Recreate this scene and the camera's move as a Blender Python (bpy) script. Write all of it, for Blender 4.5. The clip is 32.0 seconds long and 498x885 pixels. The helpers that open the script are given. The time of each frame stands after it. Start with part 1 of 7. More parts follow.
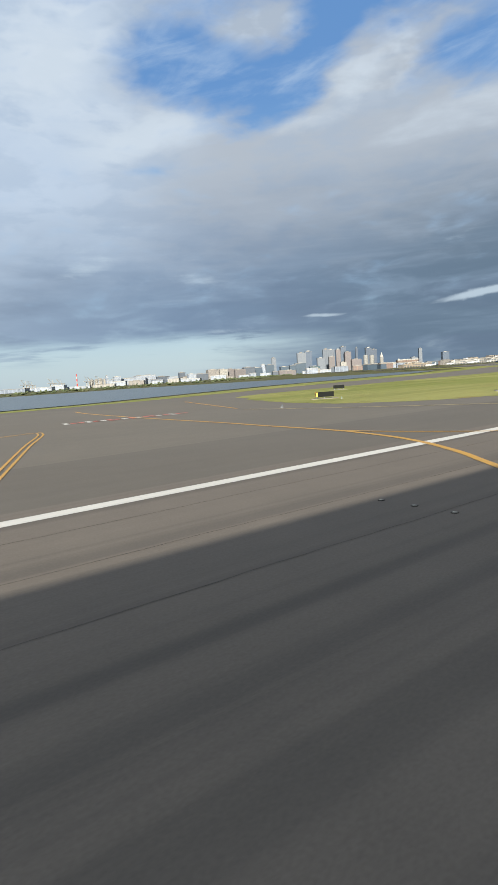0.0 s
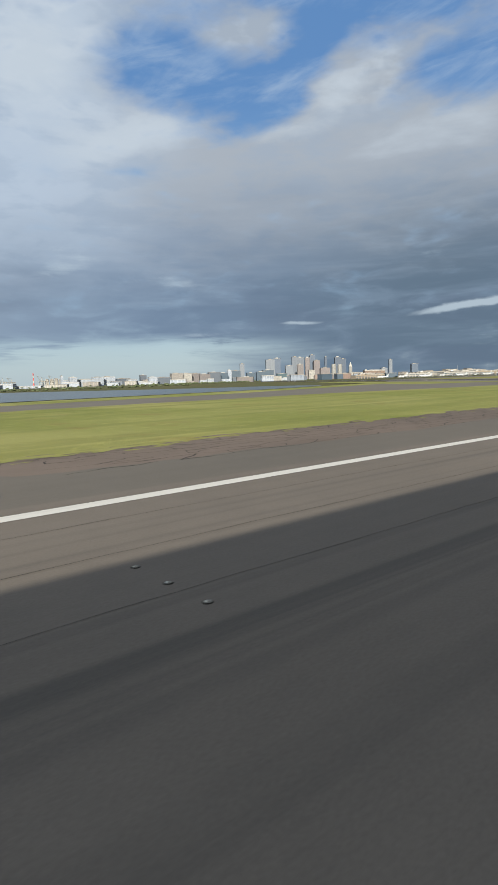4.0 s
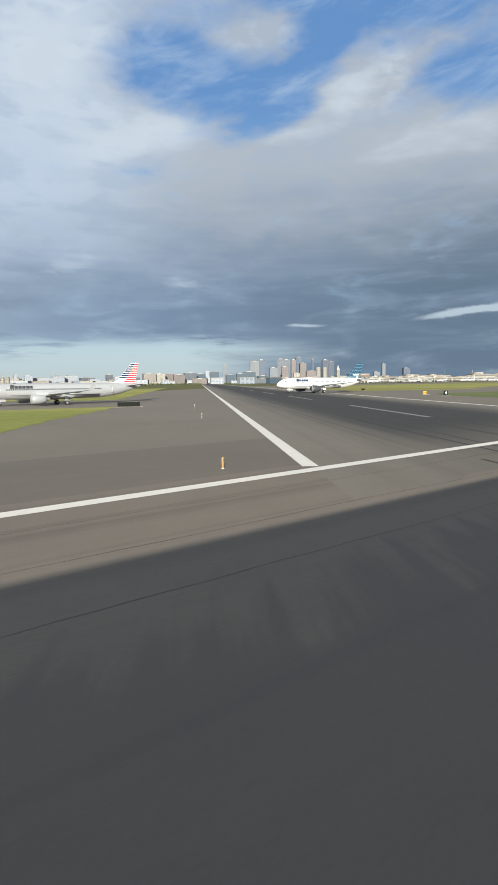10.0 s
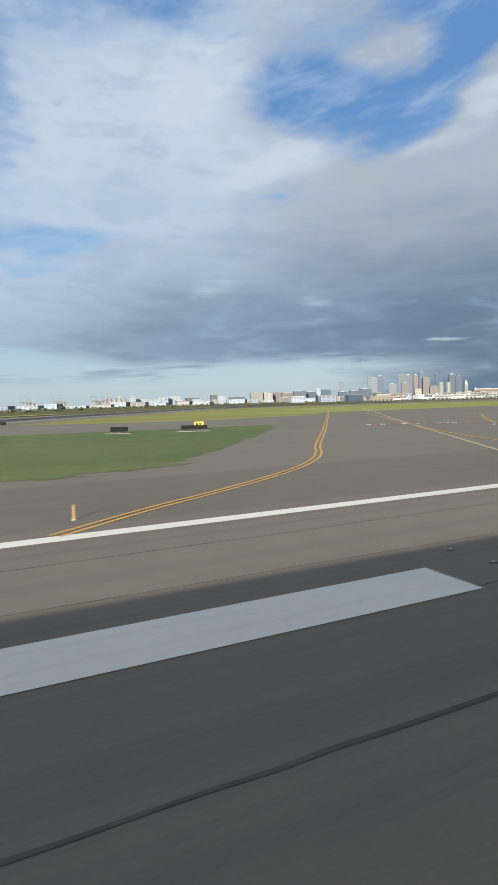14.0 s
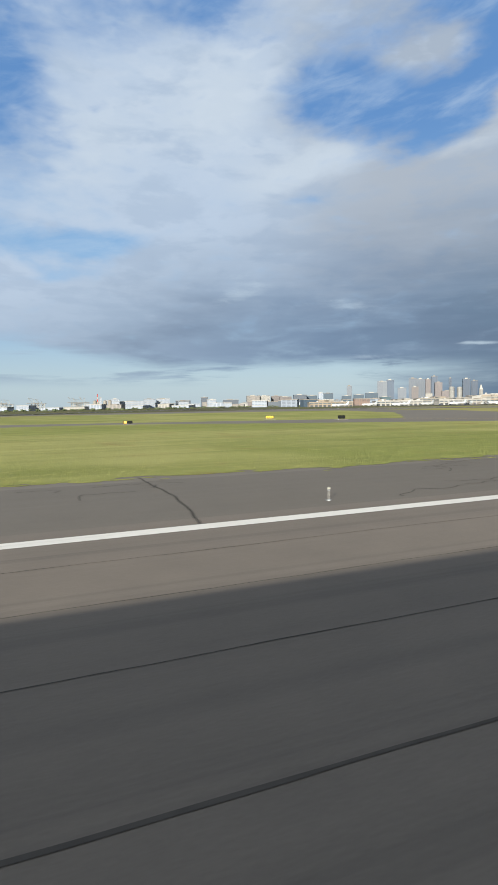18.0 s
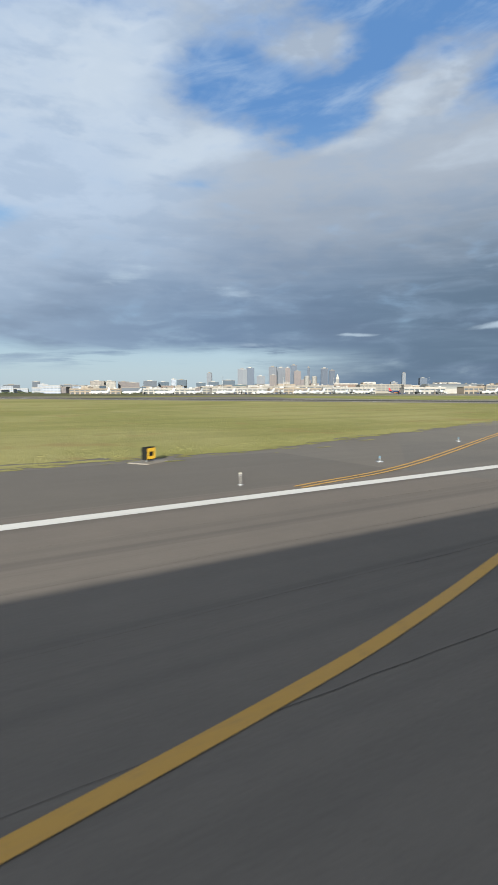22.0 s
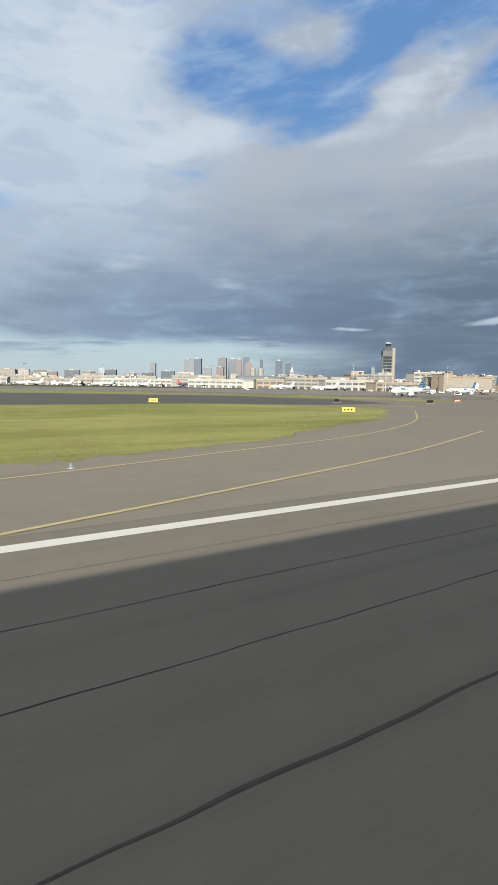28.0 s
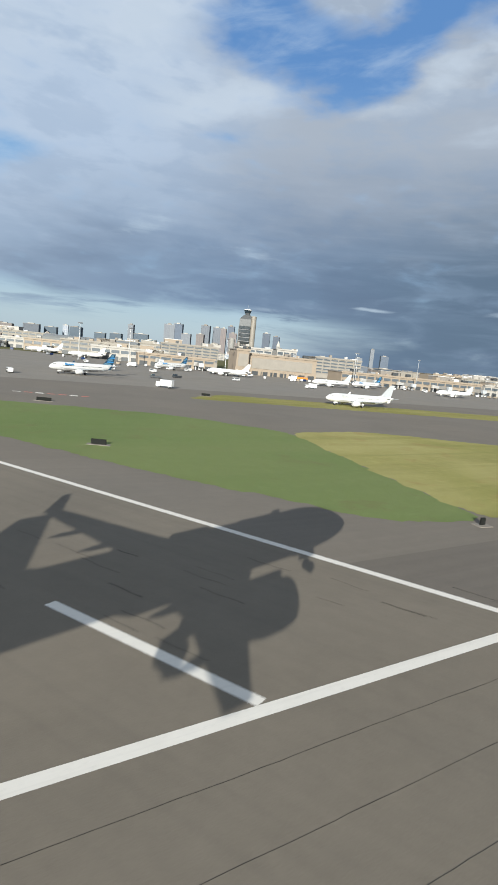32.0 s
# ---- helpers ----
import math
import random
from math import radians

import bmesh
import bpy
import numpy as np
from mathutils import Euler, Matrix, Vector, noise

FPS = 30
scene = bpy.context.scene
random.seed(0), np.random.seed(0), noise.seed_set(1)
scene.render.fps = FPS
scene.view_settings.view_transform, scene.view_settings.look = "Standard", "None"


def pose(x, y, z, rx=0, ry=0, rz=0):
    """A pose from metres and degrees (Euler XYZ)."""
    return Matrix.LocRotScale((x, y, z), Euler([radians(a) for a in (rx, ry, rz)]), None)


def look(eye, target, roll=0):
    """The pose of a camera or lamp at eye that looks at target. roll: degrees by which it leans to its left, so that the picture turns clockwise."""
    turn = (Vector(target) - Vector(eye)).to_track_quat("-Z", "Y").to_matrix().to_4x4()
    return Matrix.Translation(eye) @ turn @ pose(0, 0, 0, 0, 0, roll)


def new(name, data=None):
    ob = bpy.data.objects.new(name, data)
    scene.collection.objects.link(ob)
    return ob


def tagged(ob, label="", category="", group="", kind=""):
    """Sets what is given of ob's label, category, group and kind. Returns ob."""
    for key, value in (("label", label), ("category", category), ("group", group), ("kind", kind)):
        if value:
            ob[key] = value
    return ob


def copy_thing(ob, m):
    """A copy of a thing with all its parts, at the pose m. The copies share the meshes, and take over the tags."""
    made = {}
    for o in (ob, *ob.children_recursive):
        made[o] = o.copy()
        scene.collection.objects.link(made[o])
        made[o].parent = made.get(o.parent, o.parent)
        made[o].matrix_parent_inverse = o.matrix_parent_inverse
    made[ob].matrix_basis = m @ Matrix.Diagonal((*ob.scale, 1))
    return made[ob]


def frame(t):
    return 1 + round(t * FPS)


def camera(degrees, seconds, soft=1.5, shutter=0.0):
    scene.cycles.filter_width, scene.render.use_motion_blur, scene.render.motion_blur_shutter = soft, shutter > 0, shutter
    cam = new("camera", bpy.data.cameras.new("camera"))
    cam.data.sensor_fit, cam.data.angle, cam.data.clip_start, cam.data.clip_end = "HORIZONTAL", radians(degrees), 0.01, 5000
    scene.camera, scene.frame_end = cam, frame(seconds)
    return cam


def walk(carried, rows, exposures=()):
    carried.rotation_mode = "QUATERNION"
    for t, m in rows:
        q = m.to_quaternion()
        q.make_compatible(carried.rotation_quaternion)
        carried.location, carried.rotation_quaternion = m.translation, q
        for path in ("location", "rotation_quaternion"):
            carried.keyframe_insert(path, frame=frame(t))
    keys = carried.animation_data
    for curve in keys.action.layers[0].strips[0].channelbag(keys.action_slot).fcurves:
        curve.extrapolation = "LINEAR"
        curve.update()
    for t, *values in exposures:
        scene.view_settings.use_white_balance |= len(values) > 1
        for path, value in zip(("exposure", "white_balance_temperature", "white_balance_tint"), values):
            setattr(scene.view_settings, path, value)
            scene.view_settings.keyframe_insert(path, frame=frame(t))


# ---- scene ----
# Plan: x runs along the runway in the direction of travel, y to the left of it, z up. All lengths below are
# written in true metres; S brings the whole airfield to the scale at which it is built.
S = 0.47

# ---- camera ----
cam = camera(46.9, 32.0, soft=1.5, shutter=0.08)
# seconds, metres along the runway, height, heading (degrees from square to the runway), pitch, roll
PATH = [
    (0, -179.65, 4.594, 36.27, -6.54, -3.77),
    (0.5, -169.92, 4.637, 38.55, -6.29, -2.19),
    (1, -159.34, 4.604, 39.95, -6.13, -1.74),
    (1.5, -148.10, 4.600, 40.14, -6.13, -1.64),
    (2, -136.05, 4.612, 40.29, -6.17, -1.29),
    (2.5, -123.53, 4.645, 40.12, -6.21, -1.34),
    (3, -111.08, 4.645, 40.05, -6.19, -1.28),
    (3.5, -97.78, 4.645, 39.72, -6.15, -1.42),
    (4, -83.61, 4.651, 38.90, -6.15, -1.78),
    (4.5, -68.59, 4.645, 37.94, -6.07, -2.04),
    (6.5, -0.14, 4.645, 37.17, -5.89, -1.63),
    (7, 18.97, 4.646, 37.85, -5.95, -1.06),
    (7.5, 38.83, 4.640, 38.33, -6.01, -0.91),
    (8, 59.36, 4.640, 38.74, -5.95, -0.82),
    (8.5, 80.49, 4.640, 38.83, -5.97, -0.68),
    (9, 102.19, 4.608, 38.80, -5.96, -0.55),
    (9.5, 124.40, 4.642, 38.70, -5.94, -0.73),
    (10, 147.09, 4.597, 38.73, -5.99, -0.71),
    (10.5, 170.24, 4.644, 38.74, -5.93, -0.43),
    (11, 193.85, 4.580, 38.77, -6.00, -0.37),
    (11.5, 217.92, 4.645, 37.37, -5.65, -0.90),
    (12, 242.43, 4.643, 32.48, -5.46, -1.46),
    (12.5, 267.41, 4.645, 28.28, -5.11, -1.76),
    (13, 292.85, 4.664, 26.05, -4.57, -1.83),
    (13.5, 318.75, 4.645, 25.30, -4.09, -1.75),
    (14, 345.12, 4.652, 25.43, -3.97, -1.58),
    (14.5, 371.97, 4.645, 25.81, -3.78, -1.47),
    (15, 399.29, 4.660, 26.23, -3.72, -1.23),
    (15.5, 427.09, 4.619, 26.68, -3.84, -0.81),
    (17.5, 543.08, 4.645, 25.15, -3.75, -0.97),
    (18, 573.28, 4.671, 22.54, -3.65, -0.96),
    (18.5, 603.97, 4.645, 20.29, -3.63, -1.14),
    (19, 635.16, 4.671, 18.20, -3.50, -1.23),
    (19.5, 666.86, 4.633, 15.94, -3.20, -0.76),
    (20, 699.09, 4.673, 15.18, -2.76, -0.20),
    (20.5, 731.84, 4.634, 19.28, -3.08, 0.33),
    (21, 765.14, 4.754, 24.98, -3.40, 0.52),
    (21.5, 798.96, 4.644, 29.35, -4.22, 0.35),
    (22, 833.31, 4.735, 33.83, -5.08, -0.07),
    (22.5, 868.18, 4.629, 38.47, -6.02, -0.22),
    (23, 903.54, 4.721, 41.57, -6.15, 0.08),
    (23.5, 939.38, 4.628, 43.71, -6.48, 0.33),
    (24, 975.68, 4.681, 42.84, -6.45, 0.07),
    (24.5, 1012.40, 4.615, 41.64, -6.54, -0.01),
    (25, 1049.52, 4.659, 40.57, -6.45, 0.11),
    (25.5, 1087.01, 4.644, 39.62, -6.45, 0.01),
    (27.5, 1239.49, 5.589, 35.62, -6.24, 0.26),
    (28, 1278.85, 5.947, 34.66, -5.79, 0.94),
    (28.5, 1318.50, 6.377, 34.04, -5.19, 1.44),
    (29, 1358.43, 6.741, 34.25, -4.05, 1.99),
    (29.5, 1398.64, 7.344, 34.54, -3.29, 2.81),
    (30, 1439.14, 8.353, 34.55, -2.72, 3.22),
    (30.5, 1479.93, 9.955, 34.54, -2.60, 3.59),
    (31, 1521.04, 12.020, 35.08, -4.72, 3.29),
    (31.5, 1562.48, 14.458, 34.42, -7.92, 3.74),
    (32, 1604.22, 17.649, 33.85, -8.55, 5.84),
]
walk(cam, [(t, pose(x * S, 0, z * S, 90 + p, 0, -h) @ pose(0, 0, 0, 0, 0, r)) for t, x, z, h, p, r in PATH],
     exposures=[(0.0, 0.90, 6130, 5.0), (2.2, 0.90, 6190, 5.0), (3.0, 0.60, 6190, 5.0), (3.6, 0.60, 6190, 5.0), (4.5, 0.86, 6140, 5.0), (12.0, 0.86, 6190, 5.0), (13.0, 0.82, 6060, 5.0), (18.0, 0.82, 6040, 5.0),
                (19.5, 0.82, 5900, 5.0), (21.0, 0.80, 5920, 5.0), (23.0, 0.84, 6060, 5.0), (24.0, 0.86, 6170, 5.0), (28.0, 0.84, 6190, 5.0), (29.3, 0.82, 6100, 5.0), (30.6, 0.80, 5900, 5.0), (31.2, 0.80, 5900, 5.0), (32.0, 0.76, 5920, 5.0)])

# ---- world, sun ----
SUN_TO = Vector((2.30, 2.77, -1.0)).normalized()


class Nodes:
    """Short hand for building a node tree."""

    def __init__(self, tree):
        self.tree = tree
        tree.nodes.clear()

    def add(self, kind, ins=None):
        n = self.tree.nodes.new(kind)
        for k, v in (ins or {}).items():
            self.put(n.inputs[k], v)
        return n

    def put(self, socket, v):
        if isinstance(v, bpy.types.NodeSocket):
            self.tree.links.new(v, socket)
        else:
            socket.default_value = v

    def math(self, op, a, b=0.0, c=0.0, clamp=False):
        n = self.add("ShaderNodeMath")
        n.operation, n.use_clamp = op, clamp
        for i, v in enumerate((a, b, c)):
            self.put(n.inputs[i], v)
        return n.outputs[0]

    def vmath(self, op, a, b=(0, 0, 0)):
        n = self.add("ShaderNodeVectorMath")
        n.operation = op
        self.put(n.inputs[0], a)
        self.put(n.inputs[1], b)
        return n.outputs[0]

    def mix(self, f, a, b):
        n = self.add("ShaderNodeMix")
        n.data_type = "RGBA"
        self.put(n.inputs[0], f)
        self.put(n.inputs[6], a if isinstance(a, bpy.types.NodeSocket) else (*a, 1))
        self.put(n.inputs[7], b if isinstance(b, bpy.types.NodeSocket) else (*b, 1))
        return n.outputs[2]

    def smooth(self, v, lo, hi, a=0.0, b=1.0):
        n = self.add("ShaderNodeMapRange")
        n.interpolation_type = "SMOOTHSTEP"
        for i, x in enumerate((v, lo, hi, a, b)):
            self.put(n.inputs[i], x)
        return n.outputs[0]

    def noise(self, vec, scale, detail=4.0, rough=0.55, dist=0.0):
        n = self.add("ShaderNodeTexNoise", {"Vector": vec, "Scale": scale, "Detail": detail, "Roughness": rough, "Distortion": dist})
        return n.outputs[0]

    def scaled(self, vec, s):
        n = self.add("ShaderNodeMapping", {"Vector": vec, "Scale": s})
        return n.outputs[0]


def make_sky():
    world = bpy.data.worlds.new("sky")
    world.use_nodes = True
    scene.world = world
    n = Nodes(world.node_tree)
    way = n.add("ShaderNodeTexCoord").outputs["Generated"]
    sep = n.add("ShaderNodeSeparateXYZ", {0: way})
    x, y, z = sep.outputs
    az = n.math("MULTIPLY", n.math("ARCTAN2", x, y), 57.2958)
    el = n.math("MULTIPLY", n.math("ARCSINE", z), 57.2958)
    sky = n.add("ShaderNodeTexSky")
    sky.sky_type, sky.sun_disc, sky.sun_elevation = "NISHITA", False, radians(15.5)
    sky.sun_rotation = math.atan2(-SUN_TO.x, -SUN_TO.y)
    sky.dust_density, sky.ozone_density = 0.6, 1.6
    # cloud coordinates: flattened towards the horizon for the deck, bearing and height for the streaks
    lift = n.math("ADD", n.math("MAXIMUM", z, 0.0), 0.16)
    deck = n.add("ShaderNodeCombineXYZ", {0: n.math("DIVIDE", x, lift), 1: n.math("DIVIDE", y, lift), 2: 0.0}).outputs[0]
    sphere = n.add("ShaderNodeCombineXYZ", {0: n.math("MULTIPLY", az, 0.035), 1: n.math("MULTIPLY", el, 0.085), 2: 0.3}).outputs[0]
    big = n.noise(deck, 0.9, 5.0, 0.52, 0.15)
    fine = n.noise(deck, 3.2, 6.0, 0.56, 0.3)
    wisp = n.noise(sphere, 1.6, 5.0, 0.55, 0.3)
    shift = n.noise(sphere, 2.2, 6.0, 0.55, 0.2)
    shift2 = n.noise(n.vmath("ADD", sphere, (7.3, 2.1, 0.0)), 2.4, 6.0, 0.55, 0.2)
    streak = n.noise(n.scaled(sphere, (0.8, 3.4, 1.0)), 2.2, 6.0, 0.58, 0.35)
    # drawn-out ice filaments that climb to the north
    slant = n.add("ShaderNodeMapping", {"Vector": sphere, "Rotation": (0, 0, radians(-38))}).outputs[0]
    hair = n.noise(n.scaled(slant, (1.0, 2.4, 1.0)), 2.4, 7.0, 0.6, 0.6)
    mottle = n.noise(n.scaled(sphere, (0.8, 1.15, 1.0)), 5.0, 6.0, 0.54, 0.35)
    puff = n.noise(n.scaled(sphere, (1.3, 1.2, 1.0)), 6.5, 3.0, 0.5, 0.2)

    def off(v, k):
        return n.math("MULTIPLY", n.math("SUBTRACT", v, 0.5), k)

    def blob(a, e, sa, se, turn=0.0, torn=0.6):
        """A soft oval round the bearing a and the height e, its outline more or less torn."""
        c, s = math.cos(radians(turn)), math.sin(radians(turn))
        da, de = (n.math("SUBTRACT", n.math("MULTIPLY_ADD", off(push, k * torn), 1.0, base), mid) for push, k, base, mid in ((shift, 13.0, az, a), (shift2, 6.5, el, e)))
        u = n.math("ADD", n.math("MULTIPLY", da, c / sa), n.math("MULTIPLY", de, s / sa))
        v = n.math("ADD", n.math("MULTIPLY", da, -s / se), n.math("MULTIPLY", de, c / se))
        r = n.math("ADD", n.math("MULTIPLY", u, u), n.math("MULTIPLY", v, v))
        return n.math("EXPONENT", n.math("MULTIPLY", r, -1.0))

    def total(items):
        out = 0.0
        for w, b in items:
            out = n.math("MULTIPLY_ADD", b, w, out)
        return out

    # clear sky between the clouds
    # the gaps at 150 and -115 are unseen, added to tint shade blue
    gaps = total([(1.2, blob(33.0, 27.2, 6.2, 3.0, -10)), (1.1, blob(41.5, 24.9, 4.8, 2.3, 12)), (0.9, blob(45.5, 28.0, 4.5, 2.0, 25)), (1.15, blob(60, 25.4, 6.5, 2.6, 4)), (0.7, blob(57, 31, 12, 2.8)),
                  (0.75, blob(46, 32, 12, 2.4)), (0.8, blob(19, 33.5, 6, 2.0)), (1.5, blob(-4.0, 28.0, 8.5, 6.0, -35)), (0.5, blob(9, 32.5, 6, 2.2)), (1.2, blob(6.5, 14.9, 5.5, 1.3, 2)), (0.7, blob(-4, 15.6, 5.0, 1.4, 4)),
                  (0.42, blob(4, 12.4, 4, 0.7, 2)), (0.42, blob(29.5, 19.2, 3.0, 0.9, 8)), (0.8, blob(90, 45, 22, 9)), (0.7, blob(-40, 30, 16, 6)), (0.3, blob(150, 40, 55, 16)), (0.3, blob(-115, 40, 55, 16))])
    fills = total([(0.95, blob(50.0, 24.6, 5.8, 1.35, 22)), (0.35, blob(38.5, 29.5, 5.0, 1.0, 20)), (0.6, blob(56, 20, 12, 1.6, 2)), (0.3, blob(22, 29, 4, 3))])
    open_sky = n.math("SUBTRACT", gaps, fills)
    open_sky = n.math("ADD", open_sky, n.math("ADD", off(fine, 0.55), n.math("ADD", off(hair, 0.25), n.math("ADD", off(mottle, 0.75), off(puff, 0.8)))))
    thick = n.smooth(open_sky, 0.02, 0.88, 1.0, 0.0)
    # the clear strip along the horizon, higher towards the south, with thin bars of cloud in it
    rim = n.math("ADD", n.smooth(az, -8, 16, 7.3, 4.35), n.math("ADD", off(wisp, 1.6), off(streak, 2.6)))
    strip = n.math("MULTIPLY", n.smooth(n.math("SUBTRACT", el, rim), -0.9, 0.6, 1.0, 0.0), n.smooth(n.math("ADD", az, off(streak, 20.0)), 47, 31))
    bars = n.smooth(streak, 0.49, 0.63)
    bars = n.math("MULTIPLY", bars, n.math("MULTIPLY", n.smooth(el, 1.8, 3.2), n.smooth(az, 0, 34, 0.6, 0.95)))
    thick = n.math("MULTIPLY", thick, n.math("SUBTRACT", 1.0, n.math("MULTIPLY", strip, n.math("SUBTRACT", 1.0, bars))), clamp=True)
    # the shaded underside of the deck, its sunlit upper part, and white tops to the south
    foot = n.math("ADD", n.smooth(az, -4, 24, 6.5, 11.6), n.smooth(az, 24, 60, 0.0, 2.2))
    rise = n.math("SUBTRACT", n.math("ADD", el, n.math("ADD", off(shift2, 3.0), n.math("ADD", off(big, 5.0), n.math("ADD", off(fine, 3.0), off(streak, 2.2))))), foot)
    light = n.smooth(rise, -5.0, 7.2)
    slate = n.mix(n.smooth(n.math("SUBTRACT", az, n.math("MULTIPLY", el, 0.4)), -6, 30), (0.225, 0.264, 0.322), (0.119, 0.157, 0.220))
    slate = n.mix(n.smooth(n.math("SUBTRACT", az, n.math("MULTIPLY", el, 0.4)), 24, 56), slate, (0.083, 0.112, 0.151))
    slate = n.mix(n.math("ADD", n.smooth(streak, 0.46, 0.70, 0.0, 0.2), n.smooth(mottle, 0.46, 0.70, 0.0, 0.32)), slate, (0.182, 0.226, 0.289))
    slate = n.mix(n.smooth(big, 0.54, 0.36, 0.0, 0.35), slate, (0.082, 0.104, 0.150))
    pale = n.mix(n.smooth(n.math("ADD", az, off(shift, 14.0)), 38, 20), (0.258, 0.272, 0.304), (0.310, 0.346, 0.408))
    pale = n.mix(n.smooth(n.math("ADD", fine, off(mottle, 0.9)), 0.55, 0.34, 0.0, 0.38), pale, (0.215, 0.258, 0.330))
    white = total([(1.0, blob(30, 22.4, 5.0, 1.6, 10)), (0.9, blob(20, 27, 5.0, 5.0)), (0.6, blob(25, 20.5, 3.5, 1.6, 12)), (0.5, blob(56, 20.6, 8, 1.6, 2)), (0.75, blob(49, 24.6, 6.5, 1.5, 20)), (0.8, blob(7, 23, 8, 4.5, 20)), (0.4, blob(42, 22.2, 5, 1.0))])
    pale = n.mix(n.smooth(n.math("ADD", white, n.math("ADD", off(fine, 0.6), off(mottle, 1.1))), 0.2, 1.05, 0.0, 0.9), pale, (0.358, 0.382, 0.420))
    pale = n.mix(n.math("MULTIPLY", n.smooth(puff, 0.44, 0.66, 0.0, 0.55), n.smooth(n.math("ADD", el, n.math("ADD", off(big, 8.0), n.smooth(az, 30, 50, 0.0, -4.0))), 17, 24)), pale, (0.372, 0.394, 0.432))
    cloud = n.mix(light, slate, pale)
    # overhead, out of view, the deck is an added grey that tunes ground shade
    cloud = n.mix(n.smooth(el, 36, 52), cloud, (0.216, 0.224, 0.221))
    # torn places in the deck where brighter sky shows through
    rift = total([(1.35, blob(60.0, 6.2, 6.5, 0.40, 4, 0.35)), (0.85, blob(44.5, 5.4, 2.4, 0.20, 1, 0.2)), (0.75, blob(21, 11.2, 4.6, 1.0, 6, 0.9)), (0.45, blob(29, 9.4, 6, 0.6, 4, 0.8)), (0.45, blob(34, 4.6, 5, 0.3, 1, 0.1)), (0.35, blob(56, 11, 7, 0.6, 6, 0.5)), (0.4, blob(12, 9.0, 6, 0.6, 5, 0.5))])
    rift = n.smooth(n.math("ADD", rift, n.math("ADD", off(mottle, 1.5), off(streak, 0.9))), 0.35, 1.05)
    cloud = n.mix(n.math("MULTIPLY", rift, 0.8), cloud, (0.33, 0.37, 0.41))
    blue = n.mix(n.smooth(el, 2, 11), (0.285, 0.338, 0.385), (0.160, 0.262, 0.405))
    blue = n.mix(n.smooth(el, 14, 26), blue, (0.066, 0.152, 0.328))
    clear = n.mix(0.8, n.vmath("MULTIPLY", sky.outputs[0], (0.06, 0.06, 0.06)), blue)
    veil = n.smooth(n.math("ADD", hair, off(mottle, 0.7)), 0.40, 0.84, 0.05, 0.45)
    clear = n.mix(n.math("MULTIPLY", veil, n.smooth(el, 6, 12)), clear, (0.33, 0.375, 0.435))
    both = n.mix(thick, clear, cloud)
    out = n.add("ShaderNodeBackground", {"Color": both, "Strength": 1.0})
    n.add("ShaderNodeOutputWorld", {"Surface": out.outputs[0]})


make_sky()
sun = new("sun", bpy.data.lights.new("sun", "SUN"))
sun.data.energy, sun.data.angle, sun.data.color = 5.0, radians(0.22), (1.0, 0.90, 0.76)
sun.matrix_world = look(-SUN_TO * 100, (0, 0, 0))

# ---- materials ----
def material(name, build):
    m = bpy.data.materials.new(name)
    m.use_nodes = True
    n = Nodes(m.node_tree)
    p = n.add("ShaderNodeBsdfPrincipled")
    n.add("ShaderNodeOutputMaterial", {"Surface": p.outputs[0]})
    build(n, p)
    return m


def place(n):
    """Position on the plan, in true metres."""
    return n.vmath("MULTIPLY", n.add("ShaderNodeNewGeometry").outputs["Position"], (1 / S, 1 / S, 1 / S))


def bump(n, p, height, strength, dist):
    b = n.add("ShaderNodeBump", {"Height": height, "Strength": strength, "Distance": dist * S})
    n.put(p.inputs["Normal"], b.outputs[0])


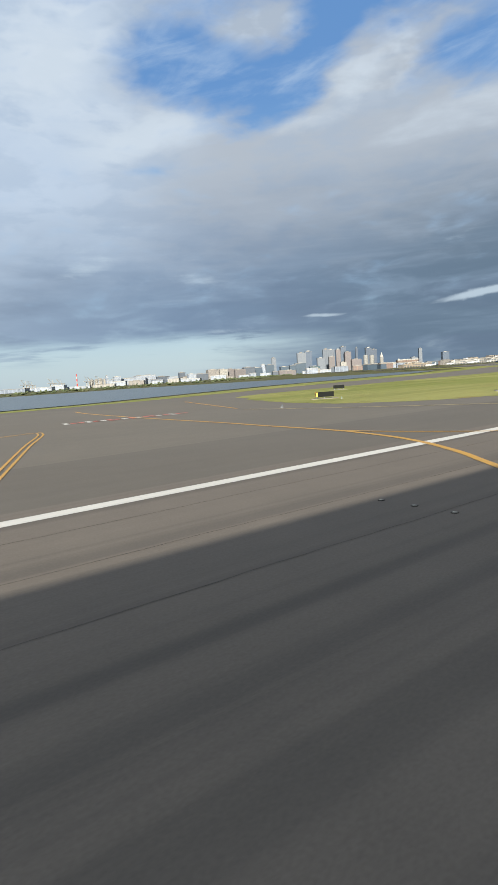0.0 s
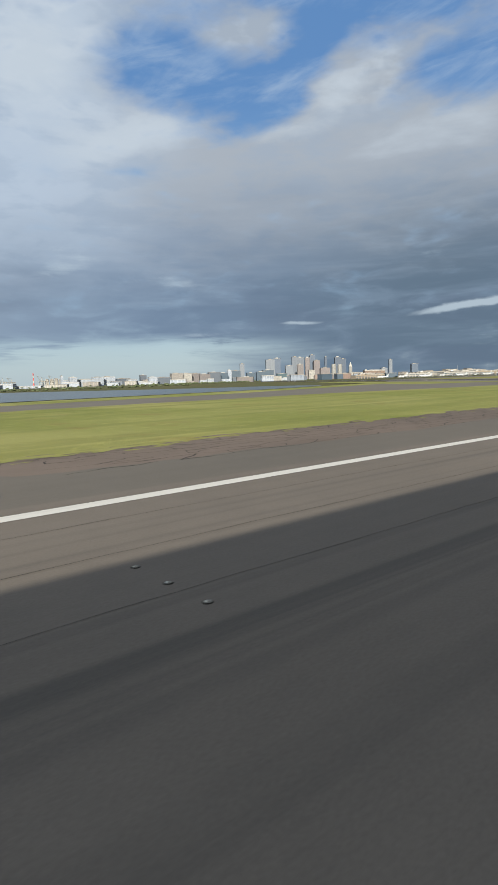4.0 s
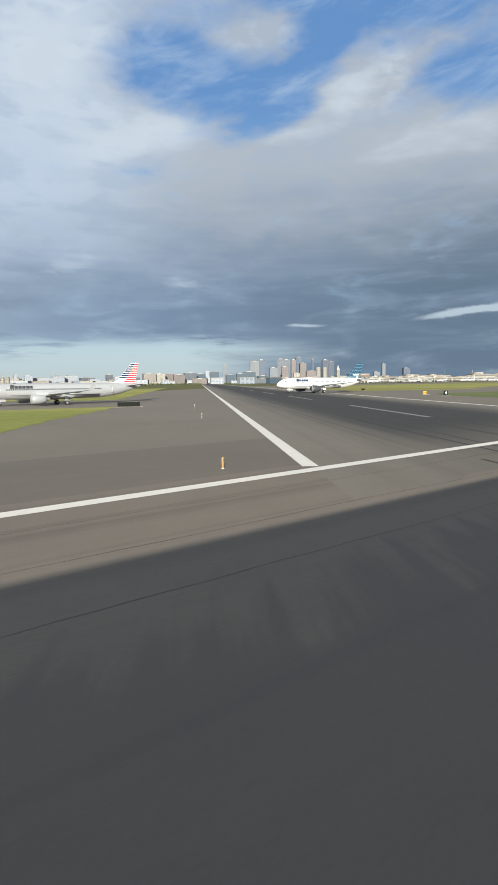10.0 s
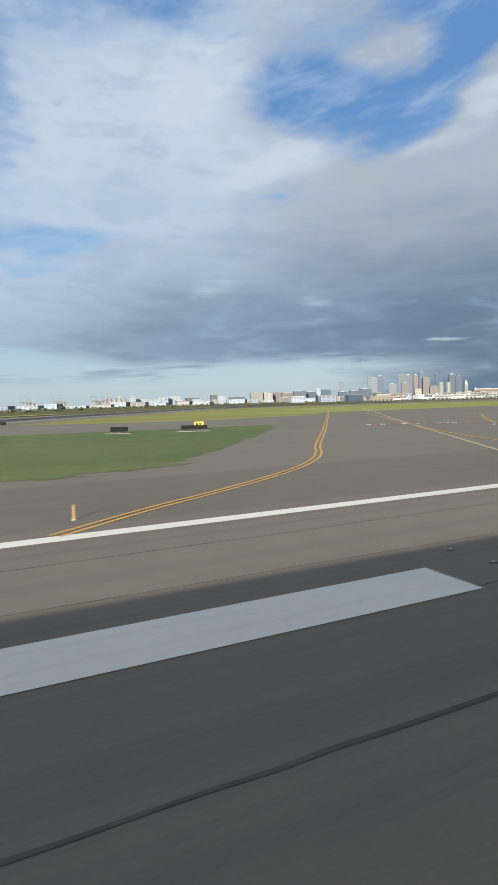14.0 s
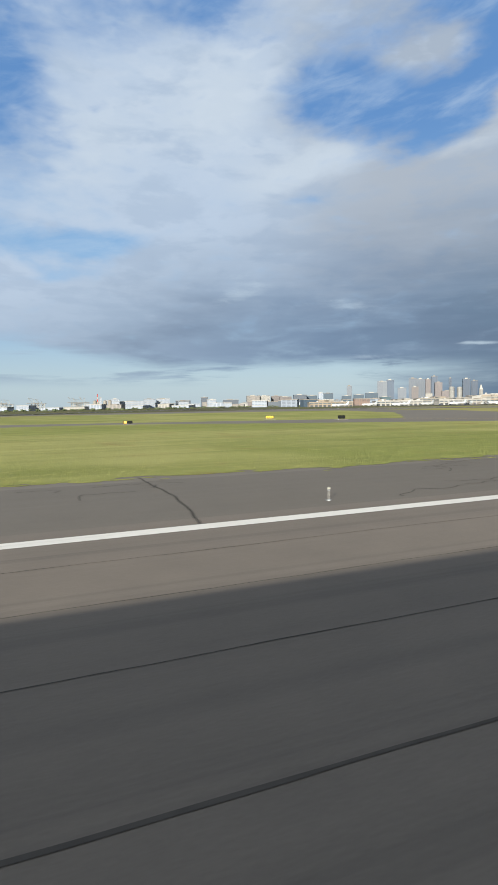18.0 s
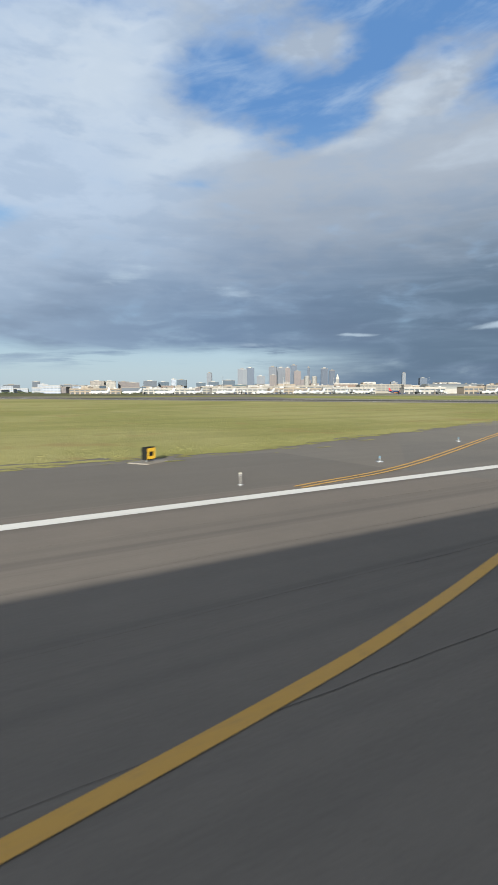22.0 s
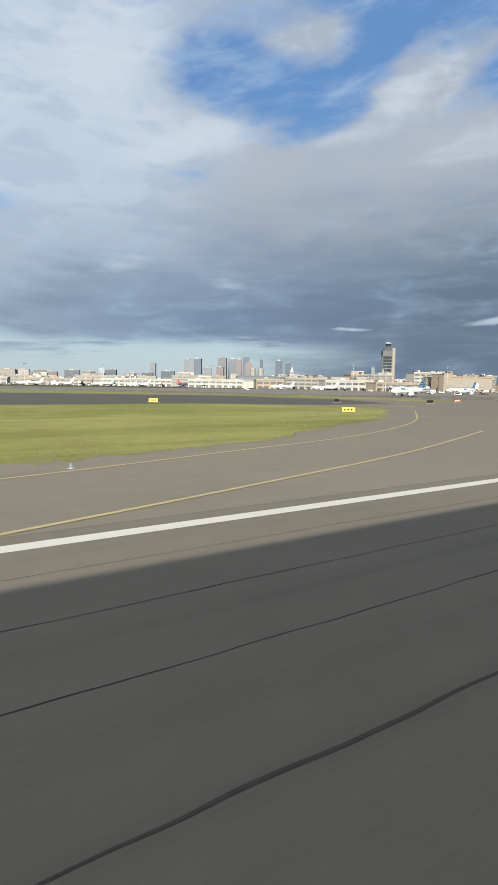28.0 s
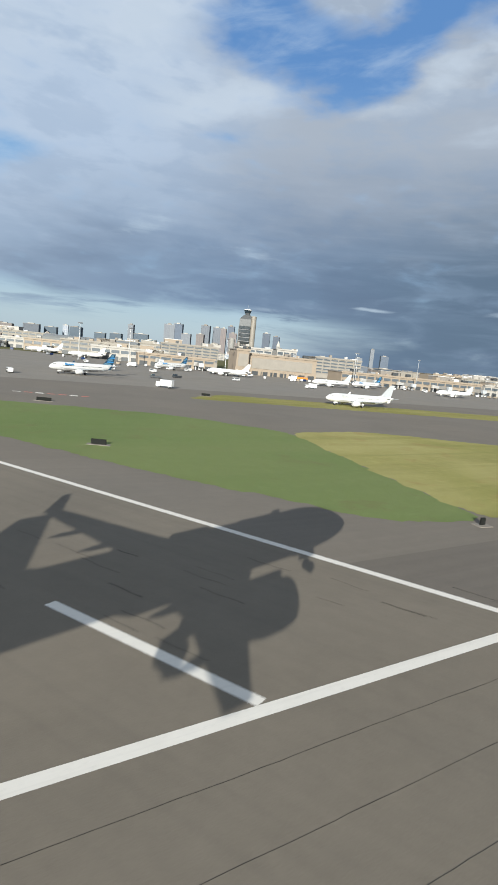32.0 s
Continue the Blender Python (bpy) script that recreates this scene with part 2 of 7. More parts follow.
def asphalt(name, colour, rubber=0.0, axis=0.0, patch=0.35, blots=0.0, band=None, newer=None, lines=(), later=None):
    """Worn paving: aggregate grain, stains, weathered patches, long tyre-rubber streaks along the direction axis, and the rubbered
    band down the middle of a runway (a point of it, its half width and strength); newer: where along the plan it gives way to another surface;
    later: where it darkens again; lines: tyre tracks along the plan's x (their y, half width and strength)."""
    def build(n, p):
        pos = place(n)
        turned = n.add("ShaderNodeMapping", {"Vector": pos, "Rotation": (0, 0, radians(-axis))}).outputs[0]
        streak = n.noise(n.scaled(turned, (0.006, 0.9, 1)), 1.0, 5.0, 0.65, 0.3)
        stain = n.noise(pos, 0.045, 6.0, 0.6, 0.6)
        mid = n.noise(pos, 0.6, 5.0, 0.65)
        grain = n.noise(pos, 14.0, 3.0, 0.7)
        v = n.math("MULTIPLY_ADD", n.math("SUBTRACT", stain, 0.5), patch, 1.0)
        v = n.math("MULTIPLY_ADD", n.math("SUBTRACT", mid, 0.5), 0.28, v)
        v = n.math("MULTIPLY_ADD", n.math("SUBTRACT", grain, 0.5), 0.5, v)
        v = n.math("MULTIPLY_ADD", n.math("SUBTRACT", streak, 0.5), 0.22, v)
        if newer:
            x0, x1, other = newer
            along = n.math("MULTIPLY_ADD", n.math("SUBTRACT", stain, 0.5), 90.0, n.add("ShaderNodeSeparateXYZ", {0: pos}).outputs[0])
            aged = n.mix(n.smooth(along, x0, x1), other, colour)
            if later:
                aged = n.mix(n.smooth(along, later[0], later[1]), aged, later[2])
        warm = aged if newer else n.mix(n.noise(pos, 0.02, 4.0), colour, tuple(c * f for c, f in zip(colour, (1.06, 1.0, 0.92))))
        col = n.vmath("SCALE", warm)
        n.put(col.node.inputs["Scale"], v)
        if rubber:
            lane = n.noise(n.scaled(turned, (0.0035, 0.45, 1)), 1.0, 3.0, 0.5, 0.2)
            dark = n.math("MULTIPLY", n.smooth(n.math("ADD", streak, n.math("MULTIPLY", lane, 0.7)), 0.82, 1.12), rubber)
            col = n.mix(dark, col, (0.03, 0.03, 0.032))
        for mid_y, half, strong in lines:
            run = n.noise(n.scaled(pos, (0.012, 0.25, 1)), 1.0, 3.0, 0.5)
            torn = n.math("MULTIPLY_ADD", n.math("SUBTRACT", streak, 0.5), half * 2.2, n.math("MULTIPLY_ADD", n.math("SUBTRACT", run, 0.5), 1.1, n.add("ShaderNodeSeparateXYZ", {0: pos}).outputs[1]))
            track = n.smooth(n.math("ABSOLUTE", n.math("SUBTRACT", torn, mid_y)), half, half * 0.1, 0.0, strong)
            track = n.math("MULTIPLY", track, n.smooth(n.add("ShaderNodeSeparateXYZ", {0: pos}).outputs[0], 120, 280, 1.0, 0.3))
            col = n.mix(n.math("MULTIPLY", track, n.smooth(run, 0.34, 0.58, 0.3, 1.0)), col, (0.050, 0.049, 0.048))
        if band:
            px, py, half, strong = band
            c, s = math.cos(radians(axis)), math.sin(radians(axis))
            sep = n.add("ShaderNodeSeparateXYZ", {0: pos})
            across = n.math("ADD", n.math("MULTIPLY_ADD", sep.outputs[0], s, -px * s + py * c), n.math("MULTIPLY", sep.outputs[1], -c))
            edge = n.math("MULTIPLY_ADD", n.math("SUBTRACT", streak, 0.5), 12.0, n.math("ABSOLUTE", across))
            worn_in = n.math("MULTIPLY", n.smooth(edge, half * 1.35, half * 0.6), n.smooth(sep.outputs[1], 14.0, 36.0, 0.3, 1.0))
            col = n.mix(n.math("MULTIPLY", worn_in, strong), col, (0.034, 0.034, 0.035))
        if blots:
            # strokes of rubber and damp along the crossing runway, closing to a dark field towards the centre line
            stroke = n.noise(n.scaled(n.add("ShaderNodeMapping", {"Vector": pos, "Rotation": (0, 0, radians(-56.1))}).outputs[0], (0.11, 1.1, 1)), 1.0, 4.0, 0.6, 0.25)
            blot = n.noise(pos, 0.16, 4.0, 0.6, 0.4)
            reach = n.math("ADD", n.add("ShaderNodeSeparateXYZ", {0: pos}).outputs[1], n.math("ADD", n.math("MULTIPLY", n.math("SUBTRACT", stroke, 0.5), 15.0), n.math("MULTIPLY", n.math("SUBTRACT", blot, 0.5), 9.0)))
            col = n.mix(n.math("MULTIPLY", n.smooth(reach, 10.6, 7.4), blots), col, (0.118, 0.112, 0.104))
        n.put(p.inputs["Base Color"], col)
        n.put(p.inputs["Roughness"], n.math("MULTIPLY_ADD", mid, 0.2, 0.75))
        p.inputs["Specular IOR Level"].default_value = 0.25
        bump(n, p, grain, 0.35, 0.015)
    return material(name, build)


def paint(name, colour, wear=0.35, rough=0.6, gone=0.0, band=None):
    """Marking paint, thin and scuffed, with the paving showing through; band: rubber laid across it by landings on the crossing
    runway (a point of it, its direction, half width and strength)."""
    def build(n, p):
        pos = place(n)
        worn = n.smooth(n.noise(pos, 3.0, 7.0, 0.75), 0.52, 0.72, 0.0, wear)
        dirt = n.noise(pos, 0.35, 5.0, 0.6)
        tyre = n.smooth(n.noise(n.scaled(pos, (0.05, 2.0, 1)), 1.0, 4.0, 0.6), 0.5, 0.75, 0.0, wear * 0.7)
        col = n.mix(worn, colour, (0.10, 0.095, 0.09))
        col = n.mix(tyre, col, (0.12, 0.115, 0.11))
        if gone:
            col = n.mix(n.smooth(n.noise(n.scaled(pos, (0.55, 0.9, 1)), 1.0, 5.0, 0.6, 0.4), 0.42, 0.54, 0.0, gone), col, (0.115, 0.108, 0.098))
        if band:
            px, py, way, half, strong = band
            c, s = math.cos(radians(way)), math.sin(radians(way))
            sep = n.add("ShaderNodeSeparateXYZ", {0: pos})
            across = n.math("ADD", n.math("MULTIPLY_ADD", sep.outputs[0], s, -px * s + py * c), n.math("MULTIPLY", sep.outputs[1], -c))
            skid = n.noise(n.scaled(n.add("ShaderNodeMapping", {"Vector": pos, "Rotation": (0, 0, radians(-way))}).outputs[0], (0.03, 1.6, 1)), 1.0, 4.0, 0.6)
            edge = n.math("MULTIPLY_ADD", n.math("SUBTRACT", skid, 0.5), 16.0, n.math("ABSOLUTE", across))
            col = n.mix(n.smooth(edge, half * 1.3, half * 0.55, 0.0, strong), col, (0.07, 0.068, 0.066))
        col = n.mix(n.math("MULTIPLY", dirt, 0.22), col, (0.3, 0.28, 0.25))
        n.put(p.inputs["Base Color"], col)
        p.inputs["Roughness"].default_value = rough
        bump(n, p, n.noise(pos, 20, 3), 0.3, 0.01)
    return material(name, build)


def turf(name, lush, dry, tracks=0.35):
    """Mown grass: blades, tufts, mowing tracks, dry and lush patches."""
    def build(n, p):
        pos = place(n)
        broad = n.noise(pos, 0.018, 5.0, 0.6, 0.8)
        tuft = n.noise(pos, 0.5, 6.0, 0.7)
        blade = n.noise(pos, 9.0, 4.0, 0.75)
        row = n.noise(n.scaled(pos, (0.010, 0.15, 1)), 1.0, 3.0, 0.55, 0.5)
        col = n.mix(n.smooth(broad, 0.35, 0.66), lush, dry)
        col = n.mix(n.smooth(row, 0.42, 0.66, 0.0, tracks), col, tuple(c * 0.72 for c in lush))
        col = n.mix(n.smooth(tuft, 0.5, 0.75, 0.0, 0.45), col, tuple(c * 1.25 for c in dry))
        bare = n.noise(pos, 0.11, 6.0, 0.65, 0.5)
        col = n.mix(n.smooth(bare, 0.55, 0.70, 0.0, 0.55), col, (lush[0] * 1.10, lush[1] * 0.74, lush[2] * 1.0))
        v = n.math("MULTIPLY_ADD", n.math("SUBTRACT", blade, 0.5), 0.9, 1.0)
        col = n.vmath("SCALE", col)
        n.put(col.node.inputs["Scale"], v)
        n.put(p.inputs["Base Color"], col)
        p.inputs["Roughness"].default_value = 0.9
        p.inputs["Specular IOR Level"].default_value = 0.1
        bump(n, p, n.math("ADD", blade, tuft), 0.9, 0.08)
    return material(name, build)


def plain(name, colour, rough=0.5, metal=0.0, vary=0.15, scale=1.5, spec=0.5, grime=0.12):
    """A solid finish with slight mottling and grime."""
    def build(n, p):
        pos = place(n)
        a, b = n.noise(pos, scale, 5.0, 0.6), n.noise(n.scaled(pos, (1, 1, 0.25)), scale * 7, 4.0, 0.65)
        own = n.add("ShaderNodeObjectInfo").outputs["Random"]
        v = n.math("MULTIPLY_ADD", n.math("SUBTRACT", a, 0.5), vary * 2, 1.0)
        v = n.math("MULTIPLY_ADD", n.math("SUBTRACT", b, 0.5), grime, v)
        v = n.math("MULTIPLY_ADD", n.math("SUBTRACT", own, 0.5), vary * 0.6, v)
        col = n.vmath("SCALE", n.mix(n.smooth(b, 0.55, 0.8, 0, grime), colour, (0.2, 0.18, 0.16)))
        n.put(col.node.inputs["Scale"], v)
        n.put(p.inputs["Base Color"], col)
        n.put(p.inputs["Roughness"], n.math("MULTIPLY_ADD", a, 0.2, rough - 0.1))
        p.inputs["Metallic"].default_value = metal
        p.inputs["Specular IOR Level"].default_value = spec
    return material(name, build)


def windowed(name, wall, glass, floor=4.0, bay=3.2, share=0.55):
    """A far facade: storeys and bays of recessed glazing in a solid wall."""
    def build(n, p):
        pos = place(n)
        sep = n.add("ShaderNodeSeparateXYZ", {0: pos})
        up = n.math("FRACT", n.math("DIVIDE", sep.outputs[2], floor))
        side = n.math("FRACT", n.math("DIVIDE", n.math("ADD", sep.outputs[0], n.math("MULTIPLY", sep.outputs[1], 0.73)), bay))
        hole = n.math("MULTIPLY", n.math("LESS_THAN", up, share), n.math("LESS_THAN", side, 0.72))
        geo = n.add("ShaderNodeNewGeometry").outputs["Normal"]
        flat = n.math("LESS_THAN", n.math("ABSOLUTE", n.add("ShaderNodeSeparateXYZ", {0: geo}).outputs[2]), 0.5)
        hole = n.math("MULTIPLY", hole, flat)
        tone = n.noise(pos, 0.02, 4.0, 0.6)
        col = n.mix(hole, wall, glass)
        col = n.mix(n.math("MULTIPLY", tone, 0.25), col, tuple(c * 0.6 for c in wall))
        n.put(p.inputs["Base Color"], col)
        n.put(p.inputs["Roughness"], n.math("MULTIPLY_ADD", hole, -0.2, 0.8))
    return material(name, build)


PAVE = asphalt("runway_asphalt", (0.178, 0.155, 0.135), 0.3, lines=((8.5, 0.5, 0.5), (7.0, 0.6, 0.28), (4.7, 0.8, 0.28)))
PAVE_STAINED = asphalt("stained_runway_asphalt", (0.178, 0.157, 0.138), 0.2, 0.0, 0.35, 0.52)
PAVE_OLD = asphalt("taxiway_asphalt", (0.176, 0.158, 0.137), 0.0)
PAVE_PALE = asphalt("pale_runway_asphalt", (0.236, 0.207, 0.163), 0.2, newer=(830, 960, (0.170, 0.150, 0.131)), later=(1120, 1400, (0.202, 0.175, 0.138)))
PALE_SHOULDER = asphalt("pale_taxiway_asphalt", (0.248, 0.217, 0.172), 0.0, newer=(830, 970, (0.150, 0.134, 0.119)), later=(1300, 1430, (0.222, 0.193, 0.152)))
PAVE_33B = asphalt("second_north_runway_asphalt", (0.178, 0.158, 0.131), 0.12, 114.3)
PAVE_NORTH = asphalt("northern_runway_asphalt", (0.124, 0.111, 0.091), 0.12)
SHOULDER = asphalt("shoulder_asphalt", (0.149, 0.134, 0.118), 0.0)
PAVE_27 = asphalt("crossing_runway_asphalt", (0.179, 0.163, 0.143), 0.2, 56.1, band=(188.1, 9.2, 15, 0.92))
PAVE_33 = asphalt("north_runway_asphalt", (0.224, 0.194, 0.151), 0.2, 113.9, band=(1128.7, 33.4, 15, 0.85))
RUBBER_4 = asphalt("rubbered_runway_asphalt", (0.105, 0.098, 0.09), 0.4, 0.0)
CONCRETE = asphalt("apron_concrete", (0.230, 0.213, 0.192), 0.0)
BROKEN = asphalt("broken_paving", (0.172, 0.136, 0.115), 0.0, 0.0, 0.8)
WHITE = paint("white_marking", (0.79, 0.745, 0.68), 0.16)
WHITE_CROSSED = paint("white_marking_with_tyre_marks", (0.79, 0.745, 0.68), 0.2, band=(193, 9.2, 56.1, 7.5, 0.5))
WHITE_RUBBERED = paint("rubbered_white_marking", (0.26, 0.25, 0.24), 0.5, 0.7, 0.6)
YELLOW = paint("yellow_marking", (0.64, 0.335, 0.03), 0.28)
YELLOW_RUBBED = paint("rubbed_yellow_marking", (0.60, 0.32, 0.04), 0.55, 0.7)
YELLOW_FADED = paint("faded_yellow_marking", (0.60, 0.46, 0.20), 0.4)
RED = paint("red_marking", (0.60, 0.13, 0.085))
BLACK = paint("black_marking", (0.03, 0.03, 0.03), 0.2)
TEAL = paint("green_paint", (0.068, 0.130, 0.075), 0.3)
SEAL = plain("crack_sealant", (0.042, 0.038, 0.034), 0.85, 0, 0.3, 2.0, 0.1)
GRASS = turf("mown_grass", (0.245, 0.26, 0.070), (0.36, 0.34, 0.12), 0.42)
WEATHERED = plain("weathered_sealant", (0.075, 0.069, 0.062), 0.9, 0, 0.3, 2.0, 0.1)
SOFT_SEAL = plain("worn_sealant", (0.104, 0.092, 0.081), 0.9, 0, 0.4, 2.0, 0.1)
CRACKED = plain("open_crack", (0.078, 0.07, 0.062), 0.9, 0, 0.3, 2.0, 0.1)
GRASS_TAN = turf("yellowing_grass", (0.275, 0.262, 0.082), (0.375, 0.335, 0.135), 0.35)
GRASS_DRY = turf("dry_grass", (0.25, 0.24, 0.07), (0.32, 0.29, 0.11))
TURF_BROWN = turf("brown_turf", (0.235, 0.185, 0.085), (0.27, 0.245, 0.10), 0.3)
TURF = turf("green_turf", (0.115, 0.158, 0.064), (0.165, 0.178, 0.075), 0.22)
# a lighter copy of TURF: the sunlit look is put into its colours
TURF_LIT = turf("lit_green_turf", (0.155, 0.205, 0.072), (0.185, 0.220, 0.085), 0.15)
LAND = turf("far_land", (0.10, 0.11, 0.04), (0.16, 0.14, 0.07))
SKIN_SILVER = plain("silver_paint", (0.43, 0.44, 0.46), 0.35, 0.3, 0.05)
SKIN_WHITE = plain("white_gloss_paint", (0.60, 0.60, 0.595), 0.3, 0, 0.04)
SKIN_GREY = plain("grey_wing_paint", (0.42, 0.44, 0.46), 0.4, 0.1, 0.06)
NAVY = plain("navy_paint", (0.012, 0.03, 0.10), 0.35, 0, 0.05)
SKY_BLUE = plain("blue_paint", (0.06, 0.24, 0.52), 0.35, 0, 0.05)
CRIMSON = plain("red_paint", (0.55, 0.05, 0.05), 0.4, 0, 0.05)
ORANGE = plain("orange_paint", (0.70, 0.22, 0.03), 0.5, 0, 0.06)
FIN_BLUE = plain("dark_teal_paint", (0.016, 0.050, 0.092), 0.4, 0, 0.08)
FIN_LINE = plain("muted_blue_paint", (0.13, 0.25, 0.34), 0.4, 0, 0.06)
FADED_AMBER = plain("faded_amber_paint", (0.50, 0.29, 0.09), 0.6, 0, 0.12)
AMBER = plain("amber_panel", (0.80, 0.47, 0.03), 0.5, 0, 0.06)
SIGN_RED = plain("red_panel", (0.44, 0.035, 0.028), 0.5, 0, 0.1)
SIGN_BLACK = plain("black_panel", (0.016, 0.017, 0.016), 0.9, 0, 0.2, 1.5, 0.05, 0.02)
SIGN_WHITE = plain("white_lettering", (0.82, 0.82, 0.80), 0.5, 0, 0.03)
RUBBER = plain("tyre_rubber", (0.02, 0.02, 0.02), 0.8)
STEEL = plain("galvanised_steel", (0.42, 0.43, 0.44), 0.45, 0.6)
GLASS = plain("dark_glazing", (0.02, 0.03, 0.04), 0.12, 0, 0.2, 0.3, 0.8, 0.0)
TINTED = plain("terminal_glazing", (0.085, 0.10, 0.115), 0.3, 0, 0.3, 0.3, 0.5, 0.0)
LENS = plain("light_lens", (0.75, 0.72, 0.60), 0.15, 0, 0.02)
PLASTER = plain("pale_cladding", (0.34, 0.322, 0.295), 0.7, 0, 0.12, 0.2)
TAN = plain("tan_cladding", (0.27, 0.222, 0.170), 0.75, 0, 0.12, 0.2)
BEIGE = plain("beige_concrete", (0.25, 0.23, 0.20), 0.8, 0, 0.15, 0.15)
ROOFING = plain("roofing_felt", (0.20, 0.18, 0.16), 0.85, 0, 0.2, 0.1)
WHITE_ROOF = plain("white_roof_membrane", (0.58, 0.57, 0.55), 0.7, 0, 0.1, 0.3)
DARKBOX = plain("dark_steel", (0.06, 0.065, 0.07), 0.5, 0.2, 0.2)

import mathutils

# ---- building helpers ----
def part(name, bm, mat, parent=None, label="", smooth=False):
    """Links a bmesh, drawn in true metres, as one mesh object under a thing or a part."""
    bmesh.ops.scale(bm, vec=(S, S, S), verts=bm.verts)
    me = bpy.data.meshes.new(name)
    bm.to_mesh(me)
    bm.free()
    me.materials.append(mat)
    if smooth:
        me.polygons.foreach_set("use_smooth", [True] * len(me.polygons))
    ob = new(name, me)
    ob.parent = parent
    return tagged(ob, label)


def again(ob, parent, m=None):
    """The same mesh once more, as a part of its own under parent; m in true metres."""
    o = new(ob.name.split(".")[0], ob.data)
    o.parent = parent
    if m is not None:
        m = m.copy()
        m.translation = m.translation * S
        o.matrix_basis = m
    return o


def root(name, x, y, z=0.0, turn=0.0, label="", category="", group="", kind=""):
    ob = new(name)
    ob.empty_display_size = 0.2
    ob.matrix_basis = at(x, y, z, turn)
    return tagged(ob, label, category, group, kind)


def at(x, y, z=0.0, turn=0.0):
    return pose(x * S, y * S, z * S, 0, 0, turn)


def box(bm, x0, x1, y0, y1, z0, z1, bevel=0.0):
    vs = [bm.verts.new(p) for p in ((x0, y0, z0), (x1, y0, z0), (x1, y1, z0), (x0, y1, z0), (x0, y0, z1), (x1, y0, z1), (x1, y1, z1), (x0, y1, z1))]
    fs = [bm.faces.new([vs[i] for i in f]) for f in ((3, 2, 1, 0), (4, 5, 6, 7), (0, 1, 5, 4), (1, 2, 6, 5), (2, 3, 7, 6), (3, 0, 4, 7))]
    if bevel:
        bmesh.ops.bevel(bm, geom=list({e for f in fs for e in f.edges}), offset=bevel, segments=2, affect="EDGES", profile=0.6)
    return bm


def a_box(x0, x1, y0, y1, z0, z1, bevel=0.0):
    return box(bmesh.new(), x0, x1, y0, y1, z0, z1, bevel)


def rings(bm, loops, cap=True):
    """Skins a run of vertex loops of equal length."""
    made = [[bm.verts.new(p) for p in loop] for loop in loops]
    k = len(made[0])
    for a, b in zip(made, made[1:]):
        for i in range(k):
            bm.faces.new((a[i], a[(i + 1) % k], b[(i + 1) % k], b[i]))
    if cap:
        bm.faces.new(made[0][::-1])
        bm.faces.new(made[-1])
    return bm


def tube(bm, p, q, r0, r1=None, n=10):
    p, q = Vector(p), Vector(q)
    w = (q - p).normalized()
    u = w.cross(Vector((0, 0, 1)) if abs(w.z) < 0.9 else Vector((1, 0, 0))).normalized()
    v = w.cross(u)
    r1 = r0 if r1 is None else r1
    turn = [(math.cos(6.28318 * i / n), math.sin(6.28318 * i / n)) for i in range(n)]
    return rings(bm, [[p + (u * c + v * s) * r0 for c, s in turn], [q + (u * c + v * s) * r1 for c, s in turn]])


def a_tube(p, q, r0, r1=None, n=10):
    return tube(bmesh.new(), p, q, r0, r1, n)


def prism(bm, pts, z0, z1):
    """A flat outline, raised from z0 to z1."""
    low, top = [bm.verts.new((x, y, z0)) for x, y in pts], [bm.verts.new((x, y, z1)) for x, y in pts]
    k = len(pts)
    for i in range(k):
        bm.faces.new((low[i], low[(i + 1) % k], top[(i + 1) % k], top[i]))
    bm.faces.new(top)
    bm.faces.new(low[::-1])
    return bm


def outline(pts, step, jitter, seed=0.0):
    """The outline with points every few metres, shifted in and out a little, as a mown edge wanders."""
    out = []
    for (x0, y0), (x1, y1) in zip(pts, pts[1:] + pts[:1]):
        d = math.hypot(x1 - x0, y1 - y0)
        k = max(1, int(d / step))
        for i in range(k):
            f = i / k
            x, y = x0 + (x1 - x0) * f, y0 + (y1 - y0) * f
            w = jitter * noise.noise(Vector((x * 0.21 + seed, y * 0.21, seed)))
            w += jitter * 0.6 * noise.noise(Vector((x * 0.9, y * 0.9 + seed, 3.0)))
            w += jitter * 0.45 * noise.noise(Vector((x * 2.3 + seed, y * 2.3, 7.0)))
            out.append((x - (y1 - y0) / d * w, y + (x1 - x0) / d * w))
    return out


def rounded(pts, r=6.0, k=5):
    """The outline with its corners rounded."""
    out = []
    for i, p in enumerate(pts):
        a, b, p = Vector(pts[i - 1]), Vector(pts[(i + 1) % len(pts)]), Vector(p)
        ra = min(r, (a - p).length * 0.45, (b - p).length * 0.45)
        s, e = p + (a - p).normalized() * ra, p + (b - p).normalized() * ra
        for j in range(k + 1):
            f = j / k
            q = s * (1 - f) ** 2 + p * 2 * f * (1 - f) + e * f * f
            out.append((q.x, q.y))
    return out


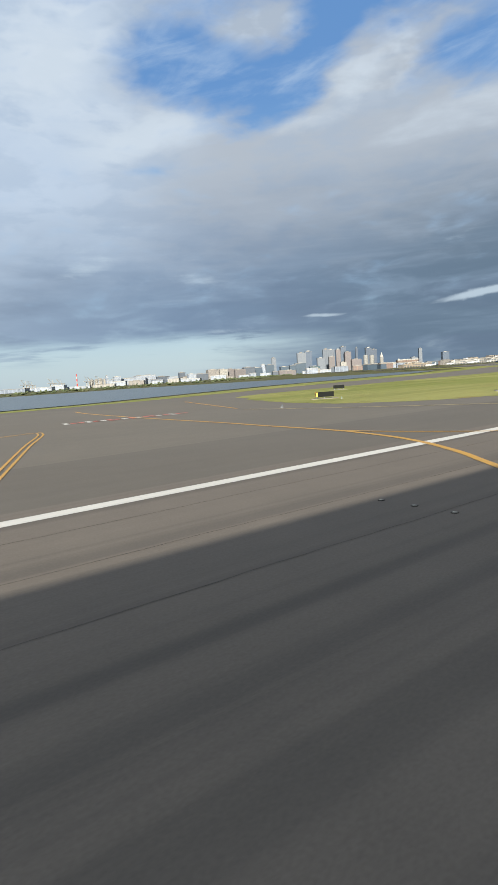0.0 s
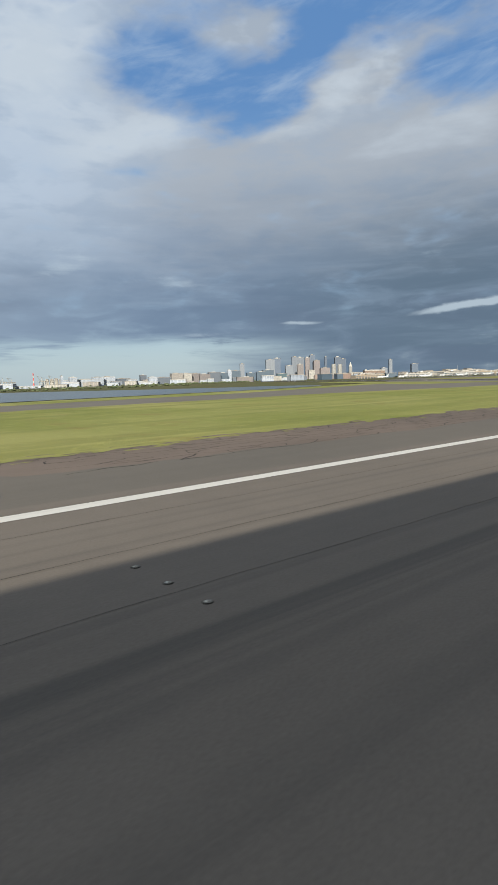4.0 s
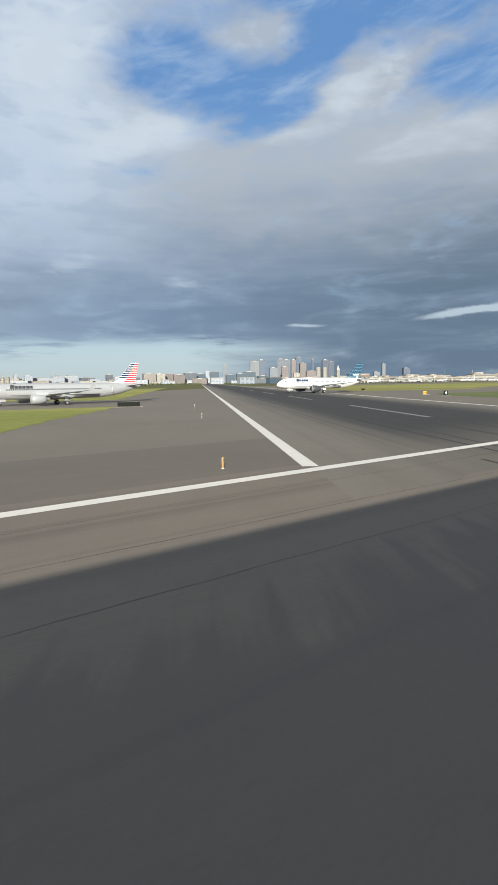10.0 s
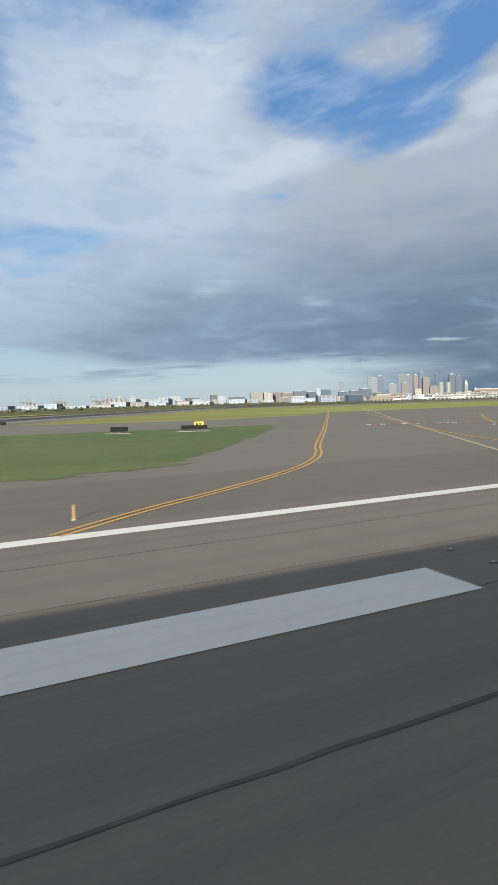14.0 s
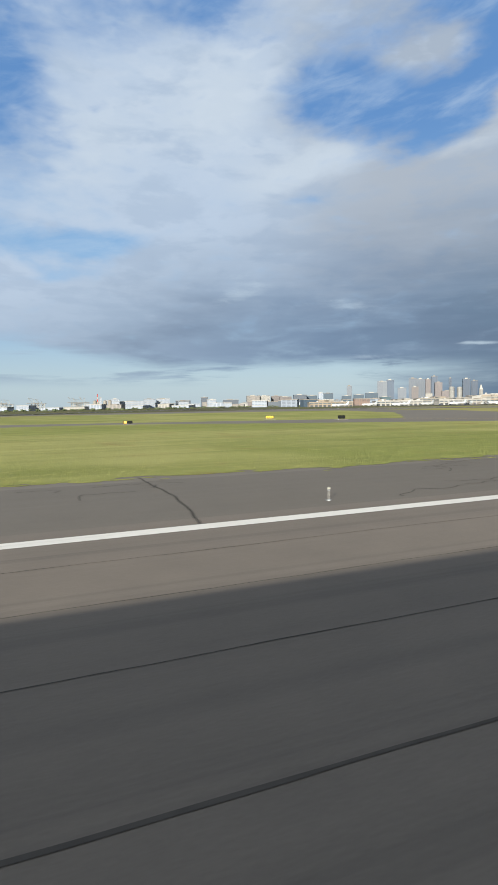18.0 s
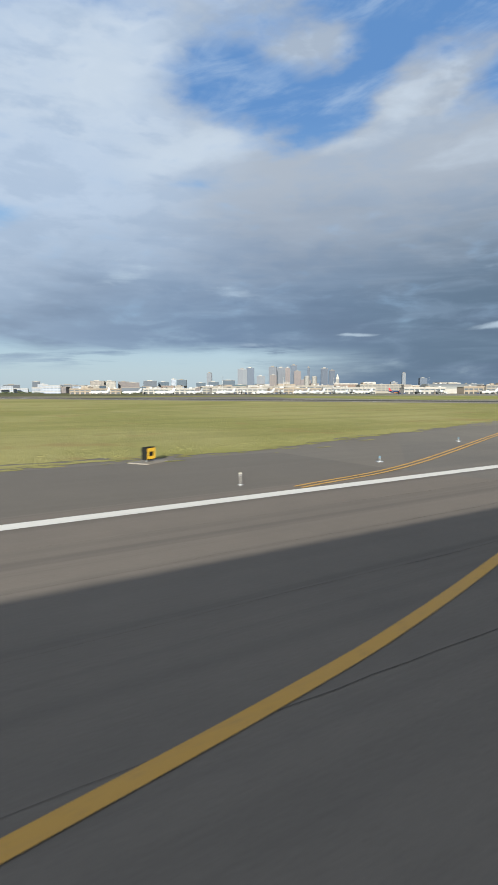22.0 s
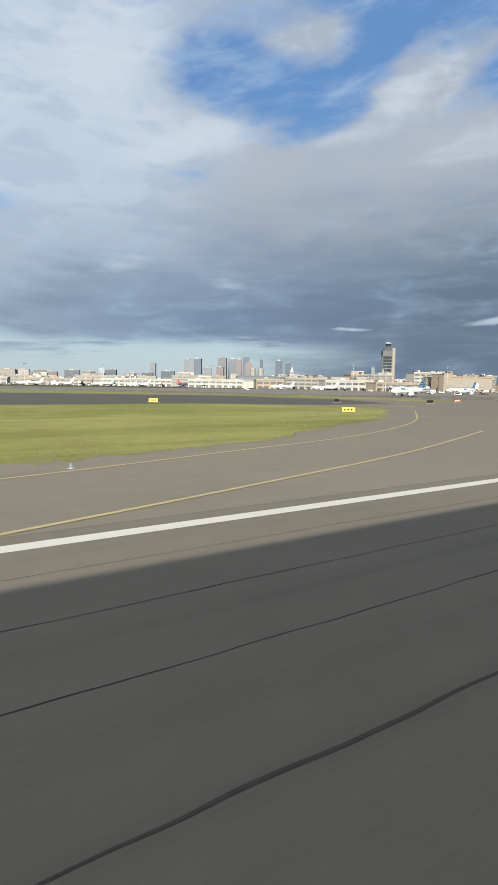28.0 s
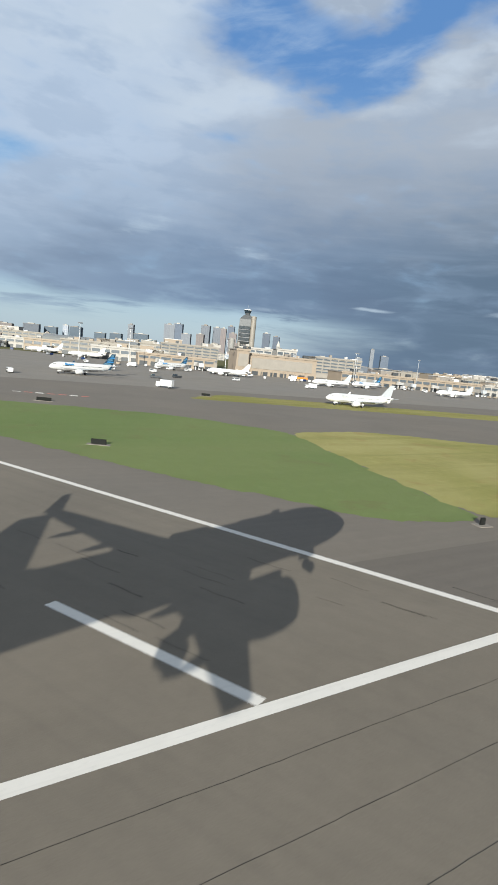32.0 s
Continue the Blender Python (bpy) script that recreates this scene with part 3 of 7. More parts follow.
def sheet(name, pts, z, mat, label, category, kind="structure", depth=0.0, step=0.0, jitter=0.0, parent=None):
    if step:
        pts = outline(pts, step, jitter, len(name) + pts[0][0] * 0.01)
    bm = bmesh.new()
    if depth:
        prism(bm, pts, z - depth, z)
    else:
        vs = [bm.verts.new((x, y, z)) for x, y in pts]
        for a, b, c in mathutils.geometry.tessellate_polygon([[Vector((x, y, 0)) for x, y in pts]]):
            p, q, r = vs[a].co, vs[b].co, vs[c].co
            bm.faces.new((vs[a], vs[b], vs[c]) if (q - p).cross(r - p).z > 0 else (vs[a], vs[c], vs[b]))
    if depth:
        bmesh.ops.triangulate(bm, faces=[f for f in bm.faces if len(f.verts) > 4])
        bmesh.ops.recalc_face_normals(bm, faces=bm.faces)
    ob = part(name, bm, mat, parent, label if parent is None else "")
    return tagged(ob, label, category, "", kind) if parent is None else ob


def ribbon(bm, path, width, z):
    """A painted stripe along a line of points."""
    v = [Vector(p) for p in path]
    sides = []
    for i, p in enumerate(v):
        d = (v[min(i + 1, len(v) - 1)] - v[max(i - 1, 0)]).normalized()
        w = Vector((-d.y, d.x)) * width / 2
        sides.append((bm.verts.new((*(p + w), z)), bm.verts.new((*(p - w), z))))
    for (a, b), (c, d) in zip(sides, sides[1:]):
        bm.faces.new((b, d, c, a))
    return bm


def curve(pts, k=8):
    """A smooth line through the points."""
    v = [Vector(p) for p in pts]
    v = [v[0] * 2 - v[1]] + v + [v[-1] * 2 - v[-2]]
    out = []
    for a, b, c, d in zip(v, v[1:], v[2:], v[3:]):
        for i in range(k):
            t = i / k
            q = 0.5 * (2 * b + (c - a) * t + (2 * a - 5 * b + 4 * c - d) * t * t + (3 * b - a - 3 * c + d) * t ** 3)
            out.append((q.x, q.y))
    return out + [tuple(v[-2])]


def marking(name, path, width, mat, label, z=0.022):
    bm = ribbon(bmesh.new(), path, width, z)
    return tagged(part(name, bm, mat), label, "marking", "", "structure")


def lettering(name, text, size, mat, parent, m, label=""):
    """Writing in the built-in font, as a thin mesh; m in true metres."""
    cu = bpy.data.curves.new(name, "FONT")
    cu.body, cu.size, cu.align_x, cu.align_y, cu.extrude = text, size * S, "CENTER", "CENTER", 0.006
    tmp = bpy.data.objects.new(name, cu)
    me = bpy.data.meshes.new_from_object(tmp)
    bpy.data.objects.remove(tmp)
    bpy.data.curves.remove(cu)
    me.materials.clear()
    me.materials.append(mat)
    ob = new(name, me)
    ob.parent = parent
    m = m.copy()
    m.translation = m.translation * S
    ob.matrix_basis = m
    return tagged(ob, label)


# ---- the ground ----
sheet("ground", [(-9000, -9000), (10000, -9000), (10000, 10000), (-9000, 10000)], -0.30, LAND, "flat coastal land with dull green cover", "ground")
WATER = material("harbour_water", lambda n, p: (
    n.put(p.inputs["Base Color"], n.mix(n.noise(place(n), 0.01, 4.0), (0.085, 0.105, 0.115), (0.125, 0.145, 0.15))),
    n.put(p.inputs["Roughness"], 0.3),
    bump(n, p, n.noise(n.scaled(place(n), (0.5, 1.0, 1)), 0.35, 6.0, 0.65), 0.8, 0.5)))
sheet("water", [(-2500, 130), (-400, 140), (-120, 160), (-20, 205), (110, 228), (150, 245), (190, 264), (214, 284), (222, 315),
                (208, 345), (182, 364), (160, 405), (100, 600), (-600, 640), (-2500, 640)], -0.15, WATER, "grey-blue harbour water with small ripples", "water")
sheet("airfield_paving", [(-900, -140), (3400, -140), (3400, 470), (1300, 640), (900, 600), (520, 480), (300, 290), (110, 214), (-20, 186), (-120, 146), (-400, 126), (-900, 120)],
      0.0, PAVE_OLD, "weathered grey-brown airfield asphalt", "paving", depth=0.14)
sheet("runway", [(-900, -22), (872, -22), (860, 22.9), (-900, 22.9)], 0.008, PAVE, "brown-grey runway asphalt with tyre marks", "runway")
sheet("runway", [(872, -22), (1508, -22), (1520, 22.9), (860, 22.9)], 0.008, PAVE_PALE, "paler beige runway asphalt with tyre marks", "runway")
sheet("runway", [(1508, -22), (3400, -22), (3400, 22.9), (1520, 22.9)], 0.008, PAVE_NORTH, "brown-grey runway asphalt with tyre marks", "runway")
sheet("runway_shoulder", [(-900, 22.9), (860, 22.9), (860, 36), (-900, 36)], 0.004, SHOULDER, "darker paved runway shoulder", "runway")
sheet("taxiway", [(860, 22.9), (1520, 22.9), (1530, 60), (1545, 240), (1400, 330), (1080, 330), (990, 130), (900, 60)], 0.004, PALE_SHOULDER, "paler beige taxiway asphalt", "taxiway")
sheet("runway_shoulder", [(1520, 22.9), (3400, 22.9), (3400, 36), (1526, 36)], 0.004, SHOULDER, "darker paved runway shoulder", "runway")


def strip(name, p, way, x0, x1, y0, y1, z, mat, label):
    """A straight band of paving along the direction way, from the point p; y across it."""
    d = Vector((math.cos(radians(way)), math.sin(radians(way))))
    e = Vector((d.y, -d.x))
    q = Vector(p)
    pts = [tuple(q + d * x + e * y) for x, y in ((x0, y0), (x1, y0), (x1, y1), (x0, y1))]
    return sheet(name, pts, z, mat, label, "runway")


R27, W27 = (169, 22), 56.1
R33A, W33 = (1104, 22.5), 113.9
R33B, W33B = (1595.8, 22.5), 114.3
strip("crossing_runway", R27, W27, -80, 2000, 0, 45, 0.012, PAVE_27, "crossing runway of worn grey asphalt")
strip("north_runway", R33A, W33, -60, 900, 0, 46, 0.012, PAVE_33, "crossing runway of brown-grey asphalt")
strip("second_north_runway", R33B, W33B, -60, 900, 0, 45.6, 0.012, PAVE_33B, "crossing runway of brown-grey asphalt")

FIELDS = [0]


def field(name, pts, mat, label):
    """A field of mown grass with a wandering edge."""
    FIELDS[0] += 1
    sheet(name, rounded(pts, 7.0), 0.014 + 0.0006 * FIELDS[0], mat, label, "grass", step=1.0, jitter=1.25)


field("grass_field", [(-122, 62), (-119, 48), (-109, 41), (-97, 37), (-54, 40), (29, 41), (94, 41), (143, 43), (157, 48), (168, 66), (200, 108), (160, 113), (105, 112), (51, 123), (-36, 120), (-100, 113), (-113, 88)], GRASS, "sunlit yellow-green mown grass beside the runway")
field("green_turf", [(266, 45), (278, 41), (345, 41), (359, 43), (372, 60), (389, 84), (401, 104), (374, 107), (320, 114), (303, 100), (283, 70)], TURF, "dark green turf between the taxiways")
field("dry_grass", [(352, 175), (400, 150), (450, 165), (520, 275), (640, 440), (600, 452), (500, 400)], GRASS_DRY, "dry yellow grass beyond the taxiway")
field("grass_field", [(430, 57), (427, 46), (434, 40), (450, 38), (700, 38), (715, 42), (707, 64), (684, 106), (640, 135), (600, 165), (560, 165), (500, 125), (476, 100), (444, 76)], GRASS, "yellow-green mown grass with mowing tracks")
field("grass_field", [(750, 66), (766, 46), (784, 40), (807, 38), (860, 39), (918, 55), (1000, 88), (1042, 111), (1026, 150), (960, 300), (923, 385), (850, 385), (819, 264), (769, 175), (729, 115)], GRASS_TAN, "broad yellow-green mown grass field")
field("grass_strip", [(980, 38.6), (989, 39), (998, 40.6), (1004, 42.6), (1009.5, 44), (1012, 47.5), (1007.5, 48.8), (1001.6, 47.3), (996.8, 46), (992.6, 43.9), (984, 41)], GRASS_DRY, "narrow patchy grass strip beside the taxiway")
field("brown_turf", [(1009.6, 43.2), (1014, 41.4), (1041, 43.5), (1075, 51), (1078, 62), (1048, 67.5), (1032, 60.7), (1024.5, 57.2), (1018.2, 54.2), (1013.8, 48.5)], TURF_BROWN, "brown dry turf beside the taxiway")
sheet("concrete_slab", [(1008.2, 49.6), (1009.6, 47.4), (1013.9, 48.9), (1012.6, 52.2)], 0.05, CONCRETE, "pale bare concrete slab at the grass edge", "paving")
field("grass_field", [(1172, 42), (1257, 41), (1289, 44), (1315, 51), (1336, 64), (1365, 78), (1395, 104), (1400, 120), (1367, 150), (1281, 146), (1124, 148)], GRASS, "sunlit mown grass beside the taxiway")
field("grass_island", [(1470, 69), (1471, 52), (1478, 44), (1503, 40), (1529, 43), (1540, 43.5), (1550, 43), (1563, 46), (1560, 53), (1559, 62), (1549, 83), (1541, 103), (1520, 112), (1495, 95)], GRASS, "yellow-green grass island between the taxiways")
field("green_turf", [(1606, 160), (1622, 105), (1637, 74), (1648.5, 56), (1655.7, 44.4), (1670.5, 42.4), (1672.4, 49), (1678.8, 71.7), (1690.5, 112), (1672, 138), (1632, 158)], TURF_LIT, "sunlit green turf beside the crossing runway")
field("dry_grass", [(1671, 42.6), (1900, 43), (1900, 70), (1749, 93), (1720, 114.5), (1690.3, 111.5), (1678.4, 71.7), (1672, 49)], GRASS_TAN, "yellow grass beside the dark turf")
field("grass_strip", [(1700, 188), (1850, 150), (2300, 60), (2300, 80), (1850, 180), (1730, 212)], GRASS_DRY, "thin yellow grass strip along the taxiway")
field("grass_field", [(1095, 212), (1149, 189), (1206, 184), (1282, 182), (1296, 303), (1339, 305), (1440, 255), (1480, 150), (1500, 150), (1500, 260), (1400, 350), (1340, 430), (1210, 490), (1140, 470), (1100, 340)], GRASS, "distant strip of mown grass")
field("grass_field", [(420, 215), (470, 190), (560, 195), (690, 150), (760, 250), (810, 385), (640, 420)], GRASS, "distant yellow-green grass between taxiways")
field("grass_strip", [(-700, 124), (-400, 128), (-120, 148), (-20, 190), (110, 218), (300, 294), (290, 262), (120, 196), (40, 168), (-20, 160), (-110, 138), (-400, 118), (-700, 114)], GRASS, "grass bank along the shore")
field("grass_strip", [(220, 150), (270, 230), (420, 460), (390, 462), (290, 330), (180, 185)], GRASS, "grass beside the crossing runway")
field("grass_strip", [(990, 450), (1240, 450), (1260, 560), (945, 560)], GRASS_DRY, "distant dry grass before the terminals")
sheet("broken_paving", rounded([(-75, 30), (30, 29.4), (45, 29.4), (56, 29.8), (60, 34), (66, 41.5), (20, 42.5), (-75, 42)], 3), 0.008, BROKEN, "cracked brown paving breaking up at the grass edge", "paving", step=2.0, jitter=0.8)
sheet("dark_taxiway", [(1290, 152), (1367, 143), (1400, 134), (1436, 139), (1452, 180), (1433, 248), (1339, 298), (1302, 298)], 0.010, RUBBER_4, "dark resurfaced taxiway beyond the grass", "taxiway")
sheet("apron", [(1500, 300), (1640, 240), (1760, 228), (2600, 150), (3300, 120), (3300, 468), (1300, 636), (1330, 420)], 0.004, CONCRETE, "pale concrete apron in front of the terminals", "apron")
sheet("green_painted_island", rounded([(1346, 27.6), (1364, 28.5), (1377, 29.6), (1386, 28.7), (1404, 28.7), (1409.5, 31.7), (1414, 37.8), (1416.4, 45.4), (1412, 48.5), (1404.6, 47.3), (1391, 41.2), (1381, 36.1), (1370.6, 31.8), (1357, 29.2)], 4), 0.006, TEAL,
      "dull green painted island on the paving", "paving")

# ---- runway markings ----
def own_edge(x0, x1, mat=WHITE):
    marking("edge_line", [(x, 21.1) for x in np.linspace(x0, x1, 40)], 0.9, mat, "white runway edge line, slightly scuffed")


own_edge(-900, 150)
own_edge(150, 240, WHITE_CROSSED)
own_edge(240, 1104)
own_edge(1104, 3300)
marking("edge_line", [(-900, -21.4), (3300, -21.4)], 0.9, WHITE, "white runway edge line, slightly scuffed")


def bars(x0, x1, spans, label, mat=WHITE):
    for y0, y1 in spans:
        bm = bmesh.new()
        k = 24
        lo = [bm.verts.new((x0 + (x1 - x0) * i / k, y0, 0.022)) for i in range(k + 1)]
        hi = [bm.verts.new((x0 + (x1 - x0) * i / k, y1, 0.022)) for i in range(k + 1)]
        for i in range(k):
            bm.faces.new((lo[i], lo[i + 1], hi[i + 1], hi[i]))
        tagged(part("touchdown_bar", bm, mat), label, "marking", "touchdown bars", "structure")


bars(-128.5, -83, [(10.2, 19.3)], "broad white aiming block on the runway")
bars(21.5, 45, [(9.9, 11.8), (13.2, 15.1)], "long white touchdown bar")
bars(180, 203, [(9.5, 11.4), (12.9, 14.8)], "long white touchdown bar with rubber marks", WHITE_CROSSED)
bars(332, 356, [(9.9, 11.9)], "long white touchdown bar")
bars(1404.7, 1428, [(9.7, 11.7)], "long white touchdown bar")


def edges_of(p, way, x0, x1, width, dashes, white=WHITE):
    """Edge lines and centre dashes of a crossing runway."""
    d = Vector((math.cos(radians(way)), math.sin(radians(way))))
    e = Vector((d.y, -d.x))
    q = Vector(p)
    for y in (0.0, width):
        marking("edge_line", [tuple(q + d * x + e * y) for x in np.linspace(x0 + y * d.x / d.y, x1, 30)], 0.9, WHITE, "white edge line of the crossing runway", 0.024)
    for a, b in dashes:
        marking("centre_dash", [tuple(q + d * (a + (b - a) * t / 6) + e * (width / 2)) for t in range(7)], 0.9, white, "white centre dash of the crossing runway")


edges_of(R27, W27, 0, 1400, 45, [(a, a + 38.0) for a in np.arange(38.5, 960, 76)], WHITE_RUBBERED)
edges_of(R33A, W33, 0, 800, 46, [])
edges_of(R33B, W33B, 0, 800, 45.6, [(-11.2, 5.5)] + [(a, a + 30.4) for a in np.arange(25.6, 680, 50.5)])


LAYER = [0]


def over():
    """Each line lies a little above the one before it, so that crossings stay clean."""
    LAYER[0] = (LAYER[0] + 1) % 6
    return 0.026 + 0.0025 * LAYER[0]


def yellow(pts, label="yellow taxiway line", width=0.32, double=False, mat=None):
    path = curve(pts)
    if not double:
        marking("taxi_line", path, width, mat or YELLOW, {YELLOW_FADED: "faded pale yellow taxiway line", YELLOW_RUBBED: "yellow taxiway line rubbed by tyres"}.get(mat, label), over())
        return
    for s in (-0.24, 0.24):
        off = []
        for i, p in enumerate(path):
            a, b = Vector(path[max(i - 1, 0)]), Vector(path[min(i + 1, len(path) - 1)])
            w = (b - a).normalized()
            off.append((p[0] - w.y * s, p[1] + w.x * s))
        marking("taxi_line", off, 0.2, YELLOW, "one of a pair of yellow taxiway lines", over())


yellow([(-160, 9.3), (-158, 11.5), (-155.1, 15.2), (-153.7, 17), (-152.1, 19.5), (-151.2, 21.1), (-150.2, 23.2), (-149.3, 25.7), (-148.5, 28.8), (-148, 31.4), (-147.7, 34.4), (-147.3, 41), (-146.5, 50), (-145.4, 71), (-143.2, 95), (-140.8, 109)], width=0.42)
yellow([(-160, 9.3), (-162.1, 7.9), (-163.6, 6.95), (-165.2, 6.05)], width=0.42, mat=YELLOW_RUBBED)
yellow([(-165.8, 5.75), (-167.2, 5.1), (-170, 4.3)], width=0.42, mat=YELLOW_RUBBED)
yellow([(-148, 31.3), (-147.3, 27.4), (-146.1, 23.8), (-145.2, 21.6), (-143.8, 18.8), (-142.3, 16.2), (-140.2, 13.1), (-138.4, 10.9), (-136.9, 9.6), (-135.1, 8.0)], width=0.3)
for rest in ([(-134.9, 7.5), (-134.3, 6.6), (-133.8, 6.3), (-132.8, 5.95)], [(-132.3, 5.6), (-131.95, 5.4), (-131.5, 5.15)], [(-131.2, 5.0), (-130.8, 4.8), (-130.3, 4.6)]):
    yellow(rest, width=0.3, mat=YELLOW_RUBBED)
yellow([(-176, 24), (-172, 34.5), (-166.5, 49), (-161.6, 61.5), (-163.5, 63.5), (-178, 58)], double=True)
yellow([(-115.8, 110), (-123, 90), (-130.6, 69.2)], width=0.4)
yellow([(-131.6, 66), (-130.2, 58.3), (-125.6, 43.5), (-122, 34)], mat=YELLOW_FADED)
yellow([(-122, 34), (-120.6, 28.6), (-118, 26.6), (-111.9, 25.4), (-103, 23.6), (-97, 22.4)], mat=YELLOW_FADED)
yellow([(347.5, 21.6), (352, 25), (357.5, 28.6), (364, 33.5), (369, 38.5), (373, 44), (378, 52), (397, 80), (431, 131), (480, 205)], double=True)
yellow([(400.5, 28), (403, 22.5), (405.6, 18.9), (409.5, 15), (413.3, 11.8), (416, 9.6)], width=0.36)
yellow([(384, 33), (400, 57), (418, 84), (470, 160), (549, 275)], mat=YELLOW_FADED)
yellow([(400.5, 28), (394, 40), (402, 58), (419, 86), (465, 159)])
yellow([(475, 22.5), (450, 25), (432, 28), (422, 36), (419, 46), (421, 60), (430, 75), (473, 118)], double=True)
yellow([(707, 22.3), (715, 24.5), (722, 30), (726.5, 40), (725, 52), (711, 96), (684, 151)], double=True)
yellow([(700, 60), (745, 50), (766, 42), (781.6, 35.4), (807.7, 30.7), (824, 26.6)], mat=YELLOW_FADED)
yellow([(745, 27), (760, 23), (771, 19), (781, 14), (793, 8.7), (800, 5)], width=0.34)
yellow([(822, 4.0), (834.2, 6.0), (838.9, 6.85), (842.2, 7.6), (847.6, 9.15), (860, 13), (872.9, 18.3)], width=0.34)
yellow([(872.9, 18.3), (886.2, 22.6), (907.7, 32.3), (947, 49), (994, 69), (1007, 75.9), (1033.4, 87.6), (1069, 103.4)], width=0.36, mat=YELLOW_FADED)
yellow([(851, 22), (863, 25), (891, 37), (920, 49), (942, 58)], double=True)
yellow([(972, 43), (978, 46.5), (994.5, 53.7), (1001.7, 57.6), (1011.6, 62.8), (1018.3, 65.8), (1031.3, 72), (1049.4, 79.6)], mat=YELLOW_FADED)
yellow([(1225, 9.5), (1242, 13.2), (1249, 14.4), (1259.8, 16.9), (1273, 20.3), (1283.3, 23.2), (1295.7, 26.7), (1317.4, 33.4), (1335, 40.3), (1350.9, 47)], width=0.34, mat=YELLOW_FADED)
yellow([(1190, 22.6), (1245.4, 28.2), (1260.2, 31.4), (1285.9, 36.6), (1305.8, 42.3), (1327.5, 48.8), (1347, 58.2), (1365, 70), (1395, 95)], mat=YELLOW_FADED)
yellow([(1357.4, 34), (1365.8, 39.0), (1384.3, 46.2), (1397, 53), (1410.3, 59.8)], mat=YELLOW_FADED)
yellow([(1405, 58), (1413, 58.6), (1419.1, 55.6), (1423, 48.3), (1423.2, 41), (1421.2, 35.4), (1418.9, 30.7), (1414.5, 25.3), (1408.4, 21.7)], double=True)
yellow([(1440, 56), (1447.1, 39.7), (1451.5, 31), (1455.1, 23.5), (1459.4, 15.5), (1461, 12.6), (1468, 2)], width=0.3, mat=YELLOW_FADED)
yellow([(1466, 62), (1476, 48), (1489, 33), (1500, 24)], width=0.2, mat=YELLOW_FADED)
yellow([(1437.8, 69.2), (1441, 80), (1450, 90), (1464, 96)], mat=YELLOW_FADED)
yellow([(1462, 81), (1480, 92), (1499, 106), (1530, 124)], mat=YELLOW_FADED)


def bar(x0, y0, x1, y1, width=0.7, mat=YELLOW, label="broad yellow shoulder bar"):
    marking("shoulder_bar", [(x0, y0), (x1, y1)], width, mat, label, over() + 0.016)


for b4 in ((1384.6, 46.5, 1387.6, 39.8), (1409.9, 59, 1413.5, 52.7), (1412, 51.4, 1419.5, 54.2), (1413.5, 45.9, 1421.3, 49.5), (1414.1, 39.2, 1422.6, 39.2), (1410.8, 32.3, 1417.5, 29.1),
           (1404, 26.9, 1407.6, 21.7, 1.0), (1473.4, 32.4, 1479.6, 34.1), (1481.9, 29.7, 1478, 25.9, 1.1)):
    bar(*b4)
for b4 in ((1460, 74.2, 1466.4, 71.7), (1458, 68, 1465, 66), (1459.1, 56.9, 1466.4, 60.3), (1465.6, 44.8, 1472.7, 47.2), (1352.2, 65.5, 1357.9, 63.7), (1371.8, 75.9, 1379.6, 73.9)):
    bar(*b4, 0.5, YELLOW_FADED, "faded yellow shoulder bar")


def hold_bar(p, q, width, rows):
    """A runway holding position: solid and broken yellow lines on black."""
    a, b = Vector(p), Vector(q)
    d = (b - a).normalized()
    e = Vector((-d.y, d.x))
    marking("holding_ground", [tuple(a), tuple(b)], width, BLACK, "black ground of the holding position", 0.026)
    for off, broken in rows:
        n = int((b - a).length / 1.88)
        if not broken:
            marking("holding_line", [tuple(a + e * off), tuple(b + e * off)], 0.28, YELLOW, "solid yellow holding line", 0.032)
            continue
        for i in range(n):
            s = a + d * (i * 1.88 + 0.15) + e * off
            marking("holding_dash", [tuple(s), tuple(s + d * 0.95)], 0.28, YELLOW, "yellow holding dash", 0.032)


hold_bar((1549.5, 21), (1547.6, 4), 2.6, ((-1.05, True), (-0.45, True), (0.25, False), (0.85, False)))
hold_bar((282.5, 21.75), (282.4, 4), 3.0, ((-1.12, True), (-0.46, True), (0.2, False), (0.95, False)))


def hold_text(p, q, n, seed):
    """Red and white ground lettering far off on a taxiway, as blocks."""
    a, b = Vector(p), Vector(q)
    d = (b - a) / n
    for i in range(n):
        s = a + d * i
        marking("hold_block", [tuple(s), tuple(s + d * 0.72)], 1.5 if (i + seed) % 3 else 2.8, RED if (2 * i + seed) % 5 > 1 else WHITE, "red and white ground marking on the taxiway", 0.045)


hold_text((-155, 73.8), (-137.6, 71.4), 18, 0)
hold_text((410, 86), (426, 76), 15, 1)
hold_text((715, 78), (734, 88), 18, 0)
hold_text((717, 84), (732, 91), 14, 1)
hold_text((1404, 115), (1421, 115), 12, 0)


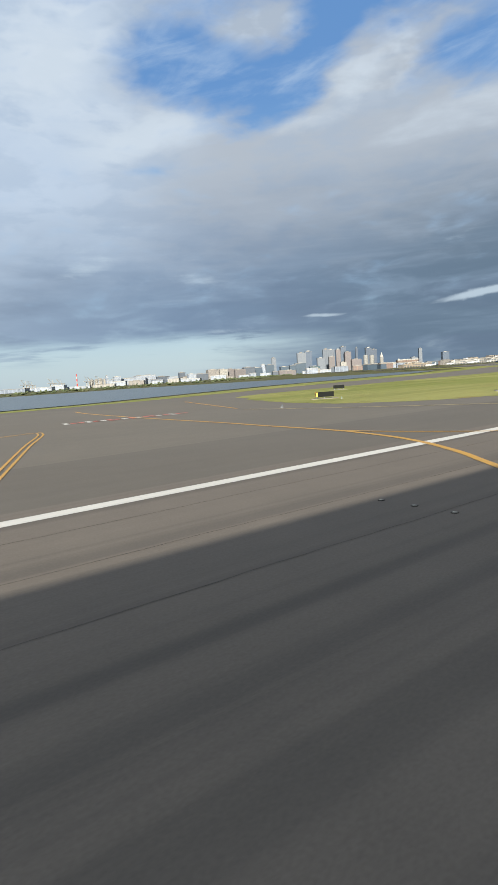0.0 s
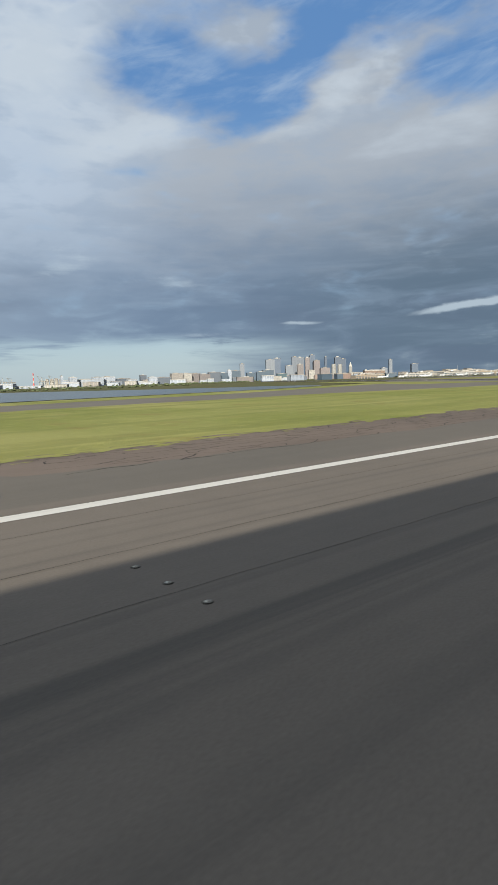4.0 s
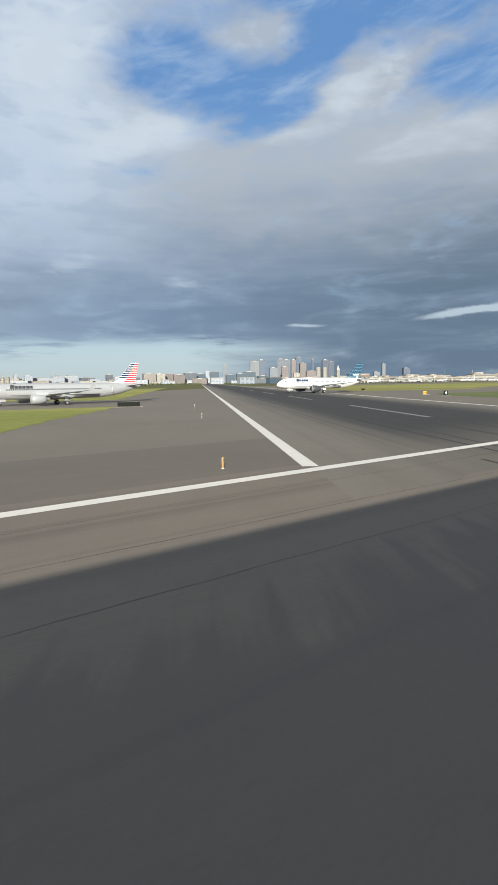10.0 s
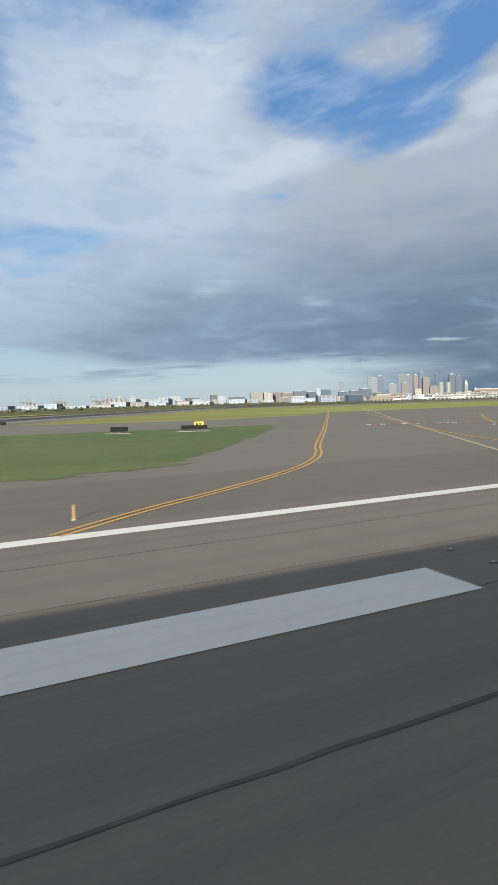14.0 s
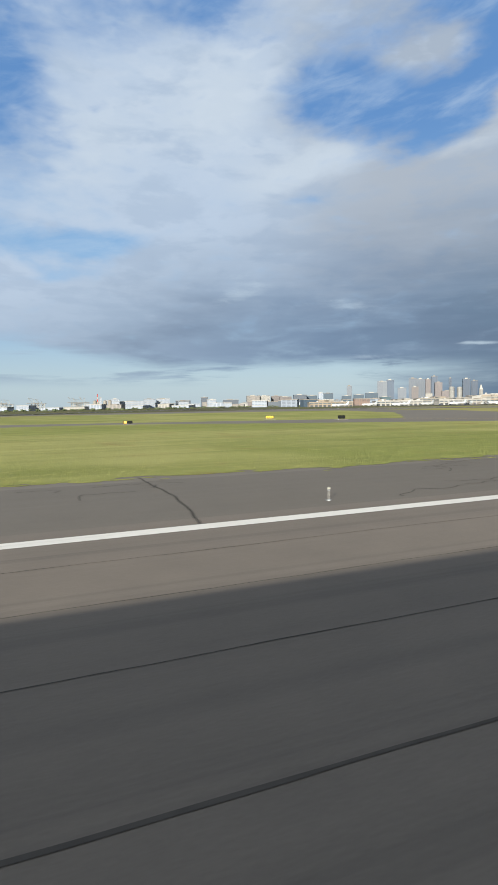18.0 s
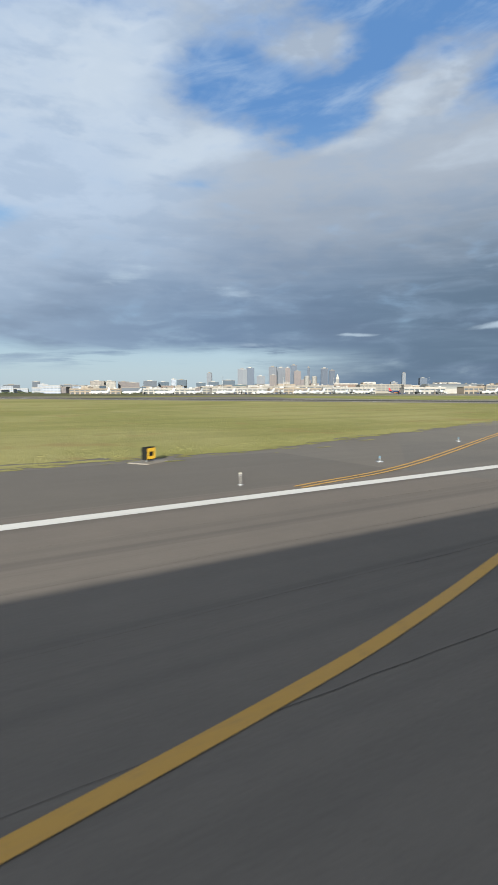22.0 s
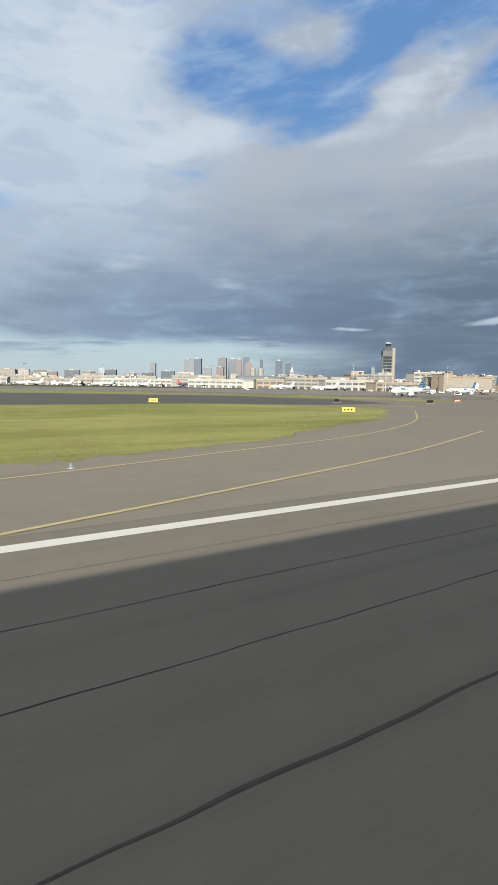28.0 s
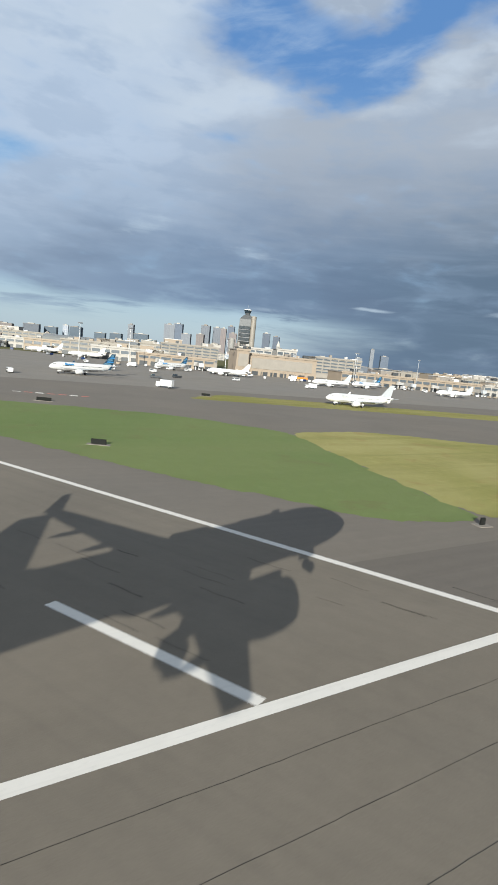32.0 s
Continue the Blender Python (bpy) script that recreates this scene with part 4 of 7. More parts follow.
def red_panel(a, b, c, d, n, rows=2):
    """A red painted panel a-b-c-d with unreadable white lettering in rows along a-b."""
    a, b, c, d = (Vector(p) for p in (a, b, c, d))
    sheet("red_panel", [tuple(p) for p in (a, b, c, d)], 0.042, RED, "red painted panel with white lettering on the taxiway", "marking")
    rng = random.Random(n)
    for r in range(rows):
        v0, v1 = (r + 0.18) / rows, (r + 0.82) / rows
        for i in range(n):
            u0, u1 = (i + 0.15) / n, (i + rng.uniform(0.55, 0.85)) / n
            p, q = a.lerp(b, (u0 + u1) / 2), d.lerp(c, (u0 + u1) / 2)
            marking("lettering_bar", [tuple(p.lerp(q, v0)), tuple(p.lerp(q, v1))], (b - a).length * (u1 - u0), WHITE, "white ground lettering", 0.05)


red_panel((1001.1, 72.2), (1002.4, 71.6), (1006.9, 79.4), (1004.2, 81.1), 2)
red_panel((1003.6, 68.4), (1004.4, 61.2), (1010.0, 65.3), (1010.5, 74.8), 5)
red_panel((1026.8, 89.9), (1025.4, 81.9), (1030.7, 82.2), (1033.7, 94.7), 5)
red_panel((1031.3, 81.7), (1027.9, 69.8), (1033.7, 71.7), (1037.8, 83.7), 6)
red_panel((1464.3, 84.0), (1467.3, 83.0), (1468, 93.2), (1463.5, 94.5), 3)
red_panel((1463.5, 95.4), (1467.9, 94.2), (1466.2, 101.8), (1462.6, 99.2), 3)
hold_text((1483.2, 120.5), (1487.5, 115.2), 7, 0)
hold_text((1487.5, 112.8), (1492, 107.9), 7, 1)
for f in range(9):
    marking("holding_dash", [(1011.9 + 0.05 * f, 68.3 - 1.37 * f), (1011.9 + 0.05 * f, 67.5 - 1.37 * f)], 0.9, WHITE if f % 2 else BLACK, "black and white holding dash", 0.038)
hold_text((1640, 184), (1662, 176), 7, 1)

# sealed joints between the paving lanes of the runway, and wandering cracks
def uneven(path, width, seed, z=0.0185, fade=False):
    """A stripe whose width swells and thins along its length."""
    bm = bmesh.new()
    sides = []
    for x, y in path:
        w = width * (0.62 + 0.9 * abs(noise.noise(Vector((x * 0.35, seed, 2.0)))))
        if fade:
            w *= max(0.04, min(1.0, (x - path[0][0]) / 45))
        sides.append((bm.verts.new((x, y + w / 2, z)), bm.verts.new((x, y - w / 2, z))))
    for (a, b), (c, d) in zip(sides, sides[1:]):
        bm.faces.new((b, d, c, a))
    return bm


JOINTS = root("runway_joints", 0, 0, 0, 0, "dark sealed joints and cracks in the runway asphalt", "paving", "", "structure")
for (jx0, jx1), lanes in (((-300, 250), ((18.25, 0.03, SEAL), (14.4, 0.03, SEAL), (10.7, 0.02, WEATHERED), (-5, 0.05, SEAL))),
                          ((250, 830), ((17.65, 0.03, SEAL), (13.8, 0.03, SEAL), (10.1, 0.035, WEATHERED), (6.2, 0.11, SOFT_SEAL), (-5, 0.05, SEAL))),
                          ((830, 1300), ((17.75, 0.03, SEAL), (14.05, 0.03, SEAL), (10.4, 0.035, WEATHERED), (6.5, 0.085, SOFT_SEAL), (-5, 0.05, SEAL))),
                          ((1300, 1800), ((17.75, 0.035, SEAL), (14.05, 0.03, SEAL), (10.4, 0.04, WEATHERED), (6.6, 0.045, WEATHERED), (-5, 0.05, SEAL)))):
    for jx in np.arange(jx0, jx1, 50):
        for jy, jw, jm in lanes:
            xs = np.linspace(jx, min(jx + 50, jx1), 60)
            wob = [(x, jy + 0.10 * noise.noise(Vector((x * 0.15, jy, 0))) + 0.05 * noise.noise(Vector((x * 0.8, jy, 5)))) for x in xs]
            part("joint", uneven(wob, jw, jy, fade=jx in (250, 830)), jm, JOINTS)


def crack(pts, width=0.12, wander=0.5, seed=0.0, z=0.019):
    out = []
    for (x0, y0), (x1, y1) in zip(pts, pts[1:]):
        for i in range(16):
            f = i / 16
            x, y = x0 + (x1 - x0) * f, y0 + (y1 - y0) * f
            out.append((x + wander * noise.noise(Vector((x * 0.6, y * 0.6, seed))), y + wander * noise.noise(Vector((x * 0.6, y * 0.6, seed + 9)))))
    part("crack", ribbon(bmesh.new(), out + [pts[-1]], width, z), SEAL if width > 0.08 else CRACKED, JOINTS)


crack([(705, 20.5), (705.3, 16), (705, 13), (705.2, 9.5), (705, 6.5)], 0.09, 0.12)
crack([(709, 20.5), (708.6, 17.5), (707.2, 15.6), (706, 14), (705.1, 13)], 0.10, 0.15, 2.0)
crack([(705, 13), (703.8, 11.8), (703.1, 10.4), (703.2, 9), (702.8, 7.6), (702.2, 6)], 0.10, 0.12, 3.0)
crack([(581, 38), (581, 29), (580.5, 24), (580, 21)], 0.10, 0.15, 4.0)
crack([(433, 20.5), (433.2, 13), (432.8, 9), (433, 5)], 0.11, 0.15, 5.0)
crack([(432, 26), (431.5, 23.5), (431, 21.5)], 0.10, 0.2, 6.0)
for i in range(12):
    cx = 742 + 7.5 * i + random.uniform(-2, 2)
    crack([(cx, 23.5), (cx + 2.5, 27 + random.uniform(-1, 1)), (cx + 4, 31), (cx + 7, 36.5)], random.choice((0.05, 0.07, 0.09)), 0.9, 120 + i)
crack([(1485.2, 25.2), (1489.7, 27.9), (1495, 32), (1499.7, 36.2)], 0.09, 0.3, 8.0)
crack([(1440, 30), (1444.5, 26.1), (1445.3, 23.9), (1446.2, 22.0)], 0.07, 0.5, 9.0)
crack([(1449.2, 28.6), (1449.6, 26.9), (1451.2, 25.7)], 0.07, 0.6, 10.0)
crack([(1244.9, 27), (1244.7, 19.9), (1244.3, 11.9), (1244.2, 6)], 0.13, 0.2, 11.0)
for i in range(90):
    cx, cy, ca = random.uniform(1425, 1475), random.uniform(23, 34), random.uniform(-0.9, 0.9)
    for k in range(random.randrange(1, 4)):
        n = random.uniform(0.3, 0.9)
        crack([(cx, cy), (cx + n * 0.5, cy + 0.4 * ca), (cx + n, cy + 0.9 * ca)], random.choice((0.03, 0.05, 0.07)), 0.4, 20 + i)
        cx, cy, ca = cx + n * random.uniform(0.8, 1.3), cy + 0.9 * ca + random.uniform(-0.15, 0.15), ca + random.uniform(-0.9, 0.9)
for i in range(30):
    cx = random.uniform(1600, 1650)
    cy = 22.5 + (1652 - cx) * 0.5 * random.uniform(0.2, 1.6)
    n = random.uniform(0.5, 1.1)
    crack([(cx, cy), (cx - 0.9 * n, cy + 2.0 * n), (cx - 1.7 * n, cy + 3.8 * n)], random.choice((0.05, 0.07, 0.085)), 0.3, 60 + i, 0.0215)
crack([(70.5, 41), (70.2, 29), (71, 21), (71, 14)], 0.08, 0.15, 7.0)
for i in range(130):
    cx, cy = random.choice(((random.uniform(-75, 95), random.uniform(35, 41)), (random.uniform(740, 830), random.uniform(24, 38)), (random.uniform(560, 700), random.uniform(23, 36))))
    ca = random.uniform(0, 6.28)
    crack([(cx, cy), (cx + 3 * math.cos(ca), cy + 1.2 * math.sin(ca)), (cx + 6 * math.cos(ca + 0.5), cy + 2 * math.sin(ca + 0.9))], 0.06, 0.9, i * 1.7)

# the shoulder breaks into uneven blocks along the grass
def broken_blocks(x0, x1, y0, y1, seed):
    rng = random.Random(seed)
    cols, rows = int((x1 - x0) / 1.9), int((y1 - y0) / 1.25)
    node = {}
    for i in range(cols + 1):
        for j in range(rows + 1):
            node[i, j] = (x0 + 1.9 * i + rng.uniform(-0.75, 0.75) + (j % 2) * 0.8, y0 + 1.25 * j + rng.uniform(-0.4, 0.4))
    bm = bmesh.new()
    for (i, j), p in node.items():
        for q, share in (((i + 1, j), 0.72), ((i, j + 1), 0.5)):
            if q in node and rng.random() < share:
                a, b, w = Vector(p), Vector(node[q]), rng.choice((0.035, 0.05, 0.07, 0.12))
                e = Vector((-(b - a).y, (b - a).x)).normalized()
                path = [tuple(a.lerp(b, f) + e * k) for f, k in ((0, 0), (0.3, rng.uniform(-0.2, 0.2)), (0.65, rng.uniform(-0.2, 0.2)), (1, 0))]
                ribbon(bm, path, w, 0.0125)
    tagged(part("crack_network", bm, SEAL, JOINTS, "open cracks between broken blocks of paving"), kind="stuff")


broken_blocks(-72, 62, 29.7, 41, 4)
sheet("runway_patch", rounded([(98, -4), (226, -4), (228, 14.6), (100, 14.4)], 4), 0.014, PAVE_STAINED, "runway asphalt with dark wet-looking stains", "runway", step=3, jitter=1.0)

SKID = plain("tyre_rubber_marks", (0.062, 0.060, 0.058), 0.85, 0, 0.3, 1.2, 0.1)
DAMP = plain("damp_asphalt", (0.100, 0.092, 0.082), 0.7, 0, 0.3, 0.8, 0.3)
for kx, ky, length, kw, bend in ((175.6, 8.4, 44, 0.30, 0.5), (177.0, 8.2, 40, 0.26, -0.6), (181.0, 6.0, 48, 0.34, 0.3), (184.5, 5.0, 46, 0.30, -0.4), (173.9, 10.6, 8, 0.28, 0.1), (173.6, 8.6, 7, 0.24, 0.0), (188.4, 6.0, 40, 0.4, 0.2)):
    run = [(kx + math.cos(radians(56.1)) * length * f - bend * f * f, ky + math.sin(radians(56.1)) * length * f + bend * f * f) for f in np.linspace(0, 1, 14)]
    marking("tyre_mark", run, kw, SKID, "dark rubber tyre mark laid across the runway", 0.0205)
sheet("damp_stain", rounded([(129.0, 17.6), (131.5, 18.3), (132.7, 17.9), (135.1, 17.9), (138.2, 18.4), (139.2, 22.4), (137.2, 23.2), (133.5, 22.6), (132.6, 25.2), (130.4, 26.2), (128.5, 23)], 0.6), 0.0175, DAMP, "dark damp stain on the paving", "paving", step=0.5, jitter=0.7)
sheet("damp_stain", rounded([(120.5, 13.6), (122.3, 13.8), (122.6, 16.1), (127.8, 18.4), (127.0, 19.2), (121.5, 16.8)], 0.5), 0.0175, DAMP, "dark damp stain on the paving", "paving", step=0.5, jitter=0.5)

# tufts along the mown edges
def tufts(name, spots, label, mat):
    verts, faces = [], []
    for x, y, h in spots:
        for b in range(4):
            a = random.uniform(0, 6.28)
            dx, dy = math.cos(a) * 0.02, math.sin(a) * 0.02
            lx, ly = random.uniform(-0.5, 0.5) * h, random.uniform(-0.5, 0.5) * h
            i = len(verts)
            verts += [((x - dx) * S, (y - dy) * S, 0.012 * S), ((x + dx) * S, (y + dy) * S, 0.012 * S), ((x + lx) * S, (y + ly) * S, (0.02 + h) * S)]
            faces.append((i, i + 1, i + 2))
    me = bpy.data.meshes.new(name)
    me.from_pydata(verts, [], faces)
    me.materials.append(mat)
    tagged(new(name, me), label, "grass", "", "stuff")


def along(pts, n, inward):
    out = []
    for i in range(n):
        k = random.randrange(len(pts) - 1)
        f = random.random()
        (x0, y0), (x1, y1) = pts[k], pts[k + 1]
        out.append((x0 + (x1 - x0) * f, y0 + (y1 - y0) * f + abs(random.gauss(0.2, inward)), random.uniform(0.02, 0.07)))
    return out


tufts("grass_tufts", along([(-97, 37.3), (-54, 40.3), (29, 41.3), (94, 41.3), (143, 43.3)], 3000, 3.0), "loose grass tufts at the mown edge", GRASS)
tufts("grass_tufts", along([(450, 38.4), (520, 38.4), (600, 38.4), (700, 38.4)], 3000, 3.0), "loose grass tufts at the mown edge", GRASS)
tufts("grass_tufts", along([(807, 38.3), (860, 39.3), (918, 55.3), (1000, 88.3)], 2500, 3.0), "loose grass tufts at the mown edge", GRASS_TAN)
tufts("grass_tufts", along([(1172, 42.3), (1257, 41.3), (1289, 44.3), (1336, 64.5)], 2000, 3.0), "loose grass tufts at the mown edge", GRASS)
tufts("grass_tufts", along([(1478, 44.4), (1503, 39.5), (1537, 41.4), (1560, 45.5)], 1500, 3.0), "loose grass tufts at the mown edge", GRASS)


def fringe(pts, n, out, mat, label="ragged low clumps of grass on the paving edge"):
    """Low clumps of grass that creep from a field on to the paving: flat mounds with uneven outlines."""
    verts, faces = [], []
    for i in range(n):
        k = random.randrange(len(pts) - 1)
        f = random.random()
        (x0, y0), (x1, y1) = pts[k], pts[k + 1]
        d = Vector((x1 - x0, y1 - y0)).normalized()
        far = min(random.expovariate(1 / out), out * 4)
        px, py = x0 + (x1 - x0) * f + d.y * far, y0 + (y1 - y0) * f - d.x * far
        r = random.uniform(0.18, 0.75) * (1.3 if far < out else 0.7)
        c = len(verts)
        verts.append((px * S, py * S, 0.034 * S))
        for j in range(9):
            a = 6.2832 * j / 9
            q = r * random.uniform(0.55, 1.3)
            verts.append(((px + 1.9 * q * math.cos(a)) * S, (py + 0.6 * q * math.sin(a)) * S, 0.02 * S))
            faces.append((c, c + 1 + j, c + 1 + (j + 1) % 9))
    me = bpy.data.meshes.new("grass_fringe")
    me.from_pydata(verts, [], faces)
    me.materials.append(mat)
    tagged(new("grass_fringe", me), label, "grass", "", "stuff")


fringe([(-109, 41), (-97, 37), (-54, 40), (29, 41), (94, 41), (143, 43), (157, 48)], 700, 0.8, GRASS)
fringe([(278, 41), (345, 41), (359, 43)], 250, 0.6, TURF)
fringe([(434, 40), (450, 38), (700, 38), (715, 42), (707, 64)], 800, 0.8, GRASS)
fringe([(784, 40), (807, 38), (860, 39), (918, 55), (1000, 88)], 600, 0.9, GRASS_TAN)
fringe([(980, 38.8), (989, 39.2), (998, 40.8), (1009, 44)], 220, 0.6, GRASS_DRY)
fringe([(1172, 42), (1257, 41), (1289, 44), (1315, 51), (1336, 64), (1365, 78)], 600, 0.9, GRASS)
fringe([(1478, 44), (1503, 40), (1529, 43), (1550, 43), (1563, 46), (1560, 53), (1559, 62), (1549, 83)], 600, 1.0, GRASS)

# ---- the city and the far shore ----
# distance haze is put into many of these colours: bluish, low in contrast
FACADES = {
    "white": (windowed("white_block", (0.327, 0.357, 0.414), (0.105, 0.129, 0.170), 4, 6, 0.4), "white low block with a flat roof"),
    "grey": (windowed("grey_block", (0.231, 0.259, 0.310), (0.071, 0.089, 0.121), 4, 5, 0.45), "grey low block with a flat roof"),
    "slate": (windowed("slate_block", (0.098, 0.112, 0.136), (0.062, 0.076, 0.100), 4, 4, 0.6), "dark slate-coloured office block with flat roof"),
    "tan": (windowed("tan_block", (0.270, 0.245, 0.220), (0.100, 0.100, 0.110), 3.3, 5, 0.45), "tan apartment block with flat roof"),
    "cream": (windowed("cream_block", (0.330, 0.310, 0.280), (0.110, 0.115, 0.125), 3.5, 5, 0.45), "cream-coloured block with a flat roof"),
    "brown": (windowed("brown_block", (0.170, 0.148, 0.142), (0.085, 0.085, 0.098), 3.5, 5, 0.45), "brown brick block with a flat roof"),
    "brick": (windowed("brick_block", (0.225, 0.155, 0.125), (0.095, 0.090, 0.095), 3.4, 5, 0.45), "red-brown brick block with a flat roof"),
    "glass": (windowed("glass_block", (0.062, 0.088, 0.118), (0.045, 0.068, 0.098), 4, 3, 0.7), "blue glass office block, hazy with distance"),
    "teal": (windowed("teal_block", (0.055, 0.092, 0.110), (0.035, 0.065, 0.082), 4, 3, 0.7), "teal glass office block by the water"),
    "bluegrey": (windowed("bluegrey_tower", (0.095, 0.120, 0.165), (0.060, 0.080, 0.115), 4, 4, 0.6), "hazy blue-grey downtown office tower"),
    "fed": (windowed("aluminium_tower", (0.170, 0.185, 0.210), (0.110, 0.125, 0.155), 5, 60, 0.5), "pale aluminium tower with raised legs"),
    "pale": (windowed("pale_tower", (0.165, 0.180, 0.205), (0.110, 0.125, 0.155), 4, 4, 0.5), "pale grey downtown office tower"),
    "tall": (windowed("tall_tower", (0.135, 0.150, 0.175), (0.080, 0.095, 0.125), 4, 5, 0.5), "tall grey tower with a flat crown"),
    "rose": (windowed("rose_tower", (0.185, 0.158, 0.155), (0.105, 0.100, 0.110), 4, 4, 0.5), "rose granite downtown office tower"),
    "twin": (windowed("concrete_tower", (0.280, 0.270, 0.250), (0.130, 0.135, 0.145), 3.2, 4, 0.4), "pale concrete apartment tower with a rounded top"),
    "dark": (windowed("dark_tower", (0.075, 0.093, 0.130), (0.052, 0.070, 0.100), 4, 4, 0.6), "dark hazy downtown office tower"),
    "spire": (windowed("stone_tower", (0.240, 0.230, 0.215), (0.120, 0.120, 0.125), 4, 4, 0.4), "slim stone clock tower with a pointed roof"),
    "hotel": (windowed("brick_hotel", (0.200, 0.135, 0.100), (0.075, 0.065, 0.065), 3.4, 4, 0.5), "orange brick hotel with a pale top storey"),
}


def tower(x, y, w, d, h, style, turn=None):
    """One far building: walls with storey ledges, a roof slab and what stands on it."""
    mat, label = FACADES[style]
    t = turn if turn is not None else float(np.interp(x, [1000, 2000, 3500], [-8, -20, -37])) + 8 * noise.noise(Vector((x * 0.01, y * 0.01, 1)))
    b = root("building", x, y, 0, t, label, "building")
    w = w * 0.74 if h > 100 else w
    hw, hd = w / 2, d / 2
    if style == "fed":
        part("wall", a_box(-hw, hw, -hd, hd, h * 0.30, h), mat, b)
        for sx in (-1, 1):
            part("pier", a_box(sx * hw - 6, sx * hw + 6, -hd - 2, hd + 2, 0, h * 1.02), mat, b)
        part("base", a_box(-hw * 1.2, hw * 1.2, -hd, hd, 0, h * 0.2), mat, b)
    elif style == "twin":
        bm = bmesh.new()
        loops = []
        for f, r in ((0, 1), (0.90, 1), (0.95, 0.93), (0.985, 0.75), (1.0, 0.4)):
            loops.append([(hw * r * math.cos(a), hd * r * math.sin(a), h * f) for a in np.linspace(0, 6.2832, 16, endpoint=False)])
        part("wall", rings(bm, loops), mat, b)
    elif style == "spire":
        part("wall", a_box(-hw, hw, -hd, hd, 0, h * 0.72), mat, b)
        part("roof", rings(bmesh.new(), [[(-hw, -hd, h * 0.72), (hw, -hd, h * 0.72), (hw, hd, h * 0.72), (-hw, hd, h * 0.72)], [(-1, -1, h), (1, -1, h), (1, 1, h), (-1, 1, h)]]), PLASTER, b)
    else:
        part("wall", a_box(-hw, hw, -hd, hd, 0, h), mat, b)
    if style not in ("twin", "spire"):
        part("roof", a_box(-hw - 0.8, hw + 0.8, -hd - 0.8, hd + 0.8, h, h + 1.6), PLASTER if style in ("hotel", "white", "fed") else ROOFING, b)
        if h > 30 or int(x) % 3 == 0:
            part("plant_room", a_box(-hw * 0.45, hw * 0.3, -hd * 0.5, hd * 0.5, h + 1.6, h + 3 + h * 0.035), PLASTER if int(x) % 2 else ROOFING, b)
    if style == "hotel":
        part("top_storey", a_box(-hw, hw * 0.98, -hd - 0.5, hd, h * 0.93, h + 3), PLASTER, b)
        part("turret", a_tube((-hw * 0.8, 0, h), (-hw * 0.8, 0, h + 12), 9, 4, 12), PLASTER, b)
    step = 12 if h > 60 else 5
    if style not in ("twin",):
        top = h * (0.72 if style == "spire" else 1)
        low = h * (0.32 if style == "fed" else 0)
        for z in np.arange(low + step, top - 1, step * (3 if h > 120 else 2)):
            part("ledge", a_box(-hw - 0.5, hw + 0.5, -hd - 0.5, hd + 0.5, z, z + 0.9), mat if style not in ("white", "cream") else PLASTER, b)
    return b


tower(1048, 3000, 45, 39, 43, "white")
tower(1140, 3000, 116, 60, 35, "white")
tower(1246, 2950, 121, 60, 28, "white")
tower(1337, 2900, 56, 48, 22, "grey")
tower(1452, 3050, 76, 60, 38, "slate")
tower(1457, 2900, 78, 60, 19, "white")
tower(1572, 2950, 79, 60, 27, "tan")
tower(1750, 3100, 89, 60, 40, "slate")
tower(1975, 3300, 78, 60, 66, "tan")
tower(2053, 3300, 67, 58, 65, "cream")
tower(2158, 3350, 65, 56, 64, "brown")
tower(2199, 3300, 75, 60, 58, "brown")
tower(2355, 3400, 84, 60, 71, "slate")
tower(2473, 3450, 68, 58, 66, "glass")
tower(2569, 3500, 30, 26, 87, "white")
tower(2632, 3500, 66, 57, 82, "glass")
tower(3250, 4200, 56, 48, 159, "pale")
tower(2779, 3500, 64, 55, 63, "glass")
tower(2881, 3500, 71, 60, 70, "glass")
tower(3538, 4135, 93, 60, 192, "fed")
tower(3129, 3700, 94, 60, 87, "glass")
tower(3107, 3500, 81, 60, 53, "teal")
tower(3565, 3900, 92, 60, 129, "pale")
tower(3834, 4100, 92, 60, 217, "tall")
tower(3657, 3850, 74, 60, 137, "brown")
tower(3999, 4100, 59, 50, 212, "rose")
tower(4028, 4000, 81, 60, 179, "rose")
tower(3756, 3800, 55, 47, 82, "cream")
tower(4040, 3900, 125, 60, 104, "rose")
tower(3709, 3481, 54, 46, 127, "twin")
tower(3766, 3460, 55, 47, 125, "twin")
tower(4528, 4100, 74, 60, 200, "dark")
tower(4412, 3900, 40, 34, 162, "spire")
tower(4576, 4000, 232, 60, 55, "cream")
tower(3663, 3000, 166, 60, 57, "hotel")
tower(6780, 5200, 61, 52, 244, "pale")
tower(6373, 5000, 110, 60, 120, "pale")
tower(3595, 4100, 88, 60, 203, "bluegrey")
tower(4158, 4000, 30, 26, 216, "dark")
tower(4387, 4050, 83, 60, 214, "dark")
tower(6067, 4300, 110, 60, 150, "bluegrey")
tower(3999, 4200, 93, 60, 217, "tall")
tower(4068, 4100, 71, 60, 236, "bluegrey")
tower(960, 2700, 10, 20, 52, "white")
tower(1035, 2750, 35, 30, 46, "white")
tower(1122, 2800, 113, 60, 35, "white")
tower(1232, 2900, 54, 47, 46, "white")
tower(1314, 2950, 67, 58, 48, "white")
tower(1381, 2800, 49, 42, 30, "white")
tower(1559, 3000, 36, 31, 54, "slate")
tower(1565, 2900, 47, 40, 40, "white")

